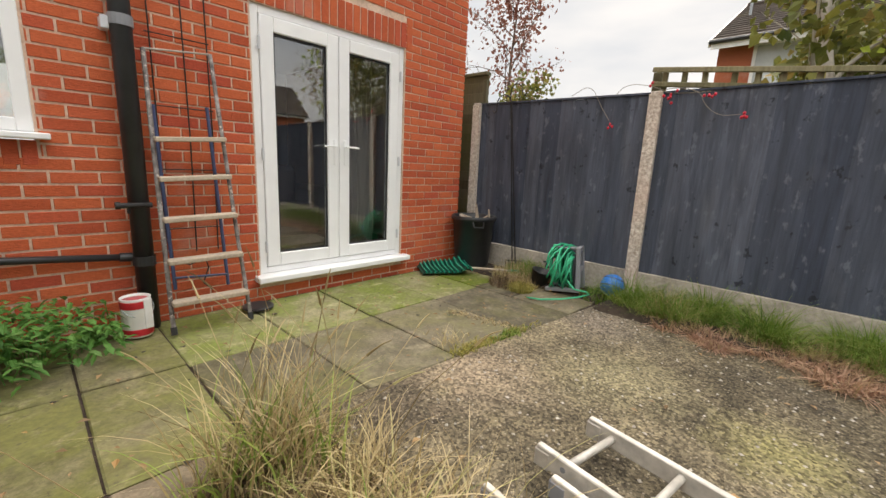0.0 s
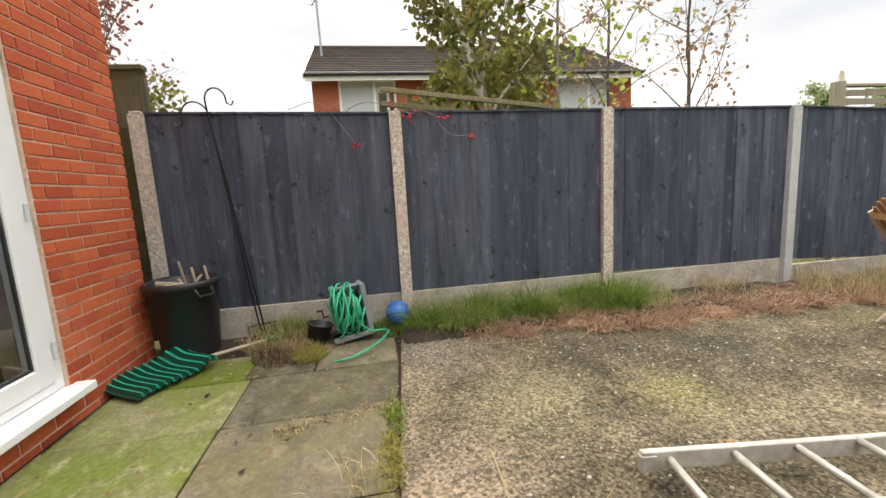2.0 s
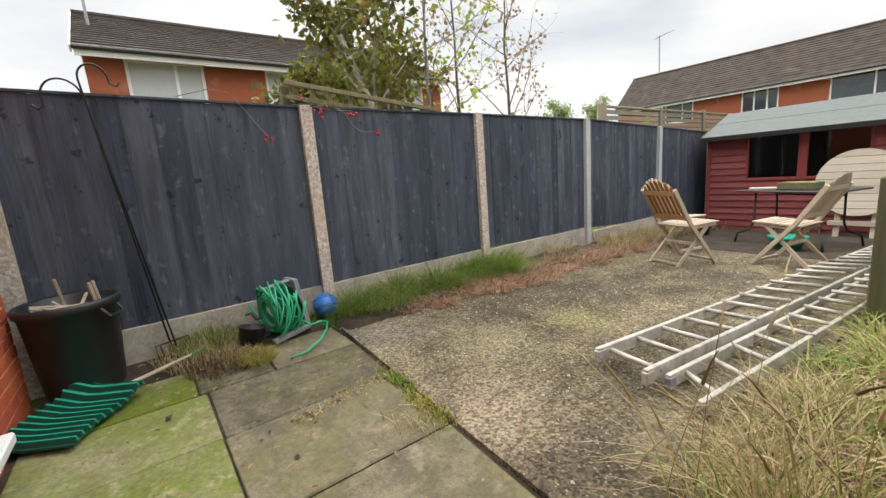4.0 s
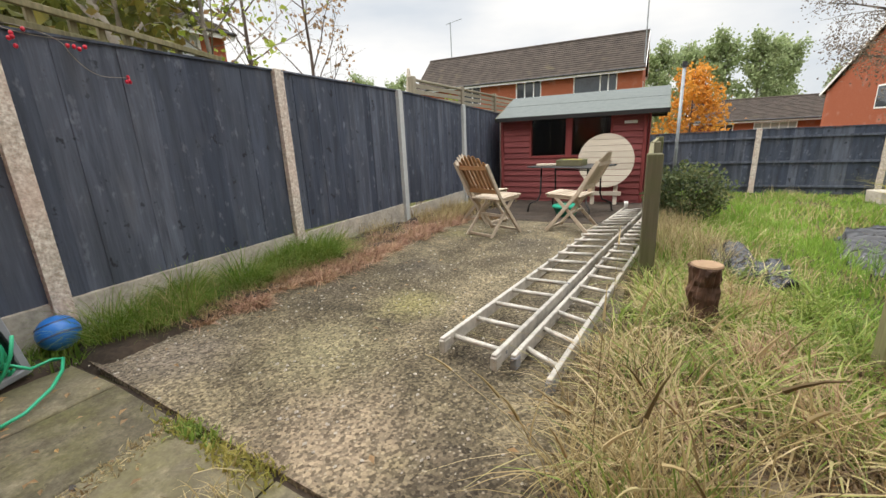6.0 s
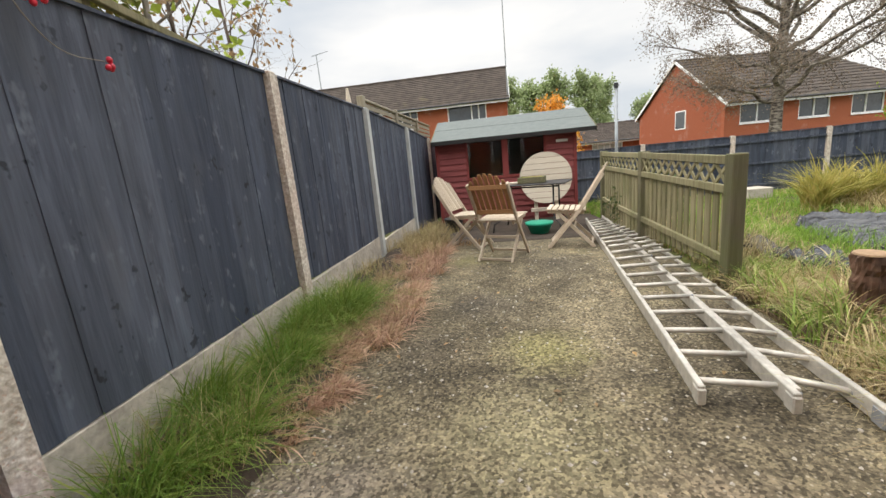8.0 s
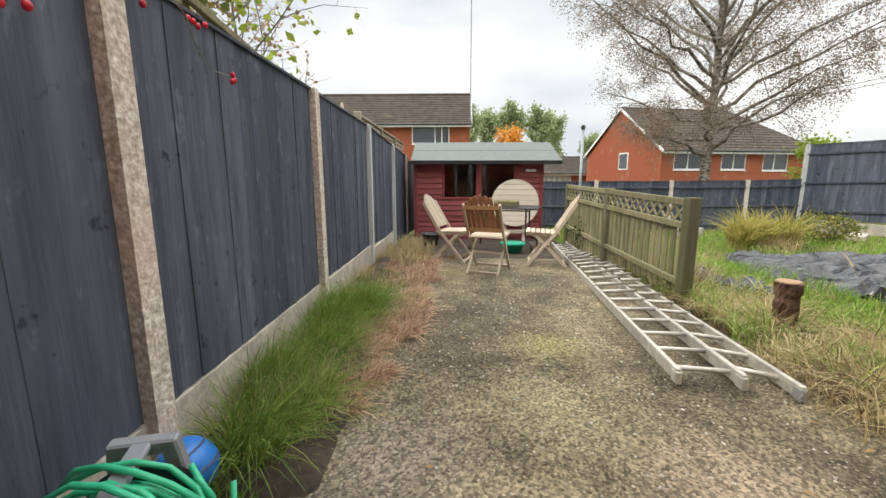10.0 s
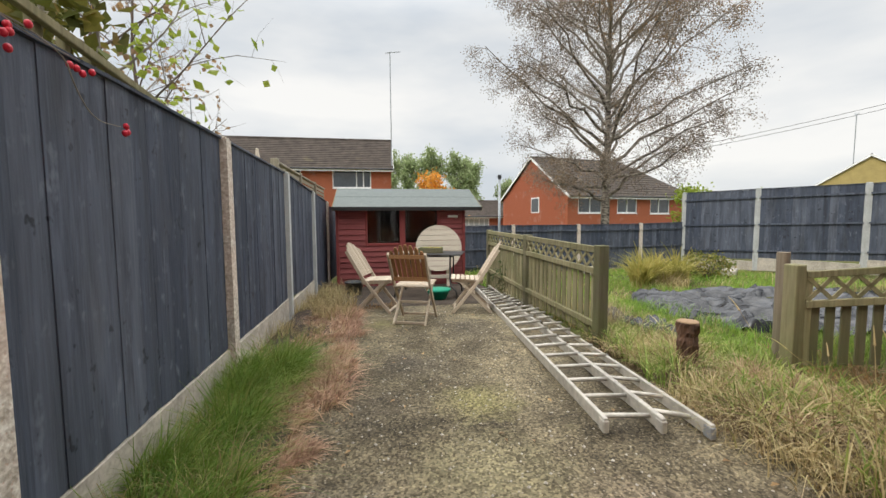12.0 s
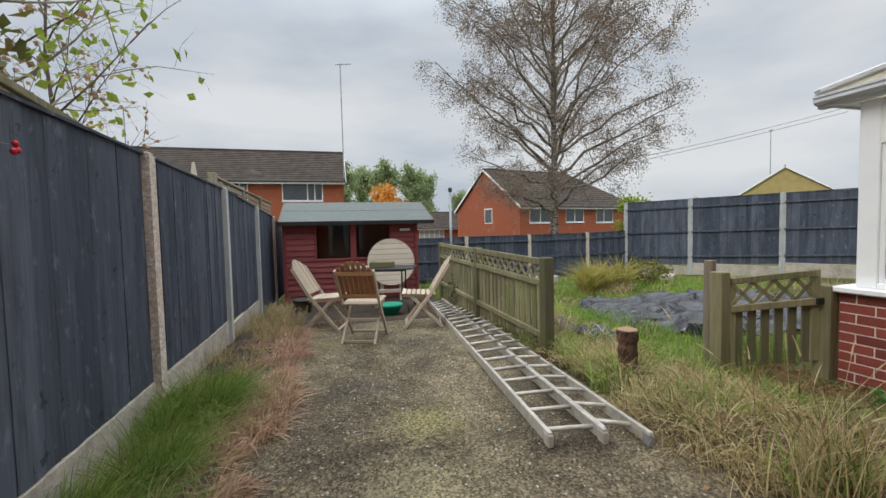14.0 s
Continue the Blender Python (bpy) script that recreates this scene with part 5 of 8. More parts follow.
def lattice(parent, p, q, z0p, z1p, z0q, z1q, n, mat):
    """Crossed slats between two rails that run from p to q."""
    p, q = Vector(p), Vector(q)
    for i in range(n):
        a, c = i / n, (i + 1) / n
        for s in (0, 1):
            u, v = (a, c) if s == 0 else (c, a)
            lo, hi = p.lerp(q, u), p.lerp(q, v)
            bm = bmesh.new()
            beam(bm, (lo.x, lo.y, z0p + (z0q - z0p) * u), (hi.x, hi.y, z1p + (z1q - z1p) * v), 0.012, 0.028, 0.0, up=((q - p).normalized().cross(Vector((0, 0, 1)))).cross((0, 0, 1)))
            part("lattice_slat", bm, mat, parent)


def square_post(x, y, z1, w, mat, label, name="wooden_post", cut=False):
    z0 = ground_z(x, y) - 0.1
    ob = part(name, boxm(-w / 2, w / 2, -w / 2, w / 2, 0, z1 - z0, 0.007), mat)
    ob.matrix_world = pose(x, y, z0, rz=3)
    return tagged(ob, label, "fence post", "wooden fence posts")


def picket_fence():
    posts = ((1.16, -0.60, 0.955), (1.17, -2.50, 0.985), (1.12, -4.62, 1.0))
    for x, y, z in posts:
        square_post(x, y, z, 0.105, MOSSY_DARK, "dark mossy square wooden fence post")
    for (xa, ya, za), (xb, yb, zb) in zip(posts, posts[1:]):
        b = base("picket_panel", pose(0, 0, 0), "mossy wooden picket panel with a diamond lattice top", "picket fence", "picket panels")
        ya2, yb2 = ya - 0.055, yb + 0.055
        for top, h in ((-0.045, 0.065), (-0.255, 0.06), (-0.78, 0.06)):
            bm = bmesh.new()
            beam(bm, (xa + 0.03, ya2, za + top), (xb + 0.03, yb2, zb + top), 0.038, h, 0.004)
            part("rail", bm, MOSSY, b)
        lattice(b, (xa + 0.03, ya2, 0), (xb + 0.03, yb2, 0), za - 0.225, za - 0.075, zb - 0.225, zb - 0.075, 11, MOSSY)
        n = 14
        for i in range(n):
            k = (i + 0.5) / n
            x, y, z = xa + (xb - xa) * k, ya2 + (yb2 - ya2) * k, za + (zb - za) * k
            bm = boxm(x - 0.006, x + 0.010, y - 0.042, y + 0.042, ground_z(x, y) + 0.05, z - 0.285, 0.003)
            part("picket", bm, MOSSY, b)


picket_fence()


def garden_gate():
    square_post(0.16, 0.40, 0.86, 0.10, MOSSY, "mossy square gate post with an iron latch")
    bm = bmesh.new()
    tube(bm, [(0.06, 0.22, -0.1), (0.06, 0.22, 0.935)], 0.045, 12)
    tagged(part("round_post", bm, OLDWOOD), "weathered round wooden post behind the gate", "fence post")
    square_post(-0.585, 0.685, 0.745, 0.12, MOSSY, "short broad mossy wooden post by the conservatory")
    b = base("garden_gate", pose(0, 0, 0), "closed mossy wooden garden gate with a diamond lattice top", "gate")
    p, q = Vector((0.085, 0.43, 0)), Vector((-0.50, 0.655, 0))
    zt = (0.815, 0.875)
    for k, (w, top) in enumerate(((0.07, 0.0), (0.07, 0.0))):
        e = p if k == 0 else q
        bm = bmesh.new()
        beam(bm, (e.x, e.y, 0.08 + 0.06 * k), (e.x, e.y, zt[k]), 0.07, 0.035, 0.004, up=(0.36, 0.93, 0))
        part("stile", bm, MOSSY, b)
    for off, h in ((-0.03, 0.05), (-0.255, 0.055)):
        bm = bmesh.new()
        beam(bm, (p.x + 0.02, p.y + 0.02, zt[0] + off), (q.x + 0.02, q.y + 0.02, zt[1] + off), 0.03, h, 0.004)
        part("rail", bm, MOSSY, b)
    lattice(b, (p.x + 0.01, p.y + 0.02, 0), (q.x + 0.01, q.y + 0.02, 0), zt[0] - 0.225, zt[0] - 0.055, zt[1] - 0.225, zt[1] - 0.055, 4, MOSSY)
    for i in range(6):
        k = (i + 0.6) / 6.2
        e = p.lerp(q, k)
        bm = bmesh.new()
        beam(bm, (e.x, e.y, 0.08 + 0.05 * k), (e.x, e.y, zt[0] - 0.26 + (zt[1] - zt[0]) * k), 0.062, 0.016, 0.002, up=(0.36, 0.93, 0))
        part("picket", bm, MOSSY_DARK, b)
    bm = bmesh.new()
    box(bm, -0.56, -0.46, 0.69, 0.71, 0.60, 0.65, 0.004)
    part("catch", bm, BLACKM, b, "black iron catch")


garden_gate()


def stump():
    b = base("tree_stump", pose(0.86, 0.17, -0.02), "sawn reddish-brown tree stump standing in the grass", "tree stump")
    bm = bmesh.new()
    lathe(bm, [(0.11, 0.0), (0.095, 0.05), (0.085, 0.09), (0.078, 0.13), (0.072, 0.17), (0.07, 0.20), (0.079, 0.235), (0.076, 0.27), (0.068, 0.30), (0.078, 0.335), (0.082, 0.37), (0.084, 0.40), (0.078, 0.413)], 40)
    for v in bm.verts:
        a = math.atan2(v.co.y, v.co.x)
        k = 0.97 + 0.24 * noise.noise(Vector((math.cos(a) * 2.2, math.sin(a) * 2.2, v.co.z * 9))) + 0.20 * noise.noise(Vector((math.cos(a) * 6, math.sin(a) * 6, v.co.z * 34)))
        v.co.x *= k
        v.co.y *= k
    part("trunk", bm, STUMP_BARK, b)
    bm = bmesh.new()
    lathe(bm, [(0.080, 0.411), (0.074, 0.420), (0.0, 0.422)], 26)
    part("cut_top", bm, STUMP_TOP, b, "pale sawn top")


stump()

# ---- folding chairs, table ----


def folding_chair(mat):
    """Faces +y; stands on z = 0."""
    b = base("folding_chair", pose(0, 0, 0), "", "chair", "folding chairs round the table")
    for s in (-1, 1):
        x = s * 0.215
        bm = bmesh.new()
        beam(bm, (x, 0.24, 0.0), (x, -0.13, 0.46), 0.024, 0.042, 0.004, up=(0, 0.7, 0.7))
        beam(bm, (x, -0.128, 0.455), (x, -0.36, 0.84), 0.024, 0.045, 0.004, up=(0, 0.8, 0.6))
        part("back_leg", bm, mat, b)
        bm = bmesh.new()
        beam(bm, (x * 0.86, -0.27, 0.0), (x * 0.86, 0.15, 0.43), 0.022, 0.04, 0.004, up=(0, -0.7, 0.7))
        part("front_leg", bm, mat, b)
        bm = bmesh.new()
        beam(bm, (x * 0.86, -0.16, 0.405), (x * 0.86, 0.25, 0.43), 0.022, 0.035, 0.004)
        part("seat_rail", bm, mat, b)
    for y, z, w in ((0.215, 0.03, 0.43), (-0.245, 0.03, 0.36), (-0.05, 0.235, 0.37)):
        bm = bmesh.new()
        beam(bm, (-w / 2, y, z), (w / 2, y, z), 0.022, 0.03, 0.003)
        part("stretcher", bm, mat, b)
    for i in range(7):
        y = -0.15 + i * 0.064
        part("seat_slat", boxm(-0.215, 0.215, y - 0.026, y + 0.026, 0.428 + i * 0.0035, 0.443 + i * 0.0035, 0.003), mat, b)
    n = 7
    for i in range(n):
        u = (i - (n - 1) / 2) / ((n - 1) / 2)
        x = u * 0.175
        top = 0.945 - 0.075 * u * u

        def at(z):
            return -0.128 - (z - 0.455) * 0.60
        bm = bmesh.new()
        beam(bm, (x, at(0.50) + 0.008, 0.50), (x, at(top - 0.02) + 0.008, top - 0.02), 0.044, 0.014, 0.003, up=(0, 0.85, 0.5))
        beam(bm, (x, at(top - 0.02) + 0.008, top - 0.02), (x, at(top) + 0.008, top), 0.030, 0.014, 0.004, up=(0, 0.85, 0.5))
        part("back_slat", bm, mat, b)
    for z in (0.53, 0.80):
        y = -0.128 - (z - 0.455) * 0.60 - 0.008
        bm = bmesh.new()
        beam(bm, (-0.215, y, z), (0.215, y, z), 0.018, 0.045, 0.003)
        part("back_rail", bm, mat, b)
    return b


def chairs():
    a = folding_chair(TEAK)
    a.matrix_world = pose(3.28, -2.70, ground_z(3.3, -2.7) + 0.01, rz=72)
    tagged(a, "sun-bleached teak folding chair with slatted back and seat")
    c = copy_thing(a, pose(2.02, -2.42, ground_z(2, -2.4) + 0.01, rz=-102))
    tagged(c, "weathered teak folding chair drawn sideways to the table")
    d = folding_chair(TEAK)
    for o in d.children:
        if o.name.startswith(("back_slat", "back_rail")):
            o.data.materials[0] = TEAK_WARM
    d.matrix_world = pose(2.84, -1.86, ground_z(2.84, -1.9) + 0.008, rz=160)
    tagged(d, "teak folding chair with a warm brown slatted back")


chairs()


def garden_table():
    b = base("garden_table", pose(2.36, -4.15, ground_z(2.2, -4.1) + 0.01, rz=-18), "black metal garden table with a grey top and bent legs", "table")
    part("tabletop", boxm(-0.60, 0.60, -0.36, 0.36, 0.73, 0.752, 0.008), BLACKM, b)
    for sx in (-1, 1):
        for sy in (-1, 1):
            bm = bmesh.new()
            tube(bm, [(sx * 0.40, sy * 0.22, 0.73), (sx * 0.40, sy * 0.24, 0.30), (sx * 0.42, sy * 0.28, 0.20), (sx * 0.52, sy * 0.38, 0.14), (sx * 0.54, sy * 0.40, 0.0)], 0.014, 8)
            part("leg", bm, BLACKM, b, smooth=True)
    bm = bmesh.new()
    tube(bm, [(-0.40, -0.22, 0.66), (0.40, -0.22, 0.66)], 0.012, 8)
    part("brace", bm, BLACKM, b)
    t = base("planter_tray", pose(2.34, -4.10, ground_z(2.2, -4.1) + 0.766, rz=-12), "moss-covered wooden planter tray standing on the table", "planter")
    bm = bmesh.new()
    for q in ((-0.21, 0.21, -0.12, -0.10, 0, 0.09), (-0.21, 0.21, 0.10, 0.12, 0, 0.09), (-0.21, -0.19, -0.10, 0.10, 0, 0.09), (0.19, 0.21, -0.10, 0.10, 0, 0.09), (-0.19, 0.19, -0.10, 0.10, 0, 0.05)):
        box(bm, *q, 0.003)
    part("tray", bm, MOSSY_DARK, t)
    bm = bmesh.new()
    for i in range(9):
        rr = random.Random(i)
        bmesh.ops.create_icosphere(bm, subdivisions=1, radius=0.05, matrix=Matrix.Translation((-0.15 + 0.038 * i, rr.uniform(-0.05, 0.05), 0.075)) @ Matrix.Diagonal((1, 1, 0.6, 1)))
    part("moss", bm, LEAF_GREEN, t, "mossy green plants")
    pl = part("plank", boxm(-0.17, 0.17, -0.05, 0.05, 0, 0.03, 0.004), PALEWOOD)
    pl.matrix_world = pose(2.72, -4.08, ground_z(2.2, -4.1) + 0.766, rz=8)
    tagged(pl, "short pale board lying on the table", "board")


garden_table()


def round_table():
    b = base("round_table", pose(1.98, -5.52, ground_z(2, -5.5), rx=0), "pale round wooden tabletop stood on edge against the shed", "table")
    r, n = 0.49, 9
    cz = 0.82
    w = 2 * r / n
    for i in range(n):
        z0, z1 = -r + i * w + 0.0035, -r + (i + 1) * w - 0.0035
        pts = []
        for k in range(7):
            z = z0 + (z1 - z0) * k / 6
            pts.append((math.sqrt(max(0.0, r * r - z * z)), z))
        poly = pts + [(-x, z) for x, z in pts[::-1]]
        poly = [p for j, p in enumerate(poly) if j == 0 or (Vector(p) - Vector(poly[j - 1])).length > 0.003]
        bm = bmesh.new()
        prism(bm, poly, -0.015, 0.015, "y", Matrix.Translation((0, 0, cz)) @ Matrix.Rotation(radians(8), 4, "X"))
        part("plank", bm, PALEWOOD, b)
    for x in (-0.20, 0.20):
        bm = bmesh.new()
        beam(bm, (x, 0.02, 0.0), (x, -0.04, 0.42), 0.07, 0.03, 0.004, up=(0, 1, 0))
        part("leg", bm, PALEWOOD, b)
    part("foot_rail", boxm(-0.30, 0.30, -0.02, 0.05, 0.18, 0.25, 0.004), PALEWOOD, b)


round_table()


def tub():
    b = base("plastic_tub", pose(2.30, -3.55, ground_z(2.3, -3.5) + 0.02), "shallow green plastic tub lying on the soil under the table", "tub")
    bm = bmesh.new()
    lathe(bm, [(0.13, 0.0), (0.19, 0.13), (0.205, 0.135), (0.205, 0.155), (0.185, 0.15), (0.125, 0.02), (0.0, 0.018)], 28)
    part("bowl", bm, GREEN_PL, b, smooth=True)
    bm = bmesh.new()
    lathe(bm, [(0.196, 0.157), (0.209, 0.160), (0.196, 0.163)], 28)
    part("rim", bm, GREEN_PL, b, smooth=True)


tub()


def cup():
    bm = bmesh.new()
    lathe(bm, [(0.028, 0), (0.036, 0.10), (0.03, 0.10), (0.024, 0.01), (0.0, 0.01)], 14)
    ob = tagged(part("cup", bm, WHITE, smooth=True), "small white cup standing on soil by the shed", "cup")
    ob.location = (1.55, -5.0, ground_z(1.5, -5) + 0.02)


cup()

# ---- shed ----


def shed():
    X0, X1, Y0, Y1 = 1.36, 4.10, -5.90, -8.0
    g = ground_z(2.7, -6.5) - 0.02
    ze, zr = 1.46, 1.865
    b = base("shed", pose(0, 0, 0), "dark red timber garden shed with a felted roof", "shed")
    wz0, wz1 = 0.70, 1.41
    wins = ((1.95, 2.66), (2.78, 3.47))

    def strip(parent, xa, xb, z, y, d, h):
        bm = bmesh.new()
        m = pose(0, y + 0.014, z, rx=12 if d > 0 else -12)
        box(bm, xa, xb, -0.009, 0.009, 0, h, 0.002, m)
        part("clapboard", bm, SHEDRED, parent)
    front = part("front_wall", boxm(X0, X0 + 0.05, Y0 - 0.06, Y0 - 0.015, g, ze), SHEDTRIM, b)
    z = g
    h = 0.118
    while z < ze - 0.02:
        hh = min(h + 0.012, ze - z)
        if z + h < wz0 or z > wz1 - 0.03:
            strip(front, X0, X1, z, Y0, 1, hh)
        else:
            strip(front, X0, wins[0][0] - 0.03, z, Y0, 1, hh)
            strip(front, wins[1][1] + 0.03, X1, z, Y0, 1, hh)
        z += h
    fr = bmesh.new()
    for xa, xb, za, zb in ((1.91, 1.955, wz0 - 0.06, wz1 + 0.03), (2.66, 2.78, wz0 - 0.06, wz1 + 0.03), (3.47, 3.51, wz0 - 0.06, wz1 + 0.03), (1.955, 2.66, wz0 - 0.06, wz0 - 0.01), (2.78, 3.47, wz0 - 0.06, wz0 - 0.01)):
        box(fr, xa, xb, Y0 - 0.05, Y0 + 0.028, za, zb, 0.004)
    part("window_trim", fr, SHEDTRIM, b)
    for xa, xb in wins:
        p = part("pane", boxm(xa, xb, Y0 - 0.03, Y0 - 0.024, wz0, wz1), GLASS_CLEAN, b)
        p.visible_shadow = False
    for x in (X0, X1):
        part("corner_trim", boxm(x - 0.03, x + 0.03, Y0 - 0.04, Y0 + 0.03, g, ze, 0.004), SHEDTRIM, b)
    # sides, back, floor
    ym = (Y0 + Y1) / 2
    for x, d in ((X1, 1), (X0, -1)):
        wall_s = part("side_wall", prism(bmesh.new(), [(Y0 - 0.04, g), (Y1, g), (Y1, ze), (ym, zr - 0.06), (Y0 - 0.04, ze)], x - 0.012, x + 0.012, "x"), SHEDRED, b)
        z = g
        while z < ze:
            bm = bmesh.new()
            m = pose(x + d * 0.018, 0, z, ry=5 * -d)
            box(bm, -0.008, 0.008, Y1, Y0 - 0.05, 0, 0.125, 0.002, m)
            part("clapboard", bm, SHEDRED, wall_s)
            z += 0.118
    part("back_wall", boxm(X0, X1, Y1 - 0.02, Y1, g, ze), SHEDRED, b)
    # panels added inside the walls, coloured near-black for the shade behind the panes
    part("lining", boxm(X0 + 0.03, X1 - 0.03, Y1 + 0.03, Y1 + 0.045, g + 0.03, ze), SHEDIN, b, "added near-black panel standing in for the shed's dim inside")
    for x in (X0 + 0.02, X1 - 0.035):
        part("side_lining", boxm(x, x + 0.015, Y1 + 0.05, Y0 - 0.07, g + 0.03, ze), SHEDIN, b, "added near-black panel standing in for the shed's dim inside")
    part("floor", boxm(X0, X1, Y1, Y0 - 0.06, g - 0.05, g + 0.03), SHEDIN, b)
    dr = part("side_door", boxm(X0 - 0.07, X0 - 0.035, -7.0, -6.3, g + 0.05, 1.42, 0.005), SHEDTRIM, b, "faded red shed door")
    part("door_brace", boxm(X0 - 0.09, X0 - 0.072, -6.98, -6.32, 0.5, 0.58, 0.003), SHEDTRIM, dr)
    # roof
    xa, xb = 1.00, 4.17
    for s in (1, -1):
        ye = Y0 + 0.22 if s > 0 else Y1 - 0.2
        k = (zr - ze) / abs(ym - Y0)
        zd = ze - k * 0.22 + 0.07
        rf = bmesh.new()
        prism(rf, [(ye, zd), (ym, zr + 0.04), (ym, zr + 0.065), (ye, zd + 0.025)], xa, xb, "x")
        fl = part("roof_felt", rf, FELT, b, "grey-green roofing felt")
        ed = bmesh.new()
        prism(ed, [(ye, zd - 0.055), (ye + s * 0.018, zd - 0.055), (ye + s * 0.018, zd + 0.02), (ye, zd + 0.02)], xa, xb, "x")
        part("fascia", ed, BLACKM, b, "blackened eaves board")
        lap = bmesh.new()
        prism(lap, [(ye + (ym - ye) * 0.52, zd + (zr + 0.04 - zd) * 0.52 + 0.026), (ym, zr + 0.066), (ym, zr + 0.071), (ye + (ym - ye) * 0.52, zd + (zr + 0.04 - zd) * 0.52 + 0.031)], xa, xb, "x")
        part("felt_lap", lap, FELT, fl)
    for x in (xa, xb):
        bb = bmesh.new()
        for s in (1, -1):
            ye = Y0 + 0.22 if s > 0 else Y1 - 0.2
            k = (zr - ze) / abs(ym - Y0)
            zd = ze - k * 0.22 + 0.07
            beam(bb, (x, ye, zd - 0.02), (x, ym, zr + 0.02), 0.02, 0.09)
        part("barge_board", bb, MOSSY_DARK, b)
    part("plate", boxm(1.50, 1.72, Y0 + 0.03, Y0 + 0.035, 1.24, 1.29), WHITE, b, "small pale sign plate")


shed()


def wash_pole():
    b = base("washing_line_pole", pose(0.88, -4.78, ground_z(0.9, -4.8) - 0.05), "grey steel washing line pole with a black cap", "pole")
    bm = bmesh.new()
    tube(bm, [(0, 0, 0), (0, 0, 2.25)], 0.025, 12)
    part("tube", bm, STEEL, b, smooth=True)
    bm = bmesh.new()
    tube(bm, [(0, 0, 2.22), (0, 0, 2.30)], 0.034, 12)
    tube(bm, [(-0.05, 0, 2.26), (0.05, 0, 2.26)], 0.008, 6)
    part("cap", bm, BLACKP, b)


wash_pole()


def pond_liner():
    bm = bmesh.new()
    nx, ny = 110, 100
    g = []
    cx, cy = -2.25, -1.75
    for j in range(ny + 1):
        row = []
        for i in range(nx + 1):
            u, v = i / nx * 2 - 1, j / ny * 2 - 1
            x = cx + 1.95 * u * math.sqrt(1 - v * v * 0.42)
            y = cy + 1.42 * v * math.sqrt(1 - u * u * 0.35)
            x += 0.14 * smooth_noise(x, y, 1.7)
            r = max(abs(u), abs(v))
            q = noise.noise(Vector((x * 1.1 + y * 0.8, y * 3.6 - x * 0.7, 0.3)))
            q2 = noise.noise(Vector((x * 4.0, y * 8.0 + x * 2, 4.3)))
            fold = (1 - abs(q)) ** 4 * 0.13 + (1 - abs(q2)) ** 3 * 0.03
            z = ground_z(x, y) + 0.0 + fold - (0.09 if r > 0.97 else 0) - 0.03 * (1 - r)
            row.append(bm.verts.new((x, y, z)))
        g.append(row)
    for j in range(ny):
        for i in range(nx):
            bm.faces.new((g[j][i], g[j][i + 1], g[j + 1][i + 1], g[j + 1][i]))
    ob = tagged(part("pond_liner", bm, LINER, smooth=True), "wrinkled shiny black pond liner spread over the ground", "pond liner")
    md = ob.modifiers.new("thick", "SOLIDIFY")
    md.thickness = 0.01


pond_liner()


def crumpled_sheet():
    bm = bmesh.new()
    n = 44
    g = []
    for j in range(n + 1):
        row = []
        for i in range(n + 1):
            u, v = i / n * 2 - 1, j / n * 2 - 1
            x, y = 0.46 + 0.2 * u * (1 - 0.3 * v * v) - 0.1 * v, -1.05 + 0.62 * v * (1 - 0.25 * u * u)
            z = ground_z(x, y) + 0.015 + 0.17 * smooth_noise(x, y, 3.1) + 0.09 * abs(smooth_noise(x, y, 8.0)) + 0.05 * abs(smooth_noise(x, y, 19.0))
            row.append(bm.verts.new((x + 0.05 * smooth_noise(x, y, 3), y, z)))
        g.append(row)
    for j in range(n):
        for i in range(n):
            bm.faces.new((g[j][i], g[j][i + 1], g[j + 1][i + 1], g[j + 1][i]))
    ob = tagged(part("plastic_sheet", bm, LINER, smooth=True), "crumpled black plastic sheet half sunk in the grass", "plastic sheet")
    ob.modifiers.new("thick", "SOLIDIFY").thickness = 0.008


crumpled_sheet()


def stone_block(x, y, w, d, h, rz, label):
    bm = boxm(-w / 2, w / 2, -d / 2, d / 2, 0, h, 0.012)
    for v in bm.verts:
        v.co += 0.012 * Vector((noise.noise(v.co * 7), noise.noise(v.co * 8 + Vector((3, 1, 2))), 0))
    ob = tagged(part("stone_slab", bm, GRAVELB), label, "stone slab")
    ob.matrix_world = pose(x, y, ground_z(x, y) - 0.01, rz=rz)


stone_block(-2.6, -7.2, 0.55, 0.4, 0.22, 10, "pale stone block standing in the far grass")
stone_block(-5.6, -6.0, 0.7, 0.3, 0.15, 40, "pale concrete edging block beside the pond")

# ---- plants ----


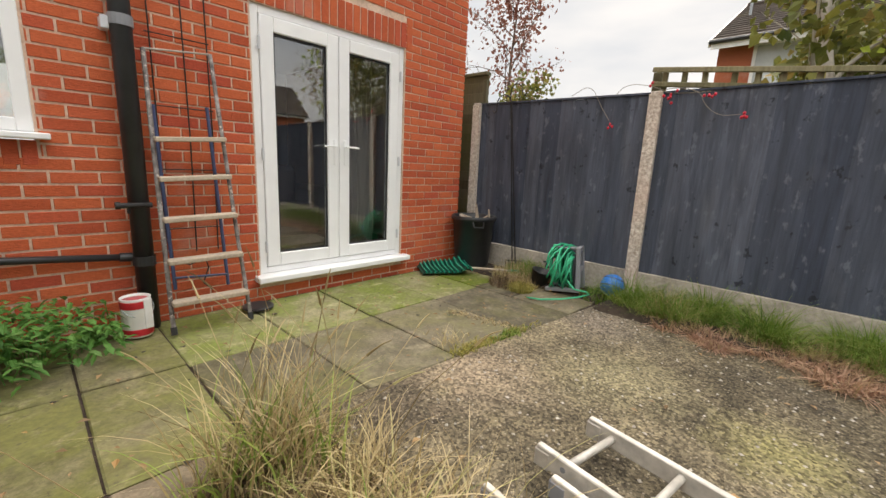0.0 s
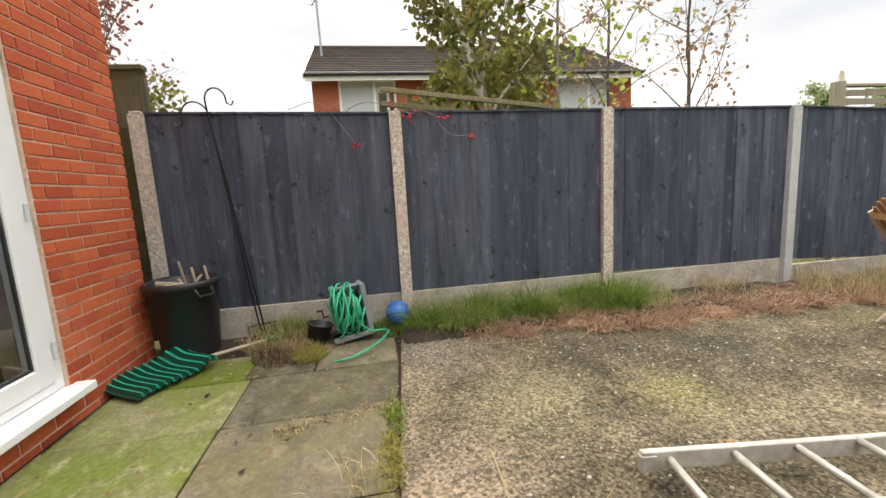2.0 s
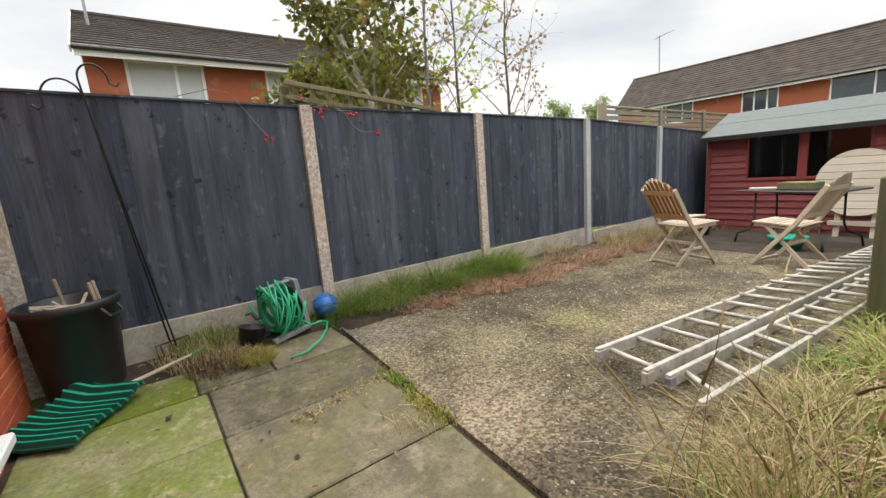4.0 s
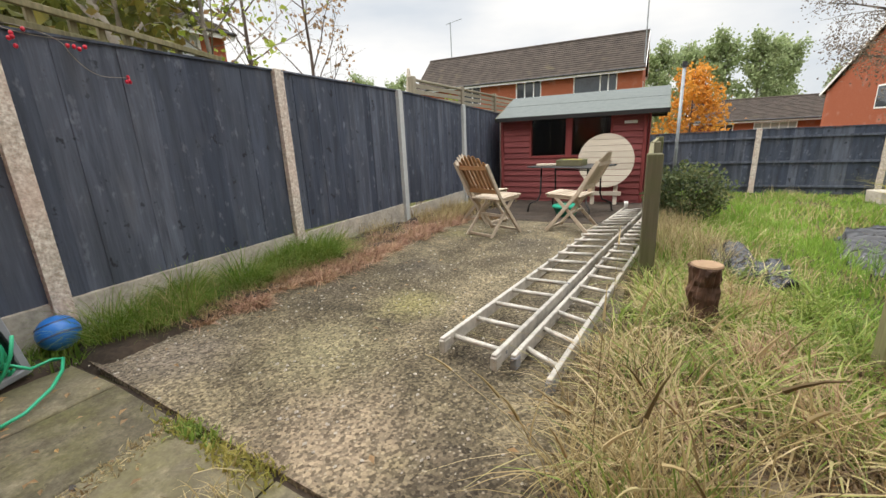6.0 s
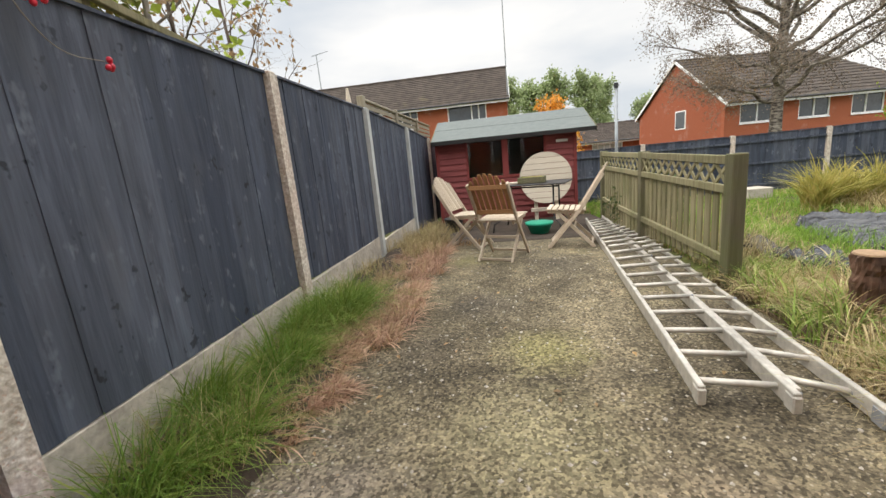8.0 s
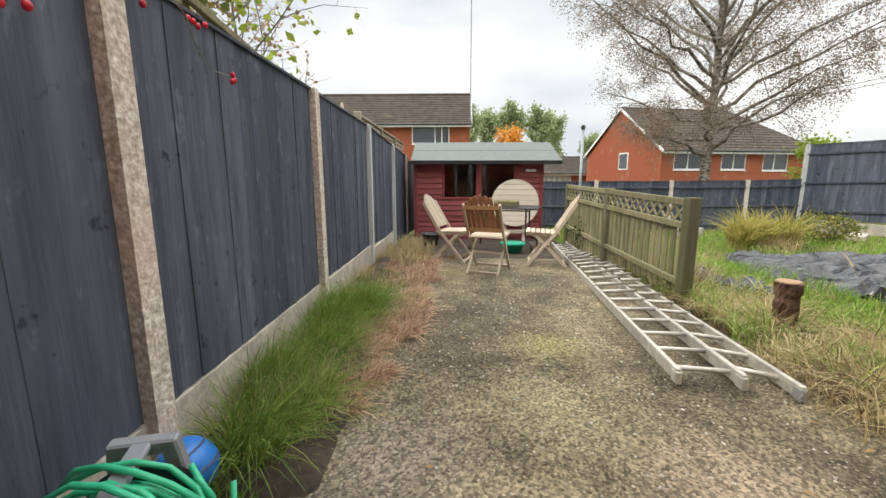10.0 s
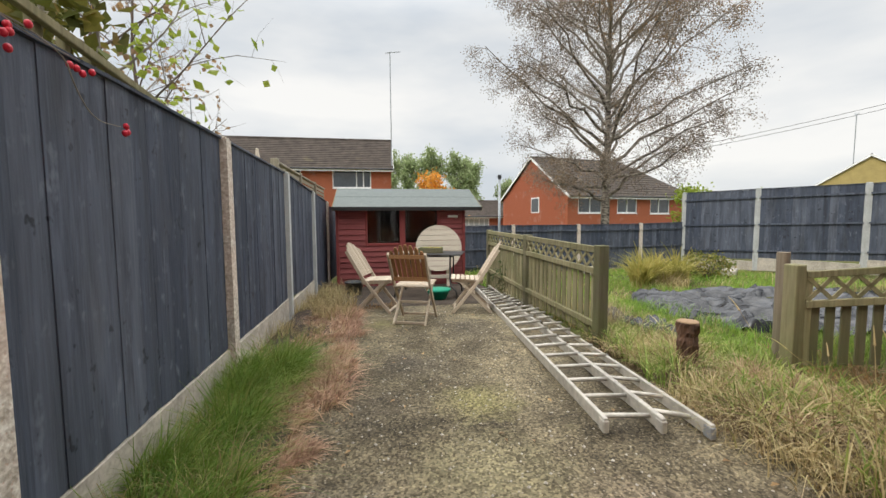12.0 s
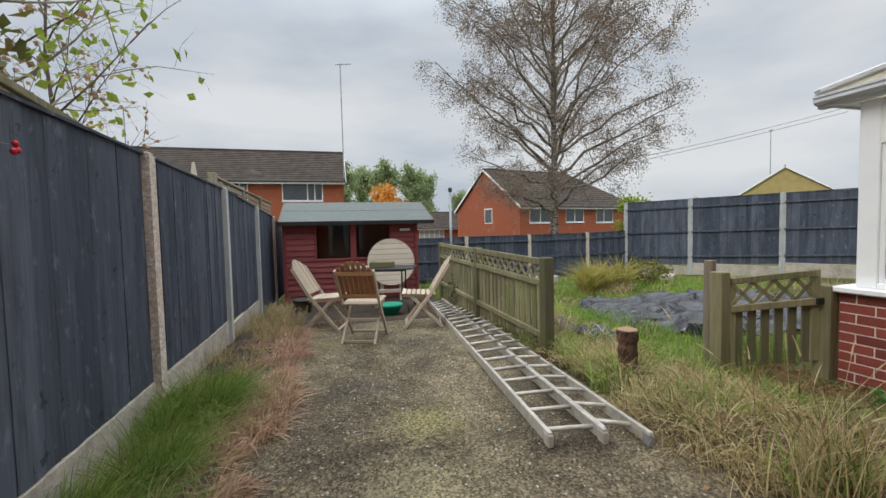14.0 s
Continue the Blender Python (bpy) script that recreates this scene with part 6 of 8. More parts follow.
def blades(name, n, place, height, width, mat, label, category, seed, lean=0.5, kind="stuff", segs=3):
    """Many bent blades in one mesh; place(rnd) gives a root point."""
    rnd = random.Random(seed)
    verts, faces = [], []
    for _ in range(n):
        p = place(rnd)
        if p is None:
            continue
        x, y, z = p[:3]
        k = p[3] if len(p) > 3 else 1.0
        hgt = rnd.uniform(*height) * k
        w = width * rnd.uniform(0.6, 1.3)
        a = p[4] if len(p) > 4 else rnd.uniform(0, 2 * math.pi)
        dx, dy = math.cos(a), math.sin(a)
        bend = rnd.uniform(0.1, 1.0) * lean
        ta = rnd.uniform(0, 2 * math.pi)
        sx, sy = math.cos(ta), math.sin(ta)
        i0 = len(verts)
        for s in range(segs + 1):
            u = s / segs
            out = bend * hgt * u * u
            up = hgt * (u - 0.35 * bend * u * u * u)
            ww = w * (1 - u) ** 0.7 if s < segs else 0
            cx, cy, cz = x + dx * out, y + dy * out, z + max(0.004, up)
            if s < segs:
                verts += [(cx - sx * ww, cy - sy * ww, cz), (cx + sx * ww, cy + sy * ww, cz)]
            else:
                verts.append((cx, cy, cz))
        for s in range(segs - 1):
            b0 = i0 + 2 * s
            faces.append((b0, b0 + 1, b0 + 3, b0 + 2))
        b0 = i0 + 2 * (segs - 1)
        faces.append((b0, b0 + 1, b0 + 2))
    return tagged(raw_part(name, verts, faces, mat), label, category, kind=kind)


def field(x0, x1, y0, y1, clump=0.0, scale=1.6, avoid=None):
    def place(r):
        x, y = r.uniform(x0, x1), r.uniform(y0, y1)
        k = 0.55 + 0.9 * max(0.0, 0.5 + smooth_noise(x, y, scale))
        if clump and smooth_noise(x + 7, y, scale) < clump - 0.5:
            return None
        if avoid and avoid(x, y):
            return None
        return (x, y, ground_z(x, y) - 0.03, k)
    return place


def tufts(n, x0, x1, y0, y1, r, seed, flop=None):
    """Roots gathered in fountains whose blades fall outwards, or all one way."""
    q = random.Random(seed)
    mids = [(q.uniform(x0, x1), q.uniform(y0, y1), q.uniform(0.6, 1.25), q.uniform(0, 6.28)) for _ in range(n)]

    def place(s):
        cx, cy, k, way = s.choice(mids)
        a, d = s.uniform(0, 6.283), r * k * math.sqrt(s.random())
        x, y = cx + d * math.cos(a), cy + d * math.sin(a)
        turn = s.gauss(way if flop is None else flop, 0.9) if s.random() < 0.6 else a
        return (x, y, ground_z(x, y) - 0.02, k, turn)
    return place


def spot(cx, cy, r, z=-0.02):
    def place(q):
        a, d = q.uniform(0, 6.283), r * math.sqrt(q.random())
        x, y = cx + d * math.cos(a), cy + d * math.sin(a)
        return (x, y, ground_z(x, y) + z, 1.0 - 0.4 * d / r)
    return place


def in_pond(x, y):
    return ((x + 2.15) / 1.95) ** 2 + ((y + 1.75) / 1.35) ** 2 < 1


# strip along the fence
blades("fence_grass", 6500, tufts(22, 3.98, 4.33, -0.3, 1.66, 0.12, 344, 3.0), (0.16, 0.40), 0.0038, GREEN_BLADE, "long green grass flopping along the fence", "grass", 21, 1.7, segs=4)
blades("fence_grass_dry", 6500, field(3.85, 4.36, -4.6, 1.5, 0.42, 1.8), (0.10, 0.30), 0.003, DRY_BLADE, "dry yellowed grass along the fence", "grass", 22, 1.0)
blades("dead_plants", 13000, tufts(64, 3.58, 4.02, -2.9, 1.25, 0.12, 343, 3.3), (0.05, 0.15), 0.0075, RUST_BLADE, "withered rusty plants lying along the soil bed", "dead plants", 23, 2.0, segs=4)
blades("far_bed_grass", 2200, field(3.6, 4.36, -5.6, -1.9, 0.35, 1.8), (0.12, 0.34), 0.004, DRY_BLADE, "dry grass in the far soil bed", "grass", 24, 0.9)
blades("corner_grass", 600, spot(4.18, 2.78, 0.30), (0.12, 0.30), 0.004, DRY_BLADE, "tuft of dry brown grass in the corner", "grass", 25, 0.9)
blades("corner_grass_green", 800, spot(4.24, 2.70, 0.25), (0.14, 0.32), 0.004, GREEN_BLADE, "green blades among the dry corner grass", "grass", 26, 0.8)
blades("corner_grass_tuft", 700, spot(3.95, 2.58, 0.16), (0.07, 0.18), 0.004, DRY_BLADE, "low tuft of dry grass beside the hose reel", "grass", 27, 1.1)
blades("corner_rust", 900, spot(3.90, 2.66, 0.26), (0.05, 0.15), 0.0045, THATCH, "russet dead grass round the hose reel", "dead plants", 29, 1.8, segs=4)
blades("corner_mound", 1100, spot(3.76, 2.48, 0.11), (0.07, 0.16), 0.003, SEDGE, "low mound of olive grass on the slab corner", "grass", 57, 1.6, segs=4)
blades("corner_rust_back", 1300, spot(4.22, 2.62, 0.30), (0.08, 0.24), 0.0035, RUST_BLADE, "brown dead grass against the gravel board", "dead plants", 58, 1.5, segs=4)
blades("crack_moss", 420, lambda r: (lambda k: (2.92 - 0.10 * k + r.gauss(0, 0.03), 1.90 + 0.62 * k + r.gauss(0, 0.012), -0.016))(r.random()), (0.010, 0.035), 0.005, DRY_BLADE, "dry crumbs and moss in the slab joint", "litter", 59, 1.8)
blades("joint_tuft", 240, lambda r: (r.gauss(2.78, 0.09), r.gauss(1.915, 0.028), -0.012), (0.015, 0.055), 0.006, VERGE_BLADE, "bright green weeds in the concrete joint", "weeds", 60, 1.3)
blades("joint_tuft_low", 300, lambda r: (r.gauss(2.44, 0.10), r.gauss(1.955, 0.03), -0.012), (0.012, 0.05), 0.006, SEDGE, "green weeds spreading over the slab corner", "weeds", 61, 1.4)
blades("joint_straw", 60, lambda r: (r.gauss(2.36, 0.07), r.gauss(2.10, 0.08), -0.012), (0.05, 0.14), 0.003, DRY_BLADE, "dry straw lying on the broken slab corner", "litter", 62, 2.2)
blades("hose_weeds", 500, spot(4.18, 1.86, 0.22), (0.06, 0.18), 0.005, GREEN_BLADE, "green weeds by the fence post", "weeds", 28, 0.9)


# tall clump between slabs and concrete
def clump_place(r):
    x, y = r.gauss(1.02, 0.12), r.gauss(1.72, 0.085)
    if abs(x - 1.04) > 0.32 or abs(y - 1.72) > 0.2:
        return None
    return (x, y, -0.02, 1.15 - 1.1 * abs(x - 1.02))


blades("tall_dry_grass", 270, clump_place, (0.26, 0.58), 0.0042, DRY_BLADE, "tall clump of dry straw-coloured grass", "grass", 31, 1.0, segs=5)
blades("tall_green_grass", 120, clump_place, (0.22, 0.50), 0.0055, VERGE_BLADE, "green blades among the tall dry clump", "grass", 32, 0.9, segs=5)
blades("clump_thatch", 420, clump_place, (0.06, 0.20), 0.005, THATCH, "brown dead leaves at the foot of the clump", "grass", 65, 2.0, segs=4)
blades("straw_heap", 520, tufts(16, 0.95, 1.45, 1.05, 1.55, 0.16, 345), (0.08, 0.30), 0.0044, DRY_BLADE, "flopped heap of pale straw on the concrete corner", "grass", 66, 2.2, segs=5)


def seed_stems():
    rnd = random.Random(33)
    bm = bmesh.new()
    for _ in range(34):
        x, y = rnd.gauss(1.28, 0.26), rnd.gauss(1.72, 0.17)
        h, a, b = rnd.uniform(0.42, 0.72), rnd.uniform(0, 6.28), rnd.uniform(0.1, 0.42)
        if y < 1.1 or x > 1.42:
            continue
        pts = [(x + math.cos(a) * b * u * u, y + math.sin(a) * b * u * u, h * u - 0.02) for u in (0, 0.35, 0.7, 1.0)]
        tube(bm, pts, 0.0018, 4, 0.0011)
        e = Vector(pts[-1])
        d = (e - Vector(pts[-2])).normalized()
        tube(bm, [e, e + d * 0.03, e + d * 0.07 + Vector((0, 0, -0.006)), e + d * 0.11 + Vector((0, 0, -0.02))], 0.0048, 4, 0.001)
    tagged(part("seed_stems", bm, DRY_BLADE), "thin straw stems with drooping seed heads", "grass", kind="stuff")


seed_stems()
blades("dry_verge", 2900, tufts(60, 0.42, 1.16, -0.75, 1.22, 0.13, 340), (0.10, 0.29), 0.0062, DRY_BLADE, "flopped dry grass along the concrete edge", "grass", 34, 2.0, segs=5)
blades("dry_verge_green", 4300, tufts(70, 0.10, 1.18, -0.9, 1.12, 0.12, 341), (0.09, 0.27), 0.0066, VERGE_BLADE, "green grass among the dry verge", "grass", 35, 1.7, segs=5)
blades("verge_thatch", 6000, field(0.20, 1.26, -0.75, 1.55, 0.12, 2.3), (0.05, 0.17), 0.0045, THATCH, "brown thatch under the verge grass", "grass", 45, 2.0)
blades("verge_russet", 1500, tufts(10, 0.5, 1.15, -0.4, 1.2, 0.10, 342), (0.12, 0.28), 0.004, RUST_BLADE, "russet dead stalks among the verge grass", "grass", 44, 1.4, segs=4)
blades("ladder_end_rust", 800, spot(1.10, 1.02, 0.24), (0.12, 0.30), 0.006, THATCH, "dark russet tuft flopped beside the ladder's end", "grass", 67, 2.0, segs=5)
blades("ladder_end_tuft", 800, spot(1.12, 0.78, 0.30), (0.14, 0.36), 0.0052, DRY_BLADE, "straw-coloured tuft over the ladder's end", "grass", 36, 1.3, segs=4)
blades("patio_grass", 1100, field(-0.4, 1.0, 1.15, 1.75, 0.5, 2.4), (0.05, 0.2), 0.004, GREEN_BLADE, "green grass growing over the patio's edge", "grass", 37, 1.0)
blades("picket_grass_dry", 3000, field(0.55, 1.12, -4.6, -0.6, 0.3, 1.8), (0.12, 0.34), 0.004, DRY_BLADE, "dry grass at the foot of the picket fence", "grass", 38, 1.0)
blades("lawn_near", 15000, field(-0.55, 1.1, -5.5, 0.2, 0.1, 1.3), (0.06, 0.17), 0.0045, LUSH_BLADE, "fresh green rough lawn grass", "grass", 39, 0.9)
blades("lawn_far", 16000, field(-6.6, 1.0, -8.9, -3.0, 0.1, 1.1, in_pond), (0.07, 0.18), 0.007, LUSH_BLADE, "fresh green lawn before the far fence", "grass", 40, 0.9)
blades("lawn_near_dry", 1100, tufts(34, -0.5, 1.05, -4.2, -0.2, 0.14, 346), (0.08, 0.22), 0.005, DRY_BLADE, "straw patches in the rough lawn", "grass", 70, 1.6, segs=4)
blades("lawn_dry", 6500, field(-6.6, 1.0, -8.9, -0.8, 0.48, 1.1, in_pond), (0.10, 0.28), 0.006, DRY_BLADE, "patches of dry grass in the lawn", "grass", 41, 1.0)
blades("gate_grass", 2200, field(-1.5, 0.1, -0.9, 0.5, 0.2, 2.0), (0.10, 0.26), 0.004, GREEN_BLADE, "long grass at the gate", "grass", 42, 0.9)
for i, (cx, cy, r, n) in enumerate(((-2.15, -4.35, 0.5, 460), (-2.85, -4.5, 0.45, 300), (-1.75, -4.1, 0.35, 200))):
    blades("sedge_tuft", n, spot(cx, cy, r * 0.5), (0.7, 1.15), 0.017, SEDGE, "arching yellow-green sedge clump beside the pond", "sedge", 50 + i, 1.25, segs=5, kind="stuff")
blades("sedge_dry", 320, spot(-2.3, -4.2, 0.45), (0.3, 0.6), 0.009, DRY_BLADE, "dry brown leaves round the sedge", "sedge", 54, 1.4, segs=4)
blades("joint_weeds", 240, lambda r: (lambda x: (x, 1.88 + (3.95 - x) * 0.03 + r.uniform(-0.035, 0.05), -0.012))(r.choice((r.gauss(2.65, 0.12), r.gauss(2.92, 0.07), r.gauss(2.35, 0.05), r.gauss(2.75, 0.2)))), (0.012, 0.045), 0.006, SEDGE, "small yellow-green weeds in the joint before the concrete", "weeds", 55, 1.0)
blades("dead_stalks", 260, lambda r: (r.uniform(3.0, 4.1), r.uniform(-3.1, -2.75), -0.08), (0.04, 0.12), 0.006, LEAF_BROWN, "withered stalks at the concrete's far edge", "dead plants", 56, 1.6)


def leaf_cloud(n, sample, size, seed, droop=0.0):
    """Leaf blades, each a folded diamond, as vertex and face lists."""
    rnd = random.Random(seed)
    verts, faces = [], []
    for _ in range(n):
        c = sample(rnd)
        if c is None:
            continue
        d = Vector((rnd.gauss(0, 1), rnd.gauss(0, 1), rnd.gauss(-droop, 1))).normalized()
        s = d.orthogonal().normalized()
        s = (Matrix.Rotation(rnd.uniform(0, 6.28), 3, d) @ s)
        u = d.cross(s)
        ln, w = size * rnd.uniform(0.6, 1.3), size * rnd.uniform(0.28, 0.45)
        c = Vector(c)
        i = len(verts)
        verts += [c, c + d * ln * 0.5 + s * w + u * w * 0.3, c + d * ln, c + d * ln * 0.5 - s * w + u * w * 0.3]
        faces += [(i, i + 1, i + 2), (i, i + 2, i + 3)]
    return verts, faces


def weeds():
    b = base("weed_patch", pose(0.42, 3.30, 0.0), "patch of broad-leaved green weeds against the wall", "weeds")
    rnd = random.Random(71)
    verts, faces = [], []
    for _ in range(760):
        x, y = rnd.gauss(-0.05, 0.24), rnd.gauss(0.02, 0.16)
        y = min(y, 0.28)
        x = min(x, 0.38)
        z = max(0.02, rnd.uniform(0.03, 0.30) * (1 - (abs(x) / 0.7) ** 2))
        a, t = rnd.uniform(0, 6.28), rnd.uniform(-0.5, 0.6)
        d = Vector((math.cos(a) * math.cos(t), math.sin(a) * math.cos(t), math.sin(t)))
        s = Vector((-math.sin(a), math.cos(a), 0))
        u = s.cross(d) * -1
        ln, w = rnd.uniform(0.04, 0.09), rnd.uniform(0.009, 0.02)
        c = Vector((x, y, z))
        i = len(verts)
        for k, ww in ((0, 0.15), (0.3, 1.0), (0.5, 0.65), (0.7, 0.95), (1.0, 0.0)):
            p = c + d * ln * k - Vector((0, 0, 0.35 * ln * k * k))
            if ww:
                verts += [p - s * w * ww + Vector((0, 0, w * 0.35)), p, p + s * w * ww + Vector((0, 0, w * 0.35))]
            else:
                verts.append(p)
        for k in range(3):
            q = i + 3 * k
            faces += [(q, q + 1, q + 4, q + 3), (q + 1, q + 2, q + 5, q + 4)]
        q = i + 9
        faces += [(q, q + 1, q + 3), (q + 1, q + 2, q + 3)]
    raw_part("leaves", verts, faces, WEED, b)
    bm = bmesh.new()
    for _ in range(40):
        x, y = rnd.gauss(-0.05, 0.2), min(0.27, rnd.gauss(0.02, 0.13))
        tube(bm, [(x, y, 0), (x + rnd.uniform(-0.06, 0.06), y + rnd.uniform(-0.06, 0.06), rnd.uniform(0.08, 0.22))], 0.004, 4)
    part("stems", bm, WEED, b)


weeds()


def small_weed(x, y, r, seed, n=70):
    v, f = leaf_cloud(n, lambda q: (x + q.gauss(0, r * 0.5), y + q.gauss(0, r * 0.5), ground_z(x, y) + abs(q.gauss(0, r * 0.35))), 0.05, seed)
    tagged(raw_part("low_weed", v, f, WEED), "low green weed growing at the foot of the wall", "weed", kind="stuff")


for k, (x, y, r) in enumerate(((-0.42, 2.15, 0.10), (-0.40, 2.45, 0.14), (-0.36, 1.55, 0.12), (-0.45, 1.15, 0.12), (-0.38, 2.62, 0.10), (0.72, 3.50, 0.08))):
    small_weed(x, y, r, 80 + k)


blades("verge_litter", 2600, field(-0.6, 0.6, -0.2, 1.25, 0.15, 2.2), (0.03, 0.14), 0.006, LEAF_BROWN, "brown leaf litter and straw beside the patio", "litter", 43, 1.7)


blades("wall_foot_moss", 900, lambda r: (-0.6 + abs(r.gauss(0, 0.16)), r.uniform(0.75, 2.9), -0.012), (0.008, 0.035), 0.007, SEDGE, "moss and seedlings along the foot of the dwarf wall", "moss", 68, 1.6)
blades("wall_foot_litter", 1100, lambda r: (-0.58 + abs(r.gauss(0, 0.20)), r.uniform(0.75, 3.2), -0.012), (0.015, 0.06), 0.007, THATCH, "brown leaf debris along the foot of the dwarf wall", "litter", 69, 2.0)


def litter():
    rnd = random.Random(91)
    verts, faces = [], []
    for _ in range(420):
        if rnd.random() < 0.45:
            x, y = rnd.uniform(-0.4, 3.6), rnd.uniform(1.95, 3.55)
        elif rnd.random() < 0.7:
            x, y = rnd.uniform(3.45, 4.3), rnd.uniform(-3.6, 3.4)
        else:
            x, y = rnd.uniform(1.3, 3.8), rnd.uniform(-3.0, 1.8)
        z = ground_z(x, y) + 0.012
        a, s = rnd.uniform(0, 6.28), rnd.uniform(0.008, 0.026)
        c, sn = math.cos(a) * s, math.sin(a) * s
        i = len(verts)
        verts += [(x - c, y - sn, z), (x + sn * 0.5, y - c * 0.5, z + s * 0.4), (x + c, y + sn, z + s * 0.15), (x - sn * 0.5, y + c * 0.5, z + s * 0.35)]
        faces += [(i, i + 1, i + 2), (i, i + 2, i + 3)]
    tagged(raw_part("fallen_leaves", verts, faces, LEAF_BROWN), "small brown fallen leaves on the paving", "leaves", kind="stuff")


litter()


def wet_leaves():
    rnd = random.Random(92)
    verts, faces = [], []
    for _ in range(38):
        x, y = rnd.uniform(-0.3, 3.4), rnd.uniform(2.0, 3.5)
        a, s = rnd.uniform(0, 6.28), rnd.uniform(0.006, 0.026)
        i = len(verts)
        n = 7
        verts.append((x, y, 0.004))
        for j in range(n):
            r = s * rnd.uniform(0.25, 1.3)
            verts.append((x + r * math.cos(a + 6.283 * j / n), y + 0.8 * r * math.sin(a + 6.283 * j / n), rnd.uniform(-0.004, 0.006)))
        faces += [(i, i + 1 + j, i + 1 + (j + 1) % n) for j in range(n)]
    tagged(raw_part("wet_leaves", verts, faces, WET_LEAF), "dark wet fallen leaves stuck to the paving", "leaves", kind="stuff")


wet_leaves()


def pebbles():
    rnd = random.Random(95)
    verts, faces = [], []
    for _ in range(900):
        x, y = rnd.uniform(1.35, 3.85), rnd.uniform(-2.6, 1.85)
        if rnd.random() < 0.3:
            x = rnd.uniform(3.5, 4.0)
        s = rnd.uniform(0.004, 0.013)
        z = ground_z(x, y) + 0.003
        i = len(verts)
        k = [rnd.uniform(0.6, 1.2) * s for _ in range(6)]
        verts += [(x - k[0], y, z), (x, y - k[1], z), (x + k[2], y, z), (x, y + k[3], z), (x, y, z + k[4] * 0.8), (x, y, z - 0.004)]
        faces += [(i, i + 1, i + 4), (i + 1, i + 2, i + 4), (i + 2, i + 3, i + 4), (i + 3, i, i + 4)]
    tagged(raw_part("loose_gravel", verts, faces, GRAVELB), "loose pale gravel scattered on the concrete", "gravel", kind="stuff")


pebbles()

# ---- trees and shrubs ----


def limb(rnd, p, d, ln, r, segs, wander, lift):
    pts = [Vector(p)]
    d = Vector(d).normalized()
    for _ in range(segs):
        d = (d + Vector((rnd.gauss(0, wander), rnd.gauss(0, wander), rnd.gauss(lift, wander)))).normalized()
        pts.append(pts[-1] + d * ln / segs)
    return pts


def tree(name, x, y, z0, height, spread, r0, bark, leaf, n_leaf, leaf_size, label, seed, limbs=14, start=0.3, twigs=5, upness=0.8, category="tree", lean=(0, 0), leaf_spread=0.25, sub=5):
    rnd = random.Random(seed)
    b = base(name, pose(x, y, z0), label, category)
    trunk_pts = [Vector((lean[0] * k * k + rnd.gauss(0, 0.012) * height * (k > 0) * 0.5, lean[1] * k * k + rnd.gauss(0, 0.006) * height * (k > 0), height * k)) for k in (0, 0.12, 0.25, 0.4, 0.55, 0.7, 0.85, 1.0)]
    tb = bmesh.new()
    tube(tb, trunk_pts, r0, 10, r0 * 0.12)
    bb = bmesh.new()
    ends = []
    for i in range(limbs):
        k = start + (0.95 - start) * i / limbs
        j = min(6, int(k * 7))
        p = trunk_pts[j].lerp(trunk_pts[j + 1], k * 7 - j)
        a = i * 2.4 + rnd.uniform(-0.4, 0.4)
        ln = spread * (1.0 - 0.55 * max(0.0, (k - start) / (1 - start))) * rnd.uniform(0.75, 1.15)
        d = Vector((math.cos(a), math.sin(a), upness * rnd.uniform(0.6, 1.4)))
        pts = limb(rnd, p, d, ln, 0, 6, 0.10, 0.05)
        tube(bb, pts, r0 * 0.36 * (1 - 0.6 * k), 6, r0 * 0.05)
        for s in range(sub):
            kk = 0.25 + 0.75 * (s + rnd.random()) / sub
            jj = min(5, int(kk * 6))
            q = pts[jj].lerp(pts[jj + 1], kk * 6 - jj)
            dd = (pts[jj + 1] - pts[jj]).normalized() + Vector((rnd.gauss(0, 0.7), rnd.gauss(0, 0.7), rnd.gauss(0.1, 0.5)))
            l2 = ln * 0.36 * rnd.uniform(0.6, 1.2)
            sp = limb(rnd, q, dd, l2, 0, 4, 0.16, 0.02)
            tube(bb, sp, r0 * 0.09, 4, r0 * 0.02, cap=False)
            for _ in range(twigs):
                kk2 = rnd.random()
                jj2 = min(3, int(kk2 * 4))
                q2 = sp[jj2].lerp(sp[jj2 + 1], kk2 * 4 - jj2)
                tp = limb(rnd, q2, Vector((rnd.gauss(0, 1), rnd.gauss(0, 1), rnd.gauss(0.1, 0.7))), l2 * 0.5, 0, 2, 0.2, -0.05)
                tube(bb, tp, r0 * 0.028, 3, r0 * 0.012, cap=False)
                ends += [tp[1], tp[2], tp[0].lerp(tp[1], 0.5)]
    part("trunk", tb, bark, b, smooth=True)
    part("branch_work", bb, bark, b)
    v, f = leaf_cloud(n_leaf, lambda q: q.choice(ends) + Vector((q.gauss(0, leaf_spread), q.gauss(0, leaf_spread), q.gauss(-0.02, leaf_spread))), leaf_size, seed + 1, 0.5)
    raw_part("crown", v, f, leaf, b)
    return b


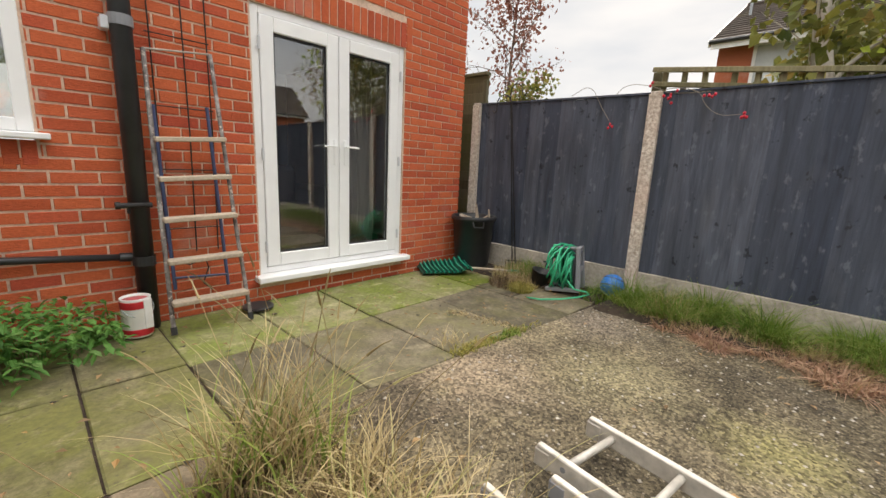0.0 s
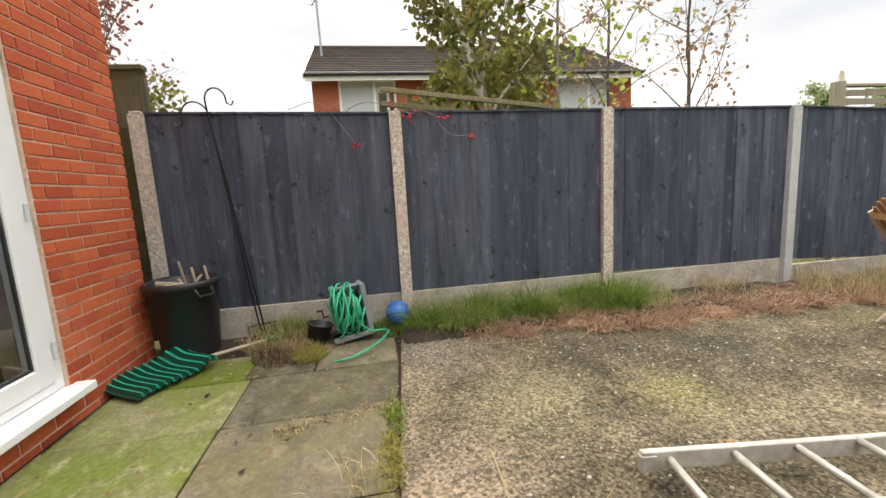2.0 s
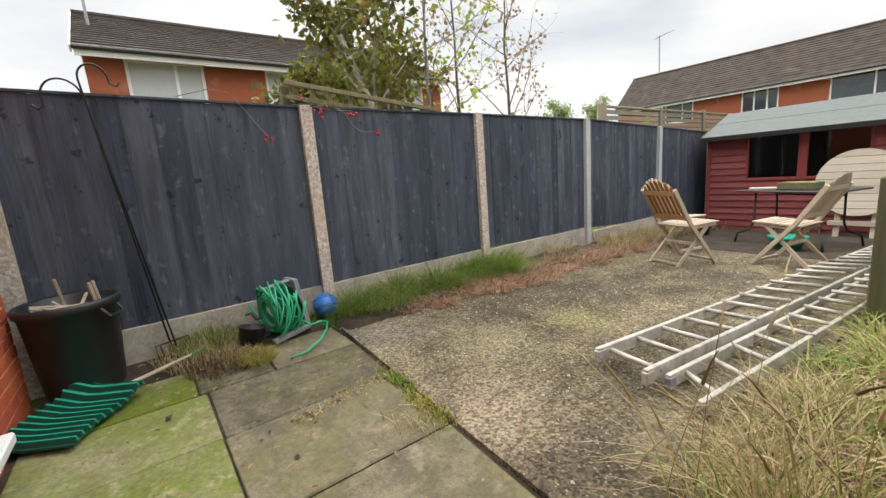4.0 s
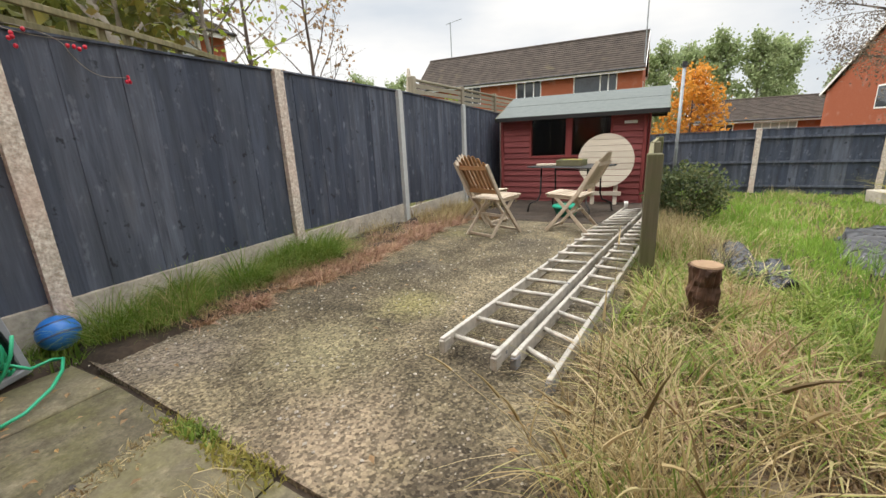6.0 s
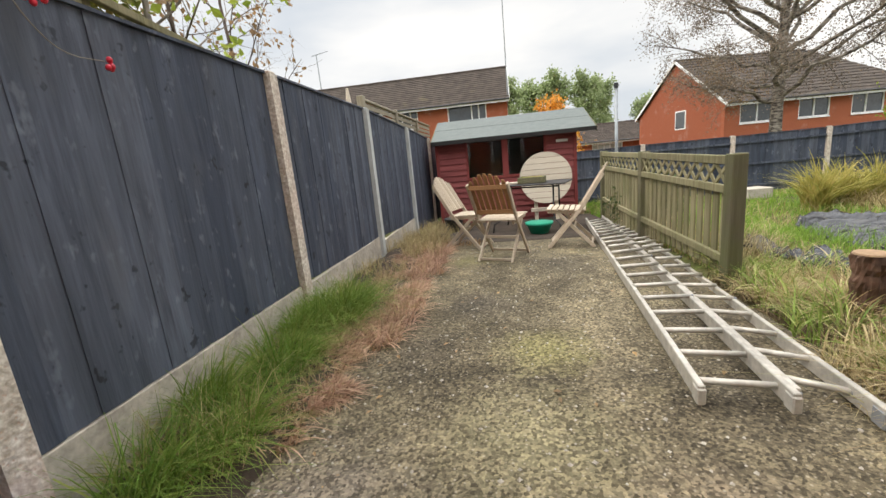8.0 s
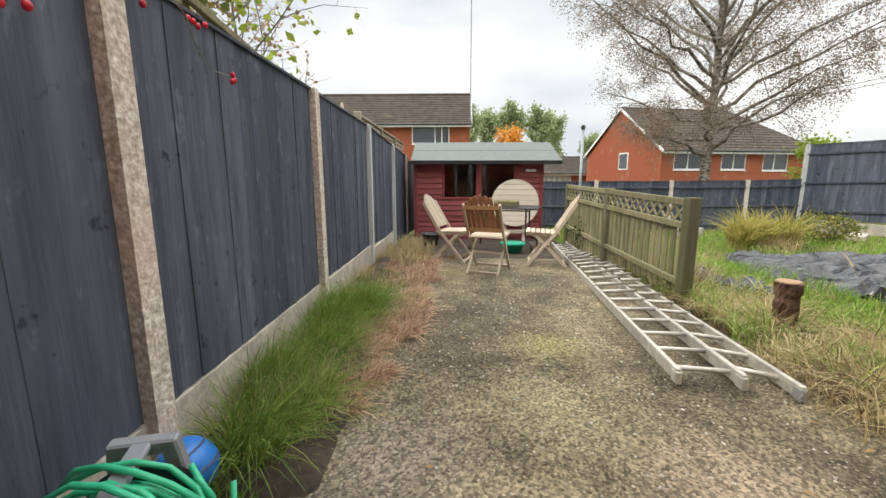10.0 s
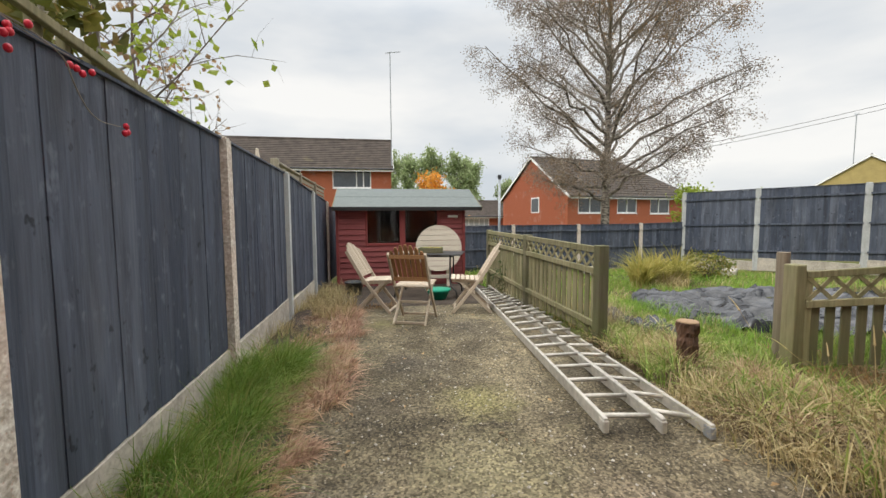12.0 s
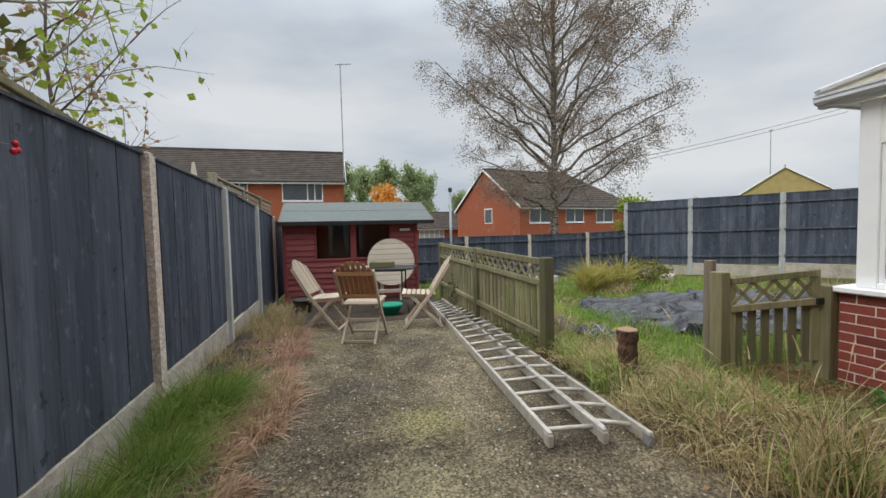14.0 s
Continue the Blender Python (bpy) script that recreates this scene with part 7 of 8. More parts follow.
def birch():
    """Ascending limbs that end on an egg-shaped outline, with hanging twigs and small leaves."""
    rnd = random.Random(101)
    b = base("birch_tree", pose(-6.35, -13.0, -1.0), "tall pale-barked birch with sparse brown autumn leaves", "tree")
    height, mid, half, wide = 16.4, 9.6, 7.0, 5.5
    trunk = [Vector((0.05 * math.sin(z * 0.9), 0.06 * math.sin(z * 0.7 + 1), z)) for z in (0, 1.5, 3, 4.5, 6, 8, 10, 12, 14, height)]
    tb = bmesh.new()
    tube(tb, trunk, 0.21, 12, 0.02)
    part("trunk", tb, BIRCH, b, smooth=True)

    def reach(z):
        return wide * math.sqrt(max(0.05, 1 - ((z - mid) / half) ** 2))

    def bow(p, q, lift, n=7):
        c = p.lerp(q, 0.45) + Vector((0, 0, lift))
        return [p.lerp(c, k / n).lerp(c.lerp(q, k / n), k / n) for k in range(n + 1)]
    grey, warm = [], []
    limbs = 54
    for i in range(limbs):
        k = i / limbs
        z0 = 2.9 + 9.4 * k
        p = Vector((0, 0, z0))
        a = i * 2.39996 + rnd.uniform(-0.3, 0.3)
        z1 = min(height - 0.4, z0 + rnd.uniform(1.8, 5.6) * (1 if k > 0.10 else 0.4))
        r = reach(z1) * rnd.uniform(0.78, 1.0)
        q = Vector((r * math.cos(a), r * math.sin(a), z1))
        pts = bow(p, q, 0.06 * r)
        pts = pts[:1] + [v + Vector((rnd.gauss(0, 0.10), rnd.gauss(0, 0.10), rnd.gauss(0, 0.08))) for v in pts[1:]]
        lb = bmesh.new()
        tube(lb, pts, 0.085 * (1 - 0.6 * k), 6, 0.012)
        ends = warm if i % 5 == 2 else grey
        for t in range(9):
            u = 0.28 + 0.72 * (t + rnd.random()) / 9
            j = min(6, int(u * 7))
            o = pts[j].lerp(pts[j + 1], u * 7 - j)
            out = Vector((math.cos(a), math.sin(a), 0)) * 0.5 + Vector((rnd.gauss(0, 0.7), rnd.gauss(0, 0.7), rnd.gauss(0.15, 0.5)))
            ln = rnd.uniform(0.9, 1.9) * (1.1 - 0.3 * u)
            e = o + out.normalized() * ln
            h = math.hypot(e.x, e.y)
            lim = reach(max(3.0, min(height - 0.2, e.z))) * 1.04
            if h > lim:
                e.x, e.y = e.x * lim / h, e.y * lim / h
            sp = bow(o, e, 0.12, 4)
            tube(lb, sp, 0.016, 4, 0.005, cap=False)
            for _ in range(8):
                uu = rnd.uniform(0.15, 1.0)
                jj = min(3, int(uu * 4))
                o2 = sp[jj].lerp(sp[jj + 1], uu * 4 - jj)
                d = Vector((rnd.gauss(0, 1), rnd.gauss(0, 1), rnd.gauss(-0.35, 0.6))).normalized() * rnd.uniform(0.3, 0.75)
                e2 = o2 + d - Vector((0, 0, 0.10))
                tube(lb, [o2, o2 + d * 0.55, e2], 0.006, 3, 0.003, cap=False)
                ends += [o2 + d * 0.3, o2 + d * 0.6, e2, o2 + d * 0.85]
        part("limb", lb, BIRCH if k < 0.4 else BARK, b)
    for pts, leaf, n in ((grey, LEAF_BIRCH, 84000), (warm, LEAF_RUSSET, 24000)):
        v, f = leaf_cloud(n, lambda q: q.choice(pts) + Vector((q.gauss(0, 0.13), q.gauss(0, 0.13), q.gauss(-0.03, 0.13))), 0.060, 102, 0.5)
        raw_part("crown", v, f, leaf, b)


birch()
tree("garden_tree", 4.72, 0.50, -0.1, 4.3, 1.35, 0.075, BARK_PALE, LEAF_GREEN, 2600, 0.10, "leafy green tree with pale stems behind the fence", 102, limbs=13, start=0.40, twigs=3, upness=1.3, lean=(1.5, 0.75), leaf_spread=0.07)
tree("broad_shrub", 6.75, 0.25, -0.1, 2.95, 1.2, 0.04, BARK_DARK, LEAF_GREEN, 5600, 0.13, "dense green shrub under the tree behind the fence", 112, limbs=14, start=0.45, twigs=3, upness=0.35, category="shrub", leaf_spread=0.12)
tree("sapling", 5.7, -1.1, -0.1, 4.6, 1.6, 0.04, BARK_DARK, LEAF_BROWN, 360, 0.07, "bare thin sapling with a few leaves behind the fence", 103, limbs=10, start=0.4, twigs=2, upness=0.9, leaf_spread=0.03, sub=4)
tree("rowan_sapling", 5.05, -0.15, -0.1, 4.2, 1.75, 0.04, BARK, LEAF_LIME, 700, 0.075, "thin rowan with a few yellow-green leaves behind the fence", 104, limbs=14, start=0.40, twigs=3, upness=0.7, leaf_spread=0.05, sub=6)
tree("sapling", 6.1, -2.6, -0.2, 4.9, 1.8, 0.045, BARK_DARK, LEAF_BROWN, 420, 0.075, "bare thin sapling with a few leaves beyond the fence", 105, limbs=14, start=0.35, twigs=3, upness=0.9, leaf_spread=0.04, sub=6)
tree("red_leaved_tree", 8.2, 6.0, -0.2, 5.2, 1.7, 0.07, BARK_DARK, LEAF_RED, 1500, 0.09, "small tree with sparse dark red leaves beyond the fence", 106, limbs=16, start=0.45, twigs=4, upness=0.7, leaf_spread=0.10)
tree("green_shrub", 7.2, 5.0, -0.2, 2.9, 0.9, 0.05, BARK_DARK, LEAF_GREEN, 2200, 0.09, "green shrub rising above the corner of the fence", 107, limbs=14, start=0.3, twigs=4, upness=0.6, category="shrub", leaf_spread=0.12)
tree("orange_tree", -0.4, -24.0, -2.5, 6.6, 2.0, 0.12, BARK_DARK, LEAF_ORANGE, 2600, 0.2, "small tree in bright orange autumn leaf", 108, limbs=16, start=0.35, twigs=4, upness=0.6, leaf_spread=0.2)
tree("lime_shrub", -10.7, -13.2, -1.2, 3.7, 1.3, 0.06, BARK_DARK, LEAF_LIME, 2400, 0.14, "bright yellow-green shrub behind the far fence", 109, limbs=14, start=0.3, twigs=4, upness=0.6, category="shrub", leaf_spread=0.15)
tree("lime_shrub", 5.35, -6.1, -0.3, 2.35, 0.4, 0.02, BARK_DARK, LEAF_LIME, 420, 0.08, "yellow-green shrub top above the slatted fence", 110, limbs=10, start=0.6, twigs=3, upness=0.6, category="shrub", leaf_spread=0.06)


def far_trees():
    a = tree("poplar", -4, -50, -3.0, 13.0, 3.4, 0.22, BARK, LEAF_FAR, 5200, 0.34, "grey-green feathery tree in the distance", 120, limbs=20, start=0.2, twigs=4, upness=0.9, leaf_spread=0.30)
    rnd = random.Random(121)
    for x, y, s in ((1.5, -49, 0.96), (-9.5, -52, 0.95), (-14, -50, 0.72), (4.5, -54, 0.98), (-18, -53, 0.6), (-1.2, -54, 1.0), (-7, -48, 0.94), (36, -52, 1.0), (41, -50, 1.05), (46, -52, 0.95), (-52, -47, 0.62), (-58, -42, 0.55), (-64, -34, 0.6), (22, -4, 0.62), (24, -12, 0.55), (-46, -52, 0.62)):
        c = copy_thing(a, pose(x, y, -3.0, rz=rnd.uniform(0, 360)) @ Matrix.Diagonal((s, s, s, 1)))
        c.scale = (s, s, s)


far_trees()


def bush(name, x, y, z, rx, ry, rz, n, size, leaf, label, seed):
    b = base(name, pose(x, y, ground_z(x, y)), label, "shrub")
    rnd = random.Random(seed)
    bm = bmesh.new()
    for _ in range(26):
        a, t = rnd.uniform(0, 6.28), rnd.uniform(0.3, 1.3)
        tube(bm, [(0, 0, 0), (0.5 * rx * math.cos(a), 0.5 * ry * math.sin(a), rz * 0.6 * t), (0.85 * rx * math.cos(a), 0.85 * ry * math.sin(a), rz * t * 0.75)], 0.008, 4, 0.003)
    part("branches", bm, BARK_DARK, b)

    def sample(q):
        d = Vector((q.gauss(0, 1), q.gauss(0, 1), q.gauss(0.1, 1))).normalized()
        k = (0.55 + 0.5 * q.random()) * (1 + 0.42 * noise.noise(d * 2.5 + Vector((seed, 0, 0))))
        return (d.x * rx * k, d.y * ry * k, max(0.02, rz * 0.52 + d.z * rz * 0.55 * k))
    v, f = leaf_cloud(n, sample, size, seed + 1)
    raw_part("crown", v, f, leaf, b)


bush("clipped_bush", 0.72, -3.70, 0, 0.48, 0.50, 0.72, 2700, 0.055, LEAF_HEDGE, "dense dark green bush beside the picket fence", 131)
bush("pond_bush", -4.2, -5.2, 0, 0.55, 0.5, 0.60, 1300, 0.06, LEAF_GREEN, "straggling green bush by the pond", 132)
bush("ivy_clump", 1.02, -4.0, 0, 0.16, 0.5, 0.62, 700, 0.045, LEAF_DARK, "dark ivy climbing the picket fence", 133)


def rose_stems():
    b = base("rose_stem", pose(0, 0, 0), "thin rose stems with red hips hanging over the fence", "rose")
    for pts in ([(4.62, 2.2, 1.80), (4.42, 2.0, 1.93), (4.34, 1.72, 1.87), (4.33, 1.59, 1.79), (4.33, 1.29, 1.79)], [(4.6, 1.9, 1.85), (4.40, 1.55, 1.86), (4.33, 1.36, 1.79), (4.33, 1.33, 1.70), (4.34, 1.22, 1.60), (4.34, 1.05, 1.61)], [(4.6, 2.6, 1.9), (4.38, 2.3, 1.95), (4.33, 2.15, 1.72), (4.33, 2.05, 1.58)]):
        for _ in range(2):
            cut = [v for a_, c_ in zip(pts, pts[1:]) for v in (Vector(a_).lerp(Vector(c_), 0.25), Vector(a_).lerp(Vector(c_), 0.75))]
            pts = [pts[0]] + cut + [pts[-1]]
        bm = bmesh.new()
        tube(bm, pts, 0.0032, 5, 0.0018)
        part("stem", bm, BARK, b)
    rnd = random.Random(140)
    for cx, cy, cz, n in ((4.34, 1.59, 1.78, 6), (4.335, 1.29, 1.79, 4), (4.33, 1.05, 1.61, 4), (4.33, 1.78, 1.87, 2), (4.33, 2.06, 1.58, 3)):
        for _ in range(n):
            bm = bmesh.new()
            m = Matrix.Translation((cx - 0.012 + rnd.gauss(0, 0.008), cy + rnd.gauss(0, 0.028), cz + rnd.gauss(-0.01, 0.022))) @ Matrix.Diagonal((1, 1, 1.2, 1))
            bmesh.ops.create_uvsphere(bm, u_segments=8, v_segments=6, radius=0.0115, matrix=m)
            part("rose_hip", bm, BERRY, b, "glossy red rose hip", smooth=True)


rose_stems()


def neighbour_trellis():
    b = base("wooden_trellis", pose(4.50, 0, 0), "old weathered wooden trellis rising behind the painted fence", "trellis")

    def top(y):
        return 1.83 + 0.115 * y
    for drop, y1 in ((0.0, 0.20), (0.12, 0.75)):
        bm = bmesh.new()
        beam(bm, (0, 1.80, top(1.80) - drop), (0, y1, top(y1) - drop), 0.032, 0.04, 0.004)
        part("rail", bm, MOSSY, b)
    for i in range(9):
        y = 1.72 - i * 0.17
        bm = bmesh.new()
        beam(bm, (0.036, y, 1.35), (0.036, y + 0.02 * (i % 3 - 1), top(y) + 0.02), 0.034, 0.04, 0.003, up=(0, 1, 0))
        part("upright", bm, MOSSY, b)
    for y in (1.78, 0.30):
        bm = boxm(0.06, 0.13, y - 0.035, y + 0.035, -0.1, top(y) - 0.01, 0.005)
        part("post", bm, MOSSY_DARK, b)


neighbour_trellis()


def slatted_fence():
    for y0, y1 in ((-3.3, -5.2), (-5.2, -7.1), (-7.1, -9.0)):
        b = base("slatted_fence_panel", pose(4.72, 0, 0), "weathered slatted wooden fence panel behind the painted fence", "fence panel", "slatted fence panels")
        for k in range(19):
            z = 0.25 + k * 0.094
            bm = boxm(-0.01, 0.01, y1 + 0.05, y0 - 0.05, z, z + 0.066, 0.002)
            part("slat", bm, BLEACHED, b)
        part("post", boxm(-0.05, 0.05, y0 - 0.05, y0 + 0.05, -0.3, 2.10, 0.006), BLEACHED, b)
        part("cap_rail", boxm(-0.04, 0.04, y1 + 0.05, y0 - 0.05, 2.04, 2.07, 0.003), BLEACHED, b)
    b = base("parasol", pose(5.1, -3.85, -0.1), "closed beige garden parasol beyond the fence", "parasol")
    bm = bmesh.new()
    tube(bm, [(0, 0, 0), (0, 0, 2.4)], 0.02, 8)
    part("pole", bm, OLDWOOD, b)
    bm = bmesh.new()
    lathe(bm, [(0.09, 1.3), (0.085, 1.7), (0.06, 2.1), (0.02, 2.42), (0.0, 2.43)], 10)
    part("canopy", bm, PALEWOOD, b)


slatted_fence()

# ---- neighbouring houses ----


def house(name, m, length, depth, base_z, eaves, ridge, windows, label, wall_mat, hip=(False, False), gable_windows=(), roof_over=0.35):
    """Front along +x at y = 0 facing -y; ridge along x. windows: x0, x1, z0, z1, pane material."""
    b = base(name, m, label, "house", "neighbouring houses")
    xm = depth / 2
    # front wall with openings, stretch by stretch
    x = 0.0
    for w in sorted(windows, key=lambda w: w[0]):
        part("wall", boxm(x, w[0], 0, 0.25, base_z, eaves), wall_mat, b)
        part("wall_under_window", boxm(w[0], w[1], 0, 0.25, base_z, w[2]), wall_mat, b)
        part("wall_over_window", boxm(w[0], w[1], 0, 0.25, w[3], eaves), wall_mat, b)
        x = w[1]
    part("wall", boxm(x, length, 0, 0.25, base_z, eaves), wall_mat, b)
    part("rear_wall", boxm(0, length, depth - 0.25, depth, base_z, eaves), wall_mat, b)
    for x0, h in ((0, hip[0]), (length - 0.25, hip[1])):
        gb = bmesh.new()
        poly = [(0.25, base_z), (depth - 0.25, base_z), (depth - 0.25, eaves)] + ([] if h else [(xm, ridge - 0.12)]) + [(0.25, eaves)]
        prism(gb, poly, x0, x0 + 0.25, "x")
        part("gable_wall", gb, wall_mat, b)
    for w in windows:
        wn_ = part("window", boxm(w[0] - 0.02, w[1] + 0.02, -0.05, 0.0, w[2] - 0.07, w[2], 0.01), PVC, b, "white framed window")
        fr = bmesh.new()
        t = 0.07
        mids = [w[0] + (w[1] - w[0]) * k for k in (w[5] if len(w) > 5 else (0.62,))]
        for q in ((w[0], w[0] + t, w[2], w[3]), (w[1] - t, w[1], w[2], w[3]), (w[0] + t, w[1] - t, w[2], w[2] + t), (w[0] + t, w[1] - t, w[3] - t, w[3])):
            box(fr, q[0], q[1], 0.03, 0.11, q[2], q[3])
        for xx in mids:
            box(fr, xx - t / 2, xx + t / 2, 0.03, 0.11, w[2] + t, w[3] - t)
        part("window_frame", fr, PVC, wn_)
        part("pane", boxm(w[0] + t, w[1] - t, 0.08, 0.09, w[2] + t, w[3] - t), w[4], wn_)
    for side, y0, y1, z0, z1 in gable_windows:
        x0 = -0.03 if side == 0 else length - 0.05
        wn_ = part("gable_window", boxm(x0, x0 + 0.08, y0, y1, z0, z1, 0.01), PVC, b, "small white framed window")
        part("pane", boxm(x0 - 0.004 if side == 0 else x0 + 0.08, x0 if side == 0 else x0 + 0.084, y0 + 0.08, y1 - 0.08, z0 + 0.08, z1 - 0.08), WINDARK, wn_)
    # roof in lapped courses
    o = roof_over
    slope = (ridge - eaves) / xm
    n = 16
    roof = None
    for s in (0, 1):
        roof = part("roof", boxm(0.3, length - 0.3, min(0.3, depth), depth - 0.3, eaves - 0.06, eaves - 0.02), TILE, b, "brown concrete tiles in courses") if s == 0 else roof
        for i in range(n):
            rb = bmesh.new()
            k0, k1 = i / n, (i + 1) / n + 0.01
            ya, yb = -o + (xm + o) * k0, -o + (xm + o) * min(1.0, k1)
            za, zb = eaves + (ya) * slope, eaves + (yb) * slope
            xa0, xb0 = -0.15, length + 0.15
            la, lb = (xm * 0.75 * k0 if hip[0] else 0), (xm * 0.75 * k0 if hip[1] else 0)
            la2, lb2 = (xm * 0.75 * k1 if hip[0] else 0), (xm * 0.75 * k1 if hip[1] else 0)

            def fy(v):
                return v if s == 0 else depth - v
            vs = [rb.verts.new(p) for p in ((xa0 + la, fy(ya), za + 0.075), (xb0 - lb, fy(ya), za + 0.075), (xb0 - lb2, fy(yb), zb + 0.03), (xa0 + la2, fy(yb), zb + 0.03), (xa0 + la, fy(ya), za + 0.0), (xb0 - lb, fy(ya), za + 0.0))]
            rb.faces.new((vs[0], vs[1], vs[2], vs[3]))
            rb.faces.new((vs[4], vs[5], vs[1], vs[0]))
            part("tile_course", rb, TILE, roof)
        fb = bmesh.new()
        yy = -o if s == 0 else depth + o - 0.03
        box(fb, -0.12, length + 0.12, yy, yy + 0.03, eaves - o * slope - 0.17, eaves - o * slope - 0.0)
        part("fascia", fb, PVC, b)
        gt = bmesh.new()
        tube(gt, [(-0.15, yy - 0.05 if s == 0 else yy + 0.08, eaves - o * slope + 0.0), (length + 0.15, yy - 0.05 if s == 0 else yy + 0.08, eaves - o * slope + 0.0)], 0.055, 8)
        part("gutter", gt, BLACKP, b)
    for k, h in enumerate(hip):
        if h:
            hb = bmesh.new()
            x0 = -0.15 if k == 0 else length + 0.15
            x1 = x0 + (xm * 0.75 if k == 0 else -xm * 0.75)
            vs = [hb.verts.new(p) for p in ((x0, -o, eaves - o * slope + 0.06), (x0, depth + o, eaves - o * slope + 0.06), (x1, xm, ridge + 0.04))]
            hb.faces.new(vs)
            part("hip_roof", hb, TILE, b)
    rg = bmesh.new()
    tube(rg, [(-0.15 + (xm * 0.75 if hip[0] else 0), xm, ridge + 0.03), (length + 0.15 - (xm * 0.75 if hip[1] else 0), xm, ridge + 0.03)], 0.09, 8)
    part("ridge_tile", rg, TILE, b)
    for k, x0 in ((0, -0.17), (1, length + 0.15)):
        if not hip[k]:
            bb = bmesh.new()
            for s in (0, 1):
                yy = -o if s == 0 else depth + o
                beam(bb, (x0, yy, eaves - o * slope - 0.04), (x0, xm, ridge - 0.02), 0.03, 0.16)
            part("barge_board", bb, PVC, b)
    return b


HBRICK = brick_mat("house_brick", [(0, (0.30, 0.098, 0.055)), (1, (0.38, 0.13, 0.072))], island=True)
house("neighbour_house", pose(17.2, -25.3, 0, rz=180), 15.0, 4.6, -3.0, 4.85, 6.88, ((3.2, 4.9, 3.3, 4.62, WINDARK), (7.4, 9.1, 3.3, 4.62, WINDARK, (0.35, 0.7)), (11.1, 13.65, 3.3, 4.62, WINDARK, (0.62, 0.8))), "red brick semi-detached house with a brown tiled roof beyond the shed", HBRICK, gable_windows=((1, 1.0, 1.6, 3.0, 3.9),))
house("neighbour_house", pose(13.7, 3.4, 0, rz=-90), 10.3, 6.6, -0.3, 4.75, 6.45, ((0.75, 2.45, 3.45, 4.52, WINPALE), (4.0, 5.2, 3.6, 4.52, WINPALE), (7.6, 9.5, 3.4, 4.52, WINPALE)), "red brick house with white blinds behind the boundary fence", HBRICK)
house("neighbour_house", pose(-9.85, -23.55, 0, rz=191.6), 12.0, 9.0, -3.5, 2.95, 5.95, ((0.9, 3.0, 1.55, 2.7, WINDARK, (0.5,)), (4.4, 6.3, 1.55, 2.7, WINDARK, (0.5,)), (7.6, 9.6, 1.5, 2.75, WINDARK, (0.45,))), "red brick detached house with a gable end behind the birch", HBRICK, hip=(False, True), gable_windows=((0, 3.4, 4.5, 1.6, 2.8),))
house("neighbour_house", pose(-44.0, -34.2, 0, rz=36.87), 9.0, 7.0, -3.0, 4.1, 6.5, ((2.0, 3.5, 2.0, 3.2, WINDARK),), "distant house with an ochre gable", YELLOW)
house("neighbour_house", pose(-1.0, -35.0, 0, rz=180), 19.0, 6.0, -3.5, 1.55, 2.95, ((1.5, 2.8, 0.3, 1.2, WINDARK), (4.0, 6.5, 0.3, 1.2, WINPALE, (0.2, 0.4, 0.6, 0.8)), (9, 11, 0.3, 1.2, WINDARK)), "low red brick house with a brown roof in the distance", HBRICK)


def aerial(x, y, z0, z1, label):
    b = base("tv_aerial", pose(x, y, z0, rz=35), label, "aerial", "roof aerials")
    bm = bmesh.new()
    tube(bm, [(0, 0, 0), (0.02, 0, z1 - z0)], 0.035, 6)
    part("mast", bm, STEEL, b)
    bm = bmesh.new()
    h = z1 - z0 - 0.05
    tube(bm, [(-0.85, 0, h + 0.28), (0.35, 0, h - 0.1)], 0.02, 5)
    for k in range(7):
        t = k / 6
        c = Vector((-0.8 + 1.1 * t, 0, h + 0.26 - 0.36 * t))
        tube(bm, [c + Vector((0, -0.16, 0)), c + Vector((0, 0.16, 0))], 0.009, 4)
    part("boom", bm, STEEL, b)


aerial(2.15, -25.2, 4.6, 12.3, "tall aerial mast on the gable of a house")
aerial(15.6, 3.2, 5.6, 7.6, "aerial on the roof of a house")
aerial(15.5, -27.6, 6.5, 9.4, "aerial on the far end of a roof")
aerial(-40.5, -28.5, 5.6, 10.6, "thin aerial mast on the distant house")


def cable(pts, label):
    bm = bmesh.new()
    tube(bm, pts, 0.016, 5)
    tagged(part("overhead_cable", bm, BLACKM), label, "cable", "overhead cables")


def sagging(a, c, sag):
    a, c = Vector(a), Vector(c)
    return [a.lerp(c, k / 10) - Vector((0, 0, sag * 4 * (k / 10) * (1 - k / 10))) for k in range(11)]


cable(sagging((-36.8, -20, 10.2), (-9.8, -25.5, 4.6), 0.3), "thin black overhead cable")
cable(sagging((-36.8, -20, 9.85), (-9.9, -25.4, 4.4), 0.3), "thin black overhead cable")

# ---- pieces of the house wall ----


def brick_mesh(l, h, mat, seed):
    bm = boxm(0, l, 0, 0.03, 0, h, 0.0035)
    rnd = random.Random(seed)
    for v in bm.verts:
        v.co += Vector((rnd.uniform(-0.0015, 0.0015), rnd.uniform(-0.0012, 0.0012), rnd.uniform(-0.0015, 0.0015)))
    return mesh_of(bm, mat)


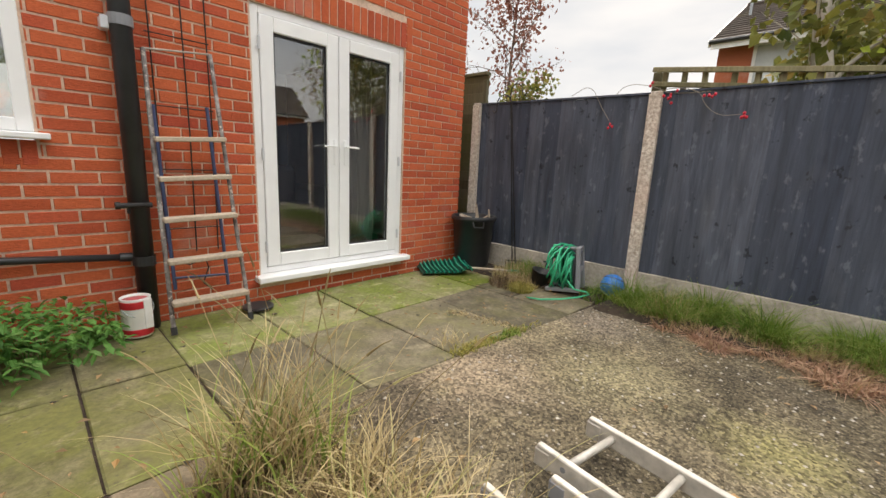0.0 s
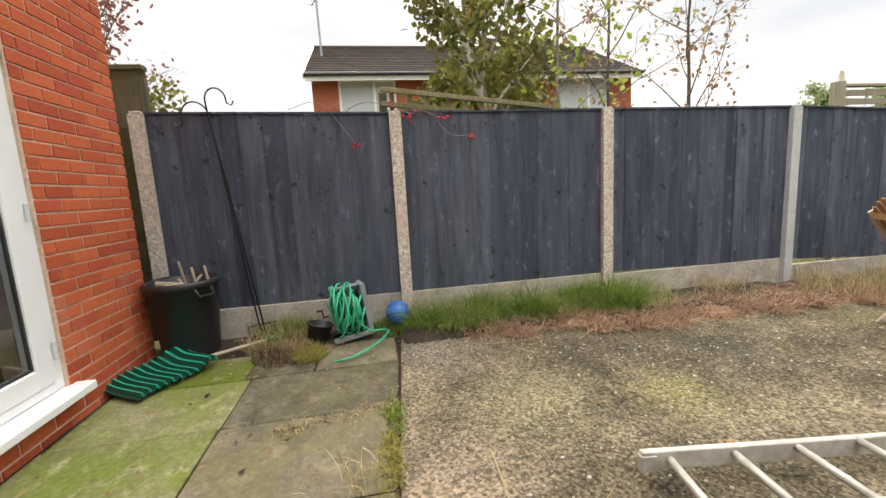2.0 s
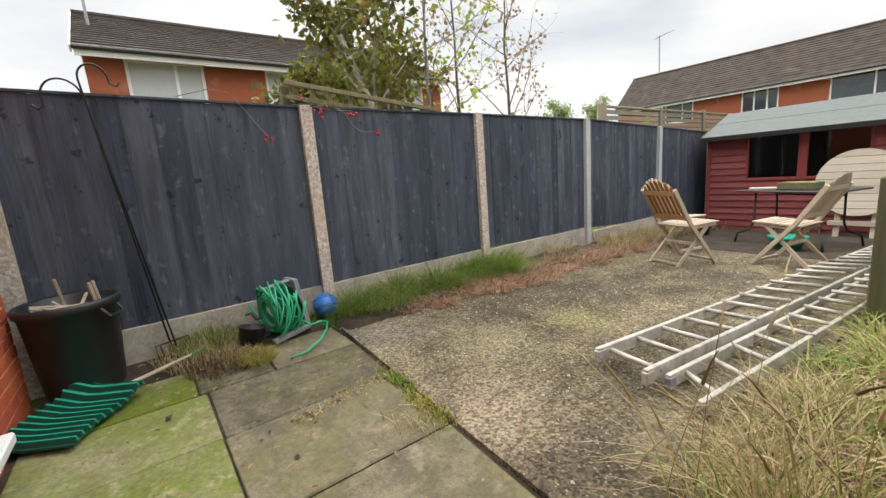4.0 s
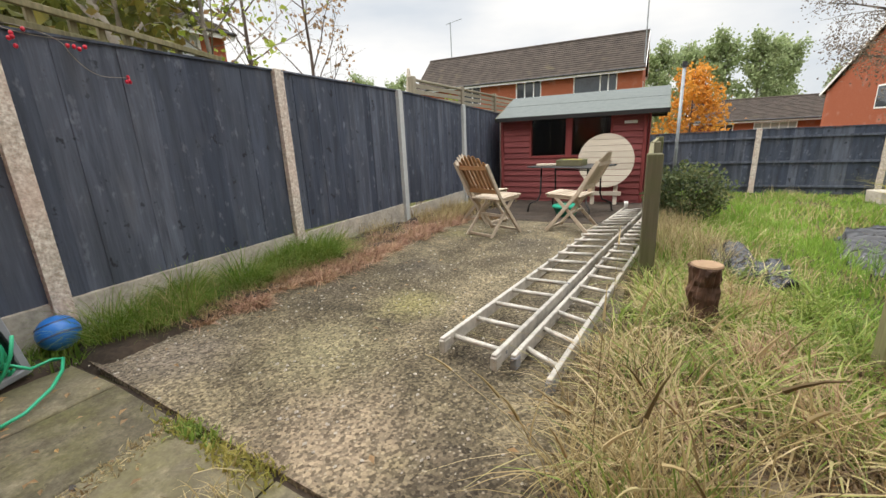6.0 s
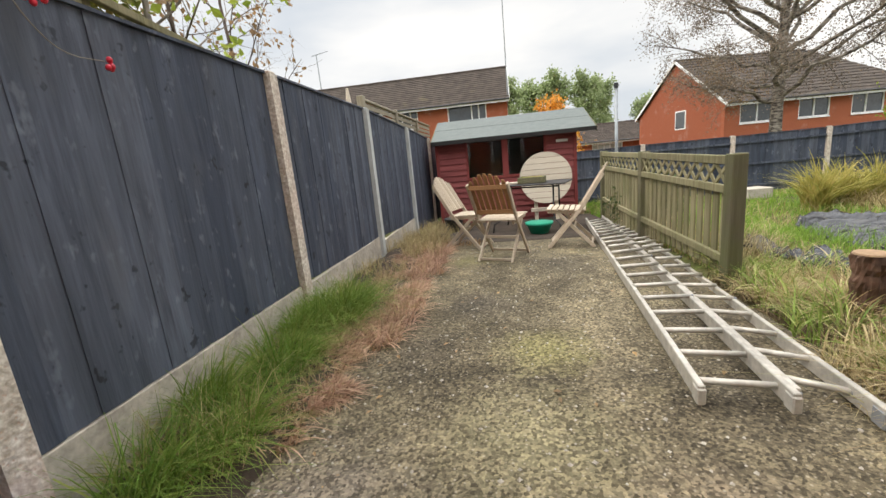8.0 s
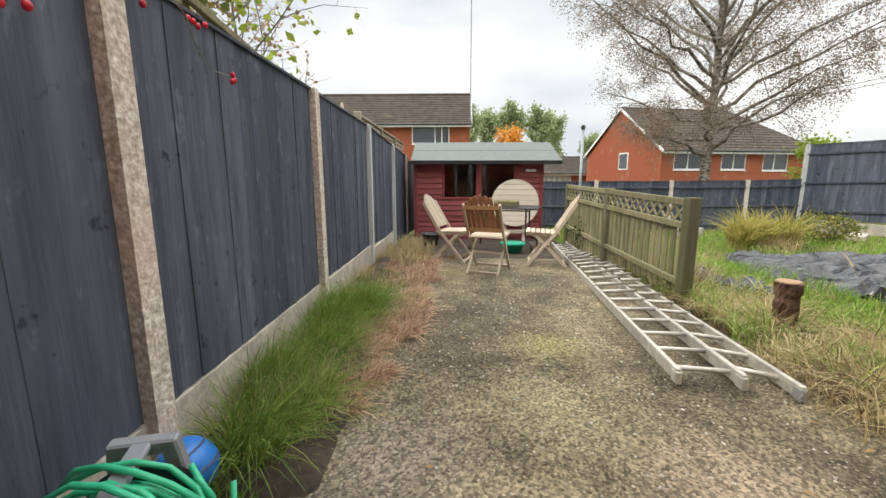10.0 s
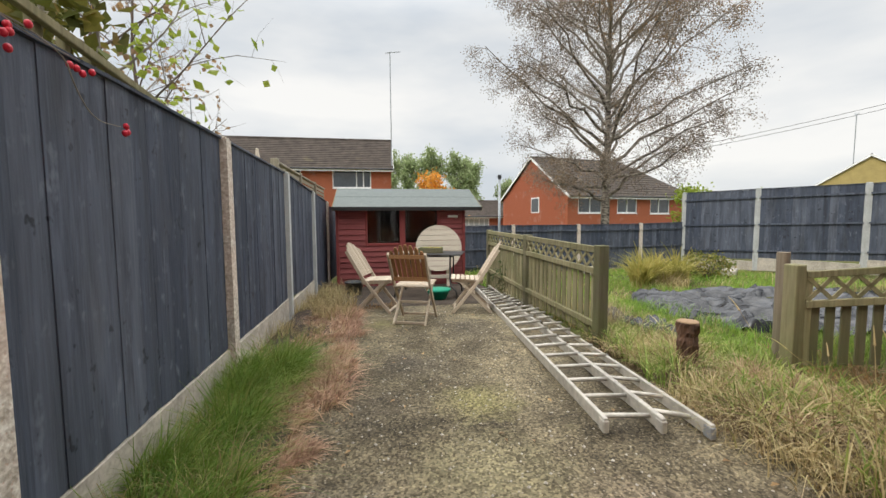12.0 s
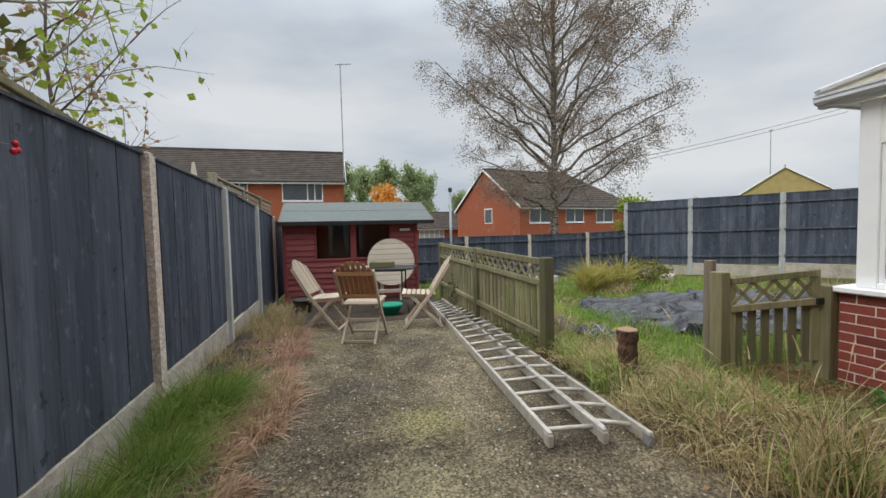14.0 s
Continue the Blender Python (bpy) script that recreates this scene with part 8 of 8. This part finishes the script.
def lay_bricks():
    holes = ((-0.63, 0.61, 1.10, 2.33), (1.78, 3.25, 0.145, 2.44))
    full = [brick_mesh(0.215, 0.065, BRICK, s) for s in range(4)]
    half = [brick_mesh(0.1025, 0.065, BRICK, 10 + s) for s in range(2)]
    rnd = random.Random(150)
    rest_v, rest_f = [], []
    made = 0
    for row in range(-1, 44):
        z = row * 0.0752 - 0.055
        x = HX - (0.215 if row % 2 == 0 else 0.1025)
        w = 0.215 if row % 2 == 0 else 0.1025
        while x > -1.5:
            segs = [(x, x + w)]
            for hx0, hx1, hz0, hz1 in holes:
                if z + 0.065 > hz0 and z < hz1:
                    out = []
                    for a, c in segs:
                        if c <= hx0 or a >= hx1:
                            out.append((a, c))
                        else:
                            if a < hx0 - 0.012:
                                out.append((a, hx0 - 0.003))
                            if c > hx1 + 0.012:
                                out.append((hx1 + 0.003, c))
                    segs = out
            for a, c in segs:
                near = z < 2.75 and (a > 3.2 or (0.85 < a < 1.8 and z < 1.9)) and made < 300
                if near:
                    src = full[rnd.randrange(4)] if c - a > 0.15 else half[rnd.randrange(2)]
                    ref = 0.215 if c - a > 0.15 else 0.1025
                    o = shared("brick", src, wall, Matrix.Translation((a, HY + rnd.uniform(-0.0015, 0.001), z)) @ Matrix.Diagonal(((c - a) / ref, 1, 1, 1)))
                    made += 1
                else:
                    i = len(rest_v)
                    y0, e = HY + rnd.uniform(-0.0015, 0.001), 0.003
                    rest_v += [(a, y0 + 0.012, z), (c, y0 + 0.012, z), (c, y0 + 0.012, z + 0.065), (a, y0 + 0.012, z + 0.065), (a + e, y0, z + e), (c - e, y0, z + e), (c - e, y0, z + 0.065 - e), (a + e, y0, z + 0.065 - e)]
                    rest_f += [(i + 4, i + 5, i + 6, i + 7), (i, i + 1, i + 5, i + 4), (i + 1, i + 2, i + 6, i + 5), (i + 2, i + 3, i + 7, i + 6), (i + 3, i, i + 4, i + 7)]
            x -= 0.2252
            w = 0.215
    ob = raw_part("brickwork", rest_v, rest_f, BRICK_FAR, wall)
    tagged(ob, kind="stuff")
    # soldier courses over the door and under the window
    sold = brick_mesh(0.065, 0.215, BRICK, 30)
    x = 1.79 - 0.11
    while x < 3.24 + 0.07:
        shared("soldier_brick", sold, wall, Matrix.Translation((x, HY - 0.001, 2.222)))
        x += 0.0752
    x = 0.60
    while x > -0.6:
        shared("soldier_brick", sold, wall, Matrix.Translation((x - 0.065, HY - 0.001, 1.165 - 0.14)) @ Matrix.Diagonal((1, 1, 0.62, 1)))
        x -= 0.0752


lay_bricks()


def lay_dwarf_bricks():
    full = [brick_mesh(0.215, 0.065, BRICK_DARK, 40 + s) for s in range(3)]
    rnd = random.Random(160)
    for row in range(-1, 9):
        z = 0.70 - 0.0102 - 0.065 - (8 - row) * 0.0752
        y = CY0 + (0.0 if row % 2 else -0.1127)
        while y < CY1 - 0.04:
            a, c = max(y, CY0), min(y + 0.215, 1.748)
            if y + 0.215 > 2.745:
                a, c = max(y, 2.745), min(y + 0.215, CY1 - 0.037)
            if c - a > 0.03:
                m = Matrix.Translation((CX + 0.0, a, z)) @ Matrix.Rotation(radians(90), 4, "Z") @ Matrix.Diagonal(((c - a) / 0.215, 1, 1, 1))
                shared("brick", full[rnd.randrange(3)], CONS_WALL if a < 2 else CONS_SIDE, m)
            y += 0.2252
        x = CX - 0.20 if row % 2 else CX - 0.09
        first = True
        while x > CX - CW:
            shared("brick", full[rnd.randrange(3)], CONS_END, Matrix.Translation((x - 0.215 if not first else x - 0.0, CY0, z)) @ Matrix.Diagonal((1 if not first else 0.4, 1, 1, 1)))
            first = False
            x -= 0.2252


lay_dwarf_bricks()


# ---- paving slabs ----
paving = base("paving", pose(0, 0, 0), "worn concrete paving slabs, mossy and stained", "paving", kind="structure")
bed = part("paving_bed", boxm(-0.75, 3.96, 1.84, HY, -0.055, -0.026), SOIL, paving)


def lay_slab(x0, x1, y0, y1, mat, seed, skew=0.0):
    rnd = random.Random(seed)
    j = 0.006
    bm = boxm(x0 + j, x1 - j, y0 + j, y1 - j, -0.03, rnd.uniform(-0.016, -0.009), 0.006)
    for v in bm.verts:
        if v.co.y < (y0 + y1) / 2:
            v.co.y -= skew * (v.co.x - x0)
        if v.co.z > -0.024:
            v.co.z += (v.co.x - x0) * rnd.uniform(-0.006, 0.006)
            v.co.x += rnd.uniform(-0.003, 0.003)
            v.co.y += rnd.uniform(-0.003, 0.003)
    part("slab", bm, mat, paving)


def lay_paving():
    s = 200
    xs = (1.05, 1.65, 2.27, 2.93, 3.52)
    for i in range(4):
        lay_slab(xs[i], xs[i + 1], 2.82, HY - 0.03, SLAB_GREEN, s + i)
        lay_slab(xs[i], xs[i + 1], 1.815 + (3.95 - xs[i]) * 0.073, 2.82, SLAB_GREY, s + 20 + i, 0.073)
    lay_slab(3.52, 4.0, 1.85, 2.42, SLAB_GREY, s + 40)
    lay_slab(3.52, 3.95, 2.42, 2.86, SLAB_GREY, s + 41)
    lay_slab(3.52, 3.95, 2.86, HY - 0.03, SLAB_GREEN, s + 42)
    ys = (0.92, 1.12, 1.57, 2.02, 2.42, 2.86, 3.24, HY - 0.02)
    cols = (-0.60, -0.28, 0.15, 0.60, 1.05)
    for i in range(4):
        for k in range(7):
            if ys[k] < 1.1 and cols[i] > -0.1:
                continue
            lay_slab(cols[i], cols[i + 1], ys[k], ys[k + 1], SAND if ys[k] < 1.6 and cols[i] > 0.1 else SLAB_WEST, s + 60 + i * 10 + k)


lay_paving()
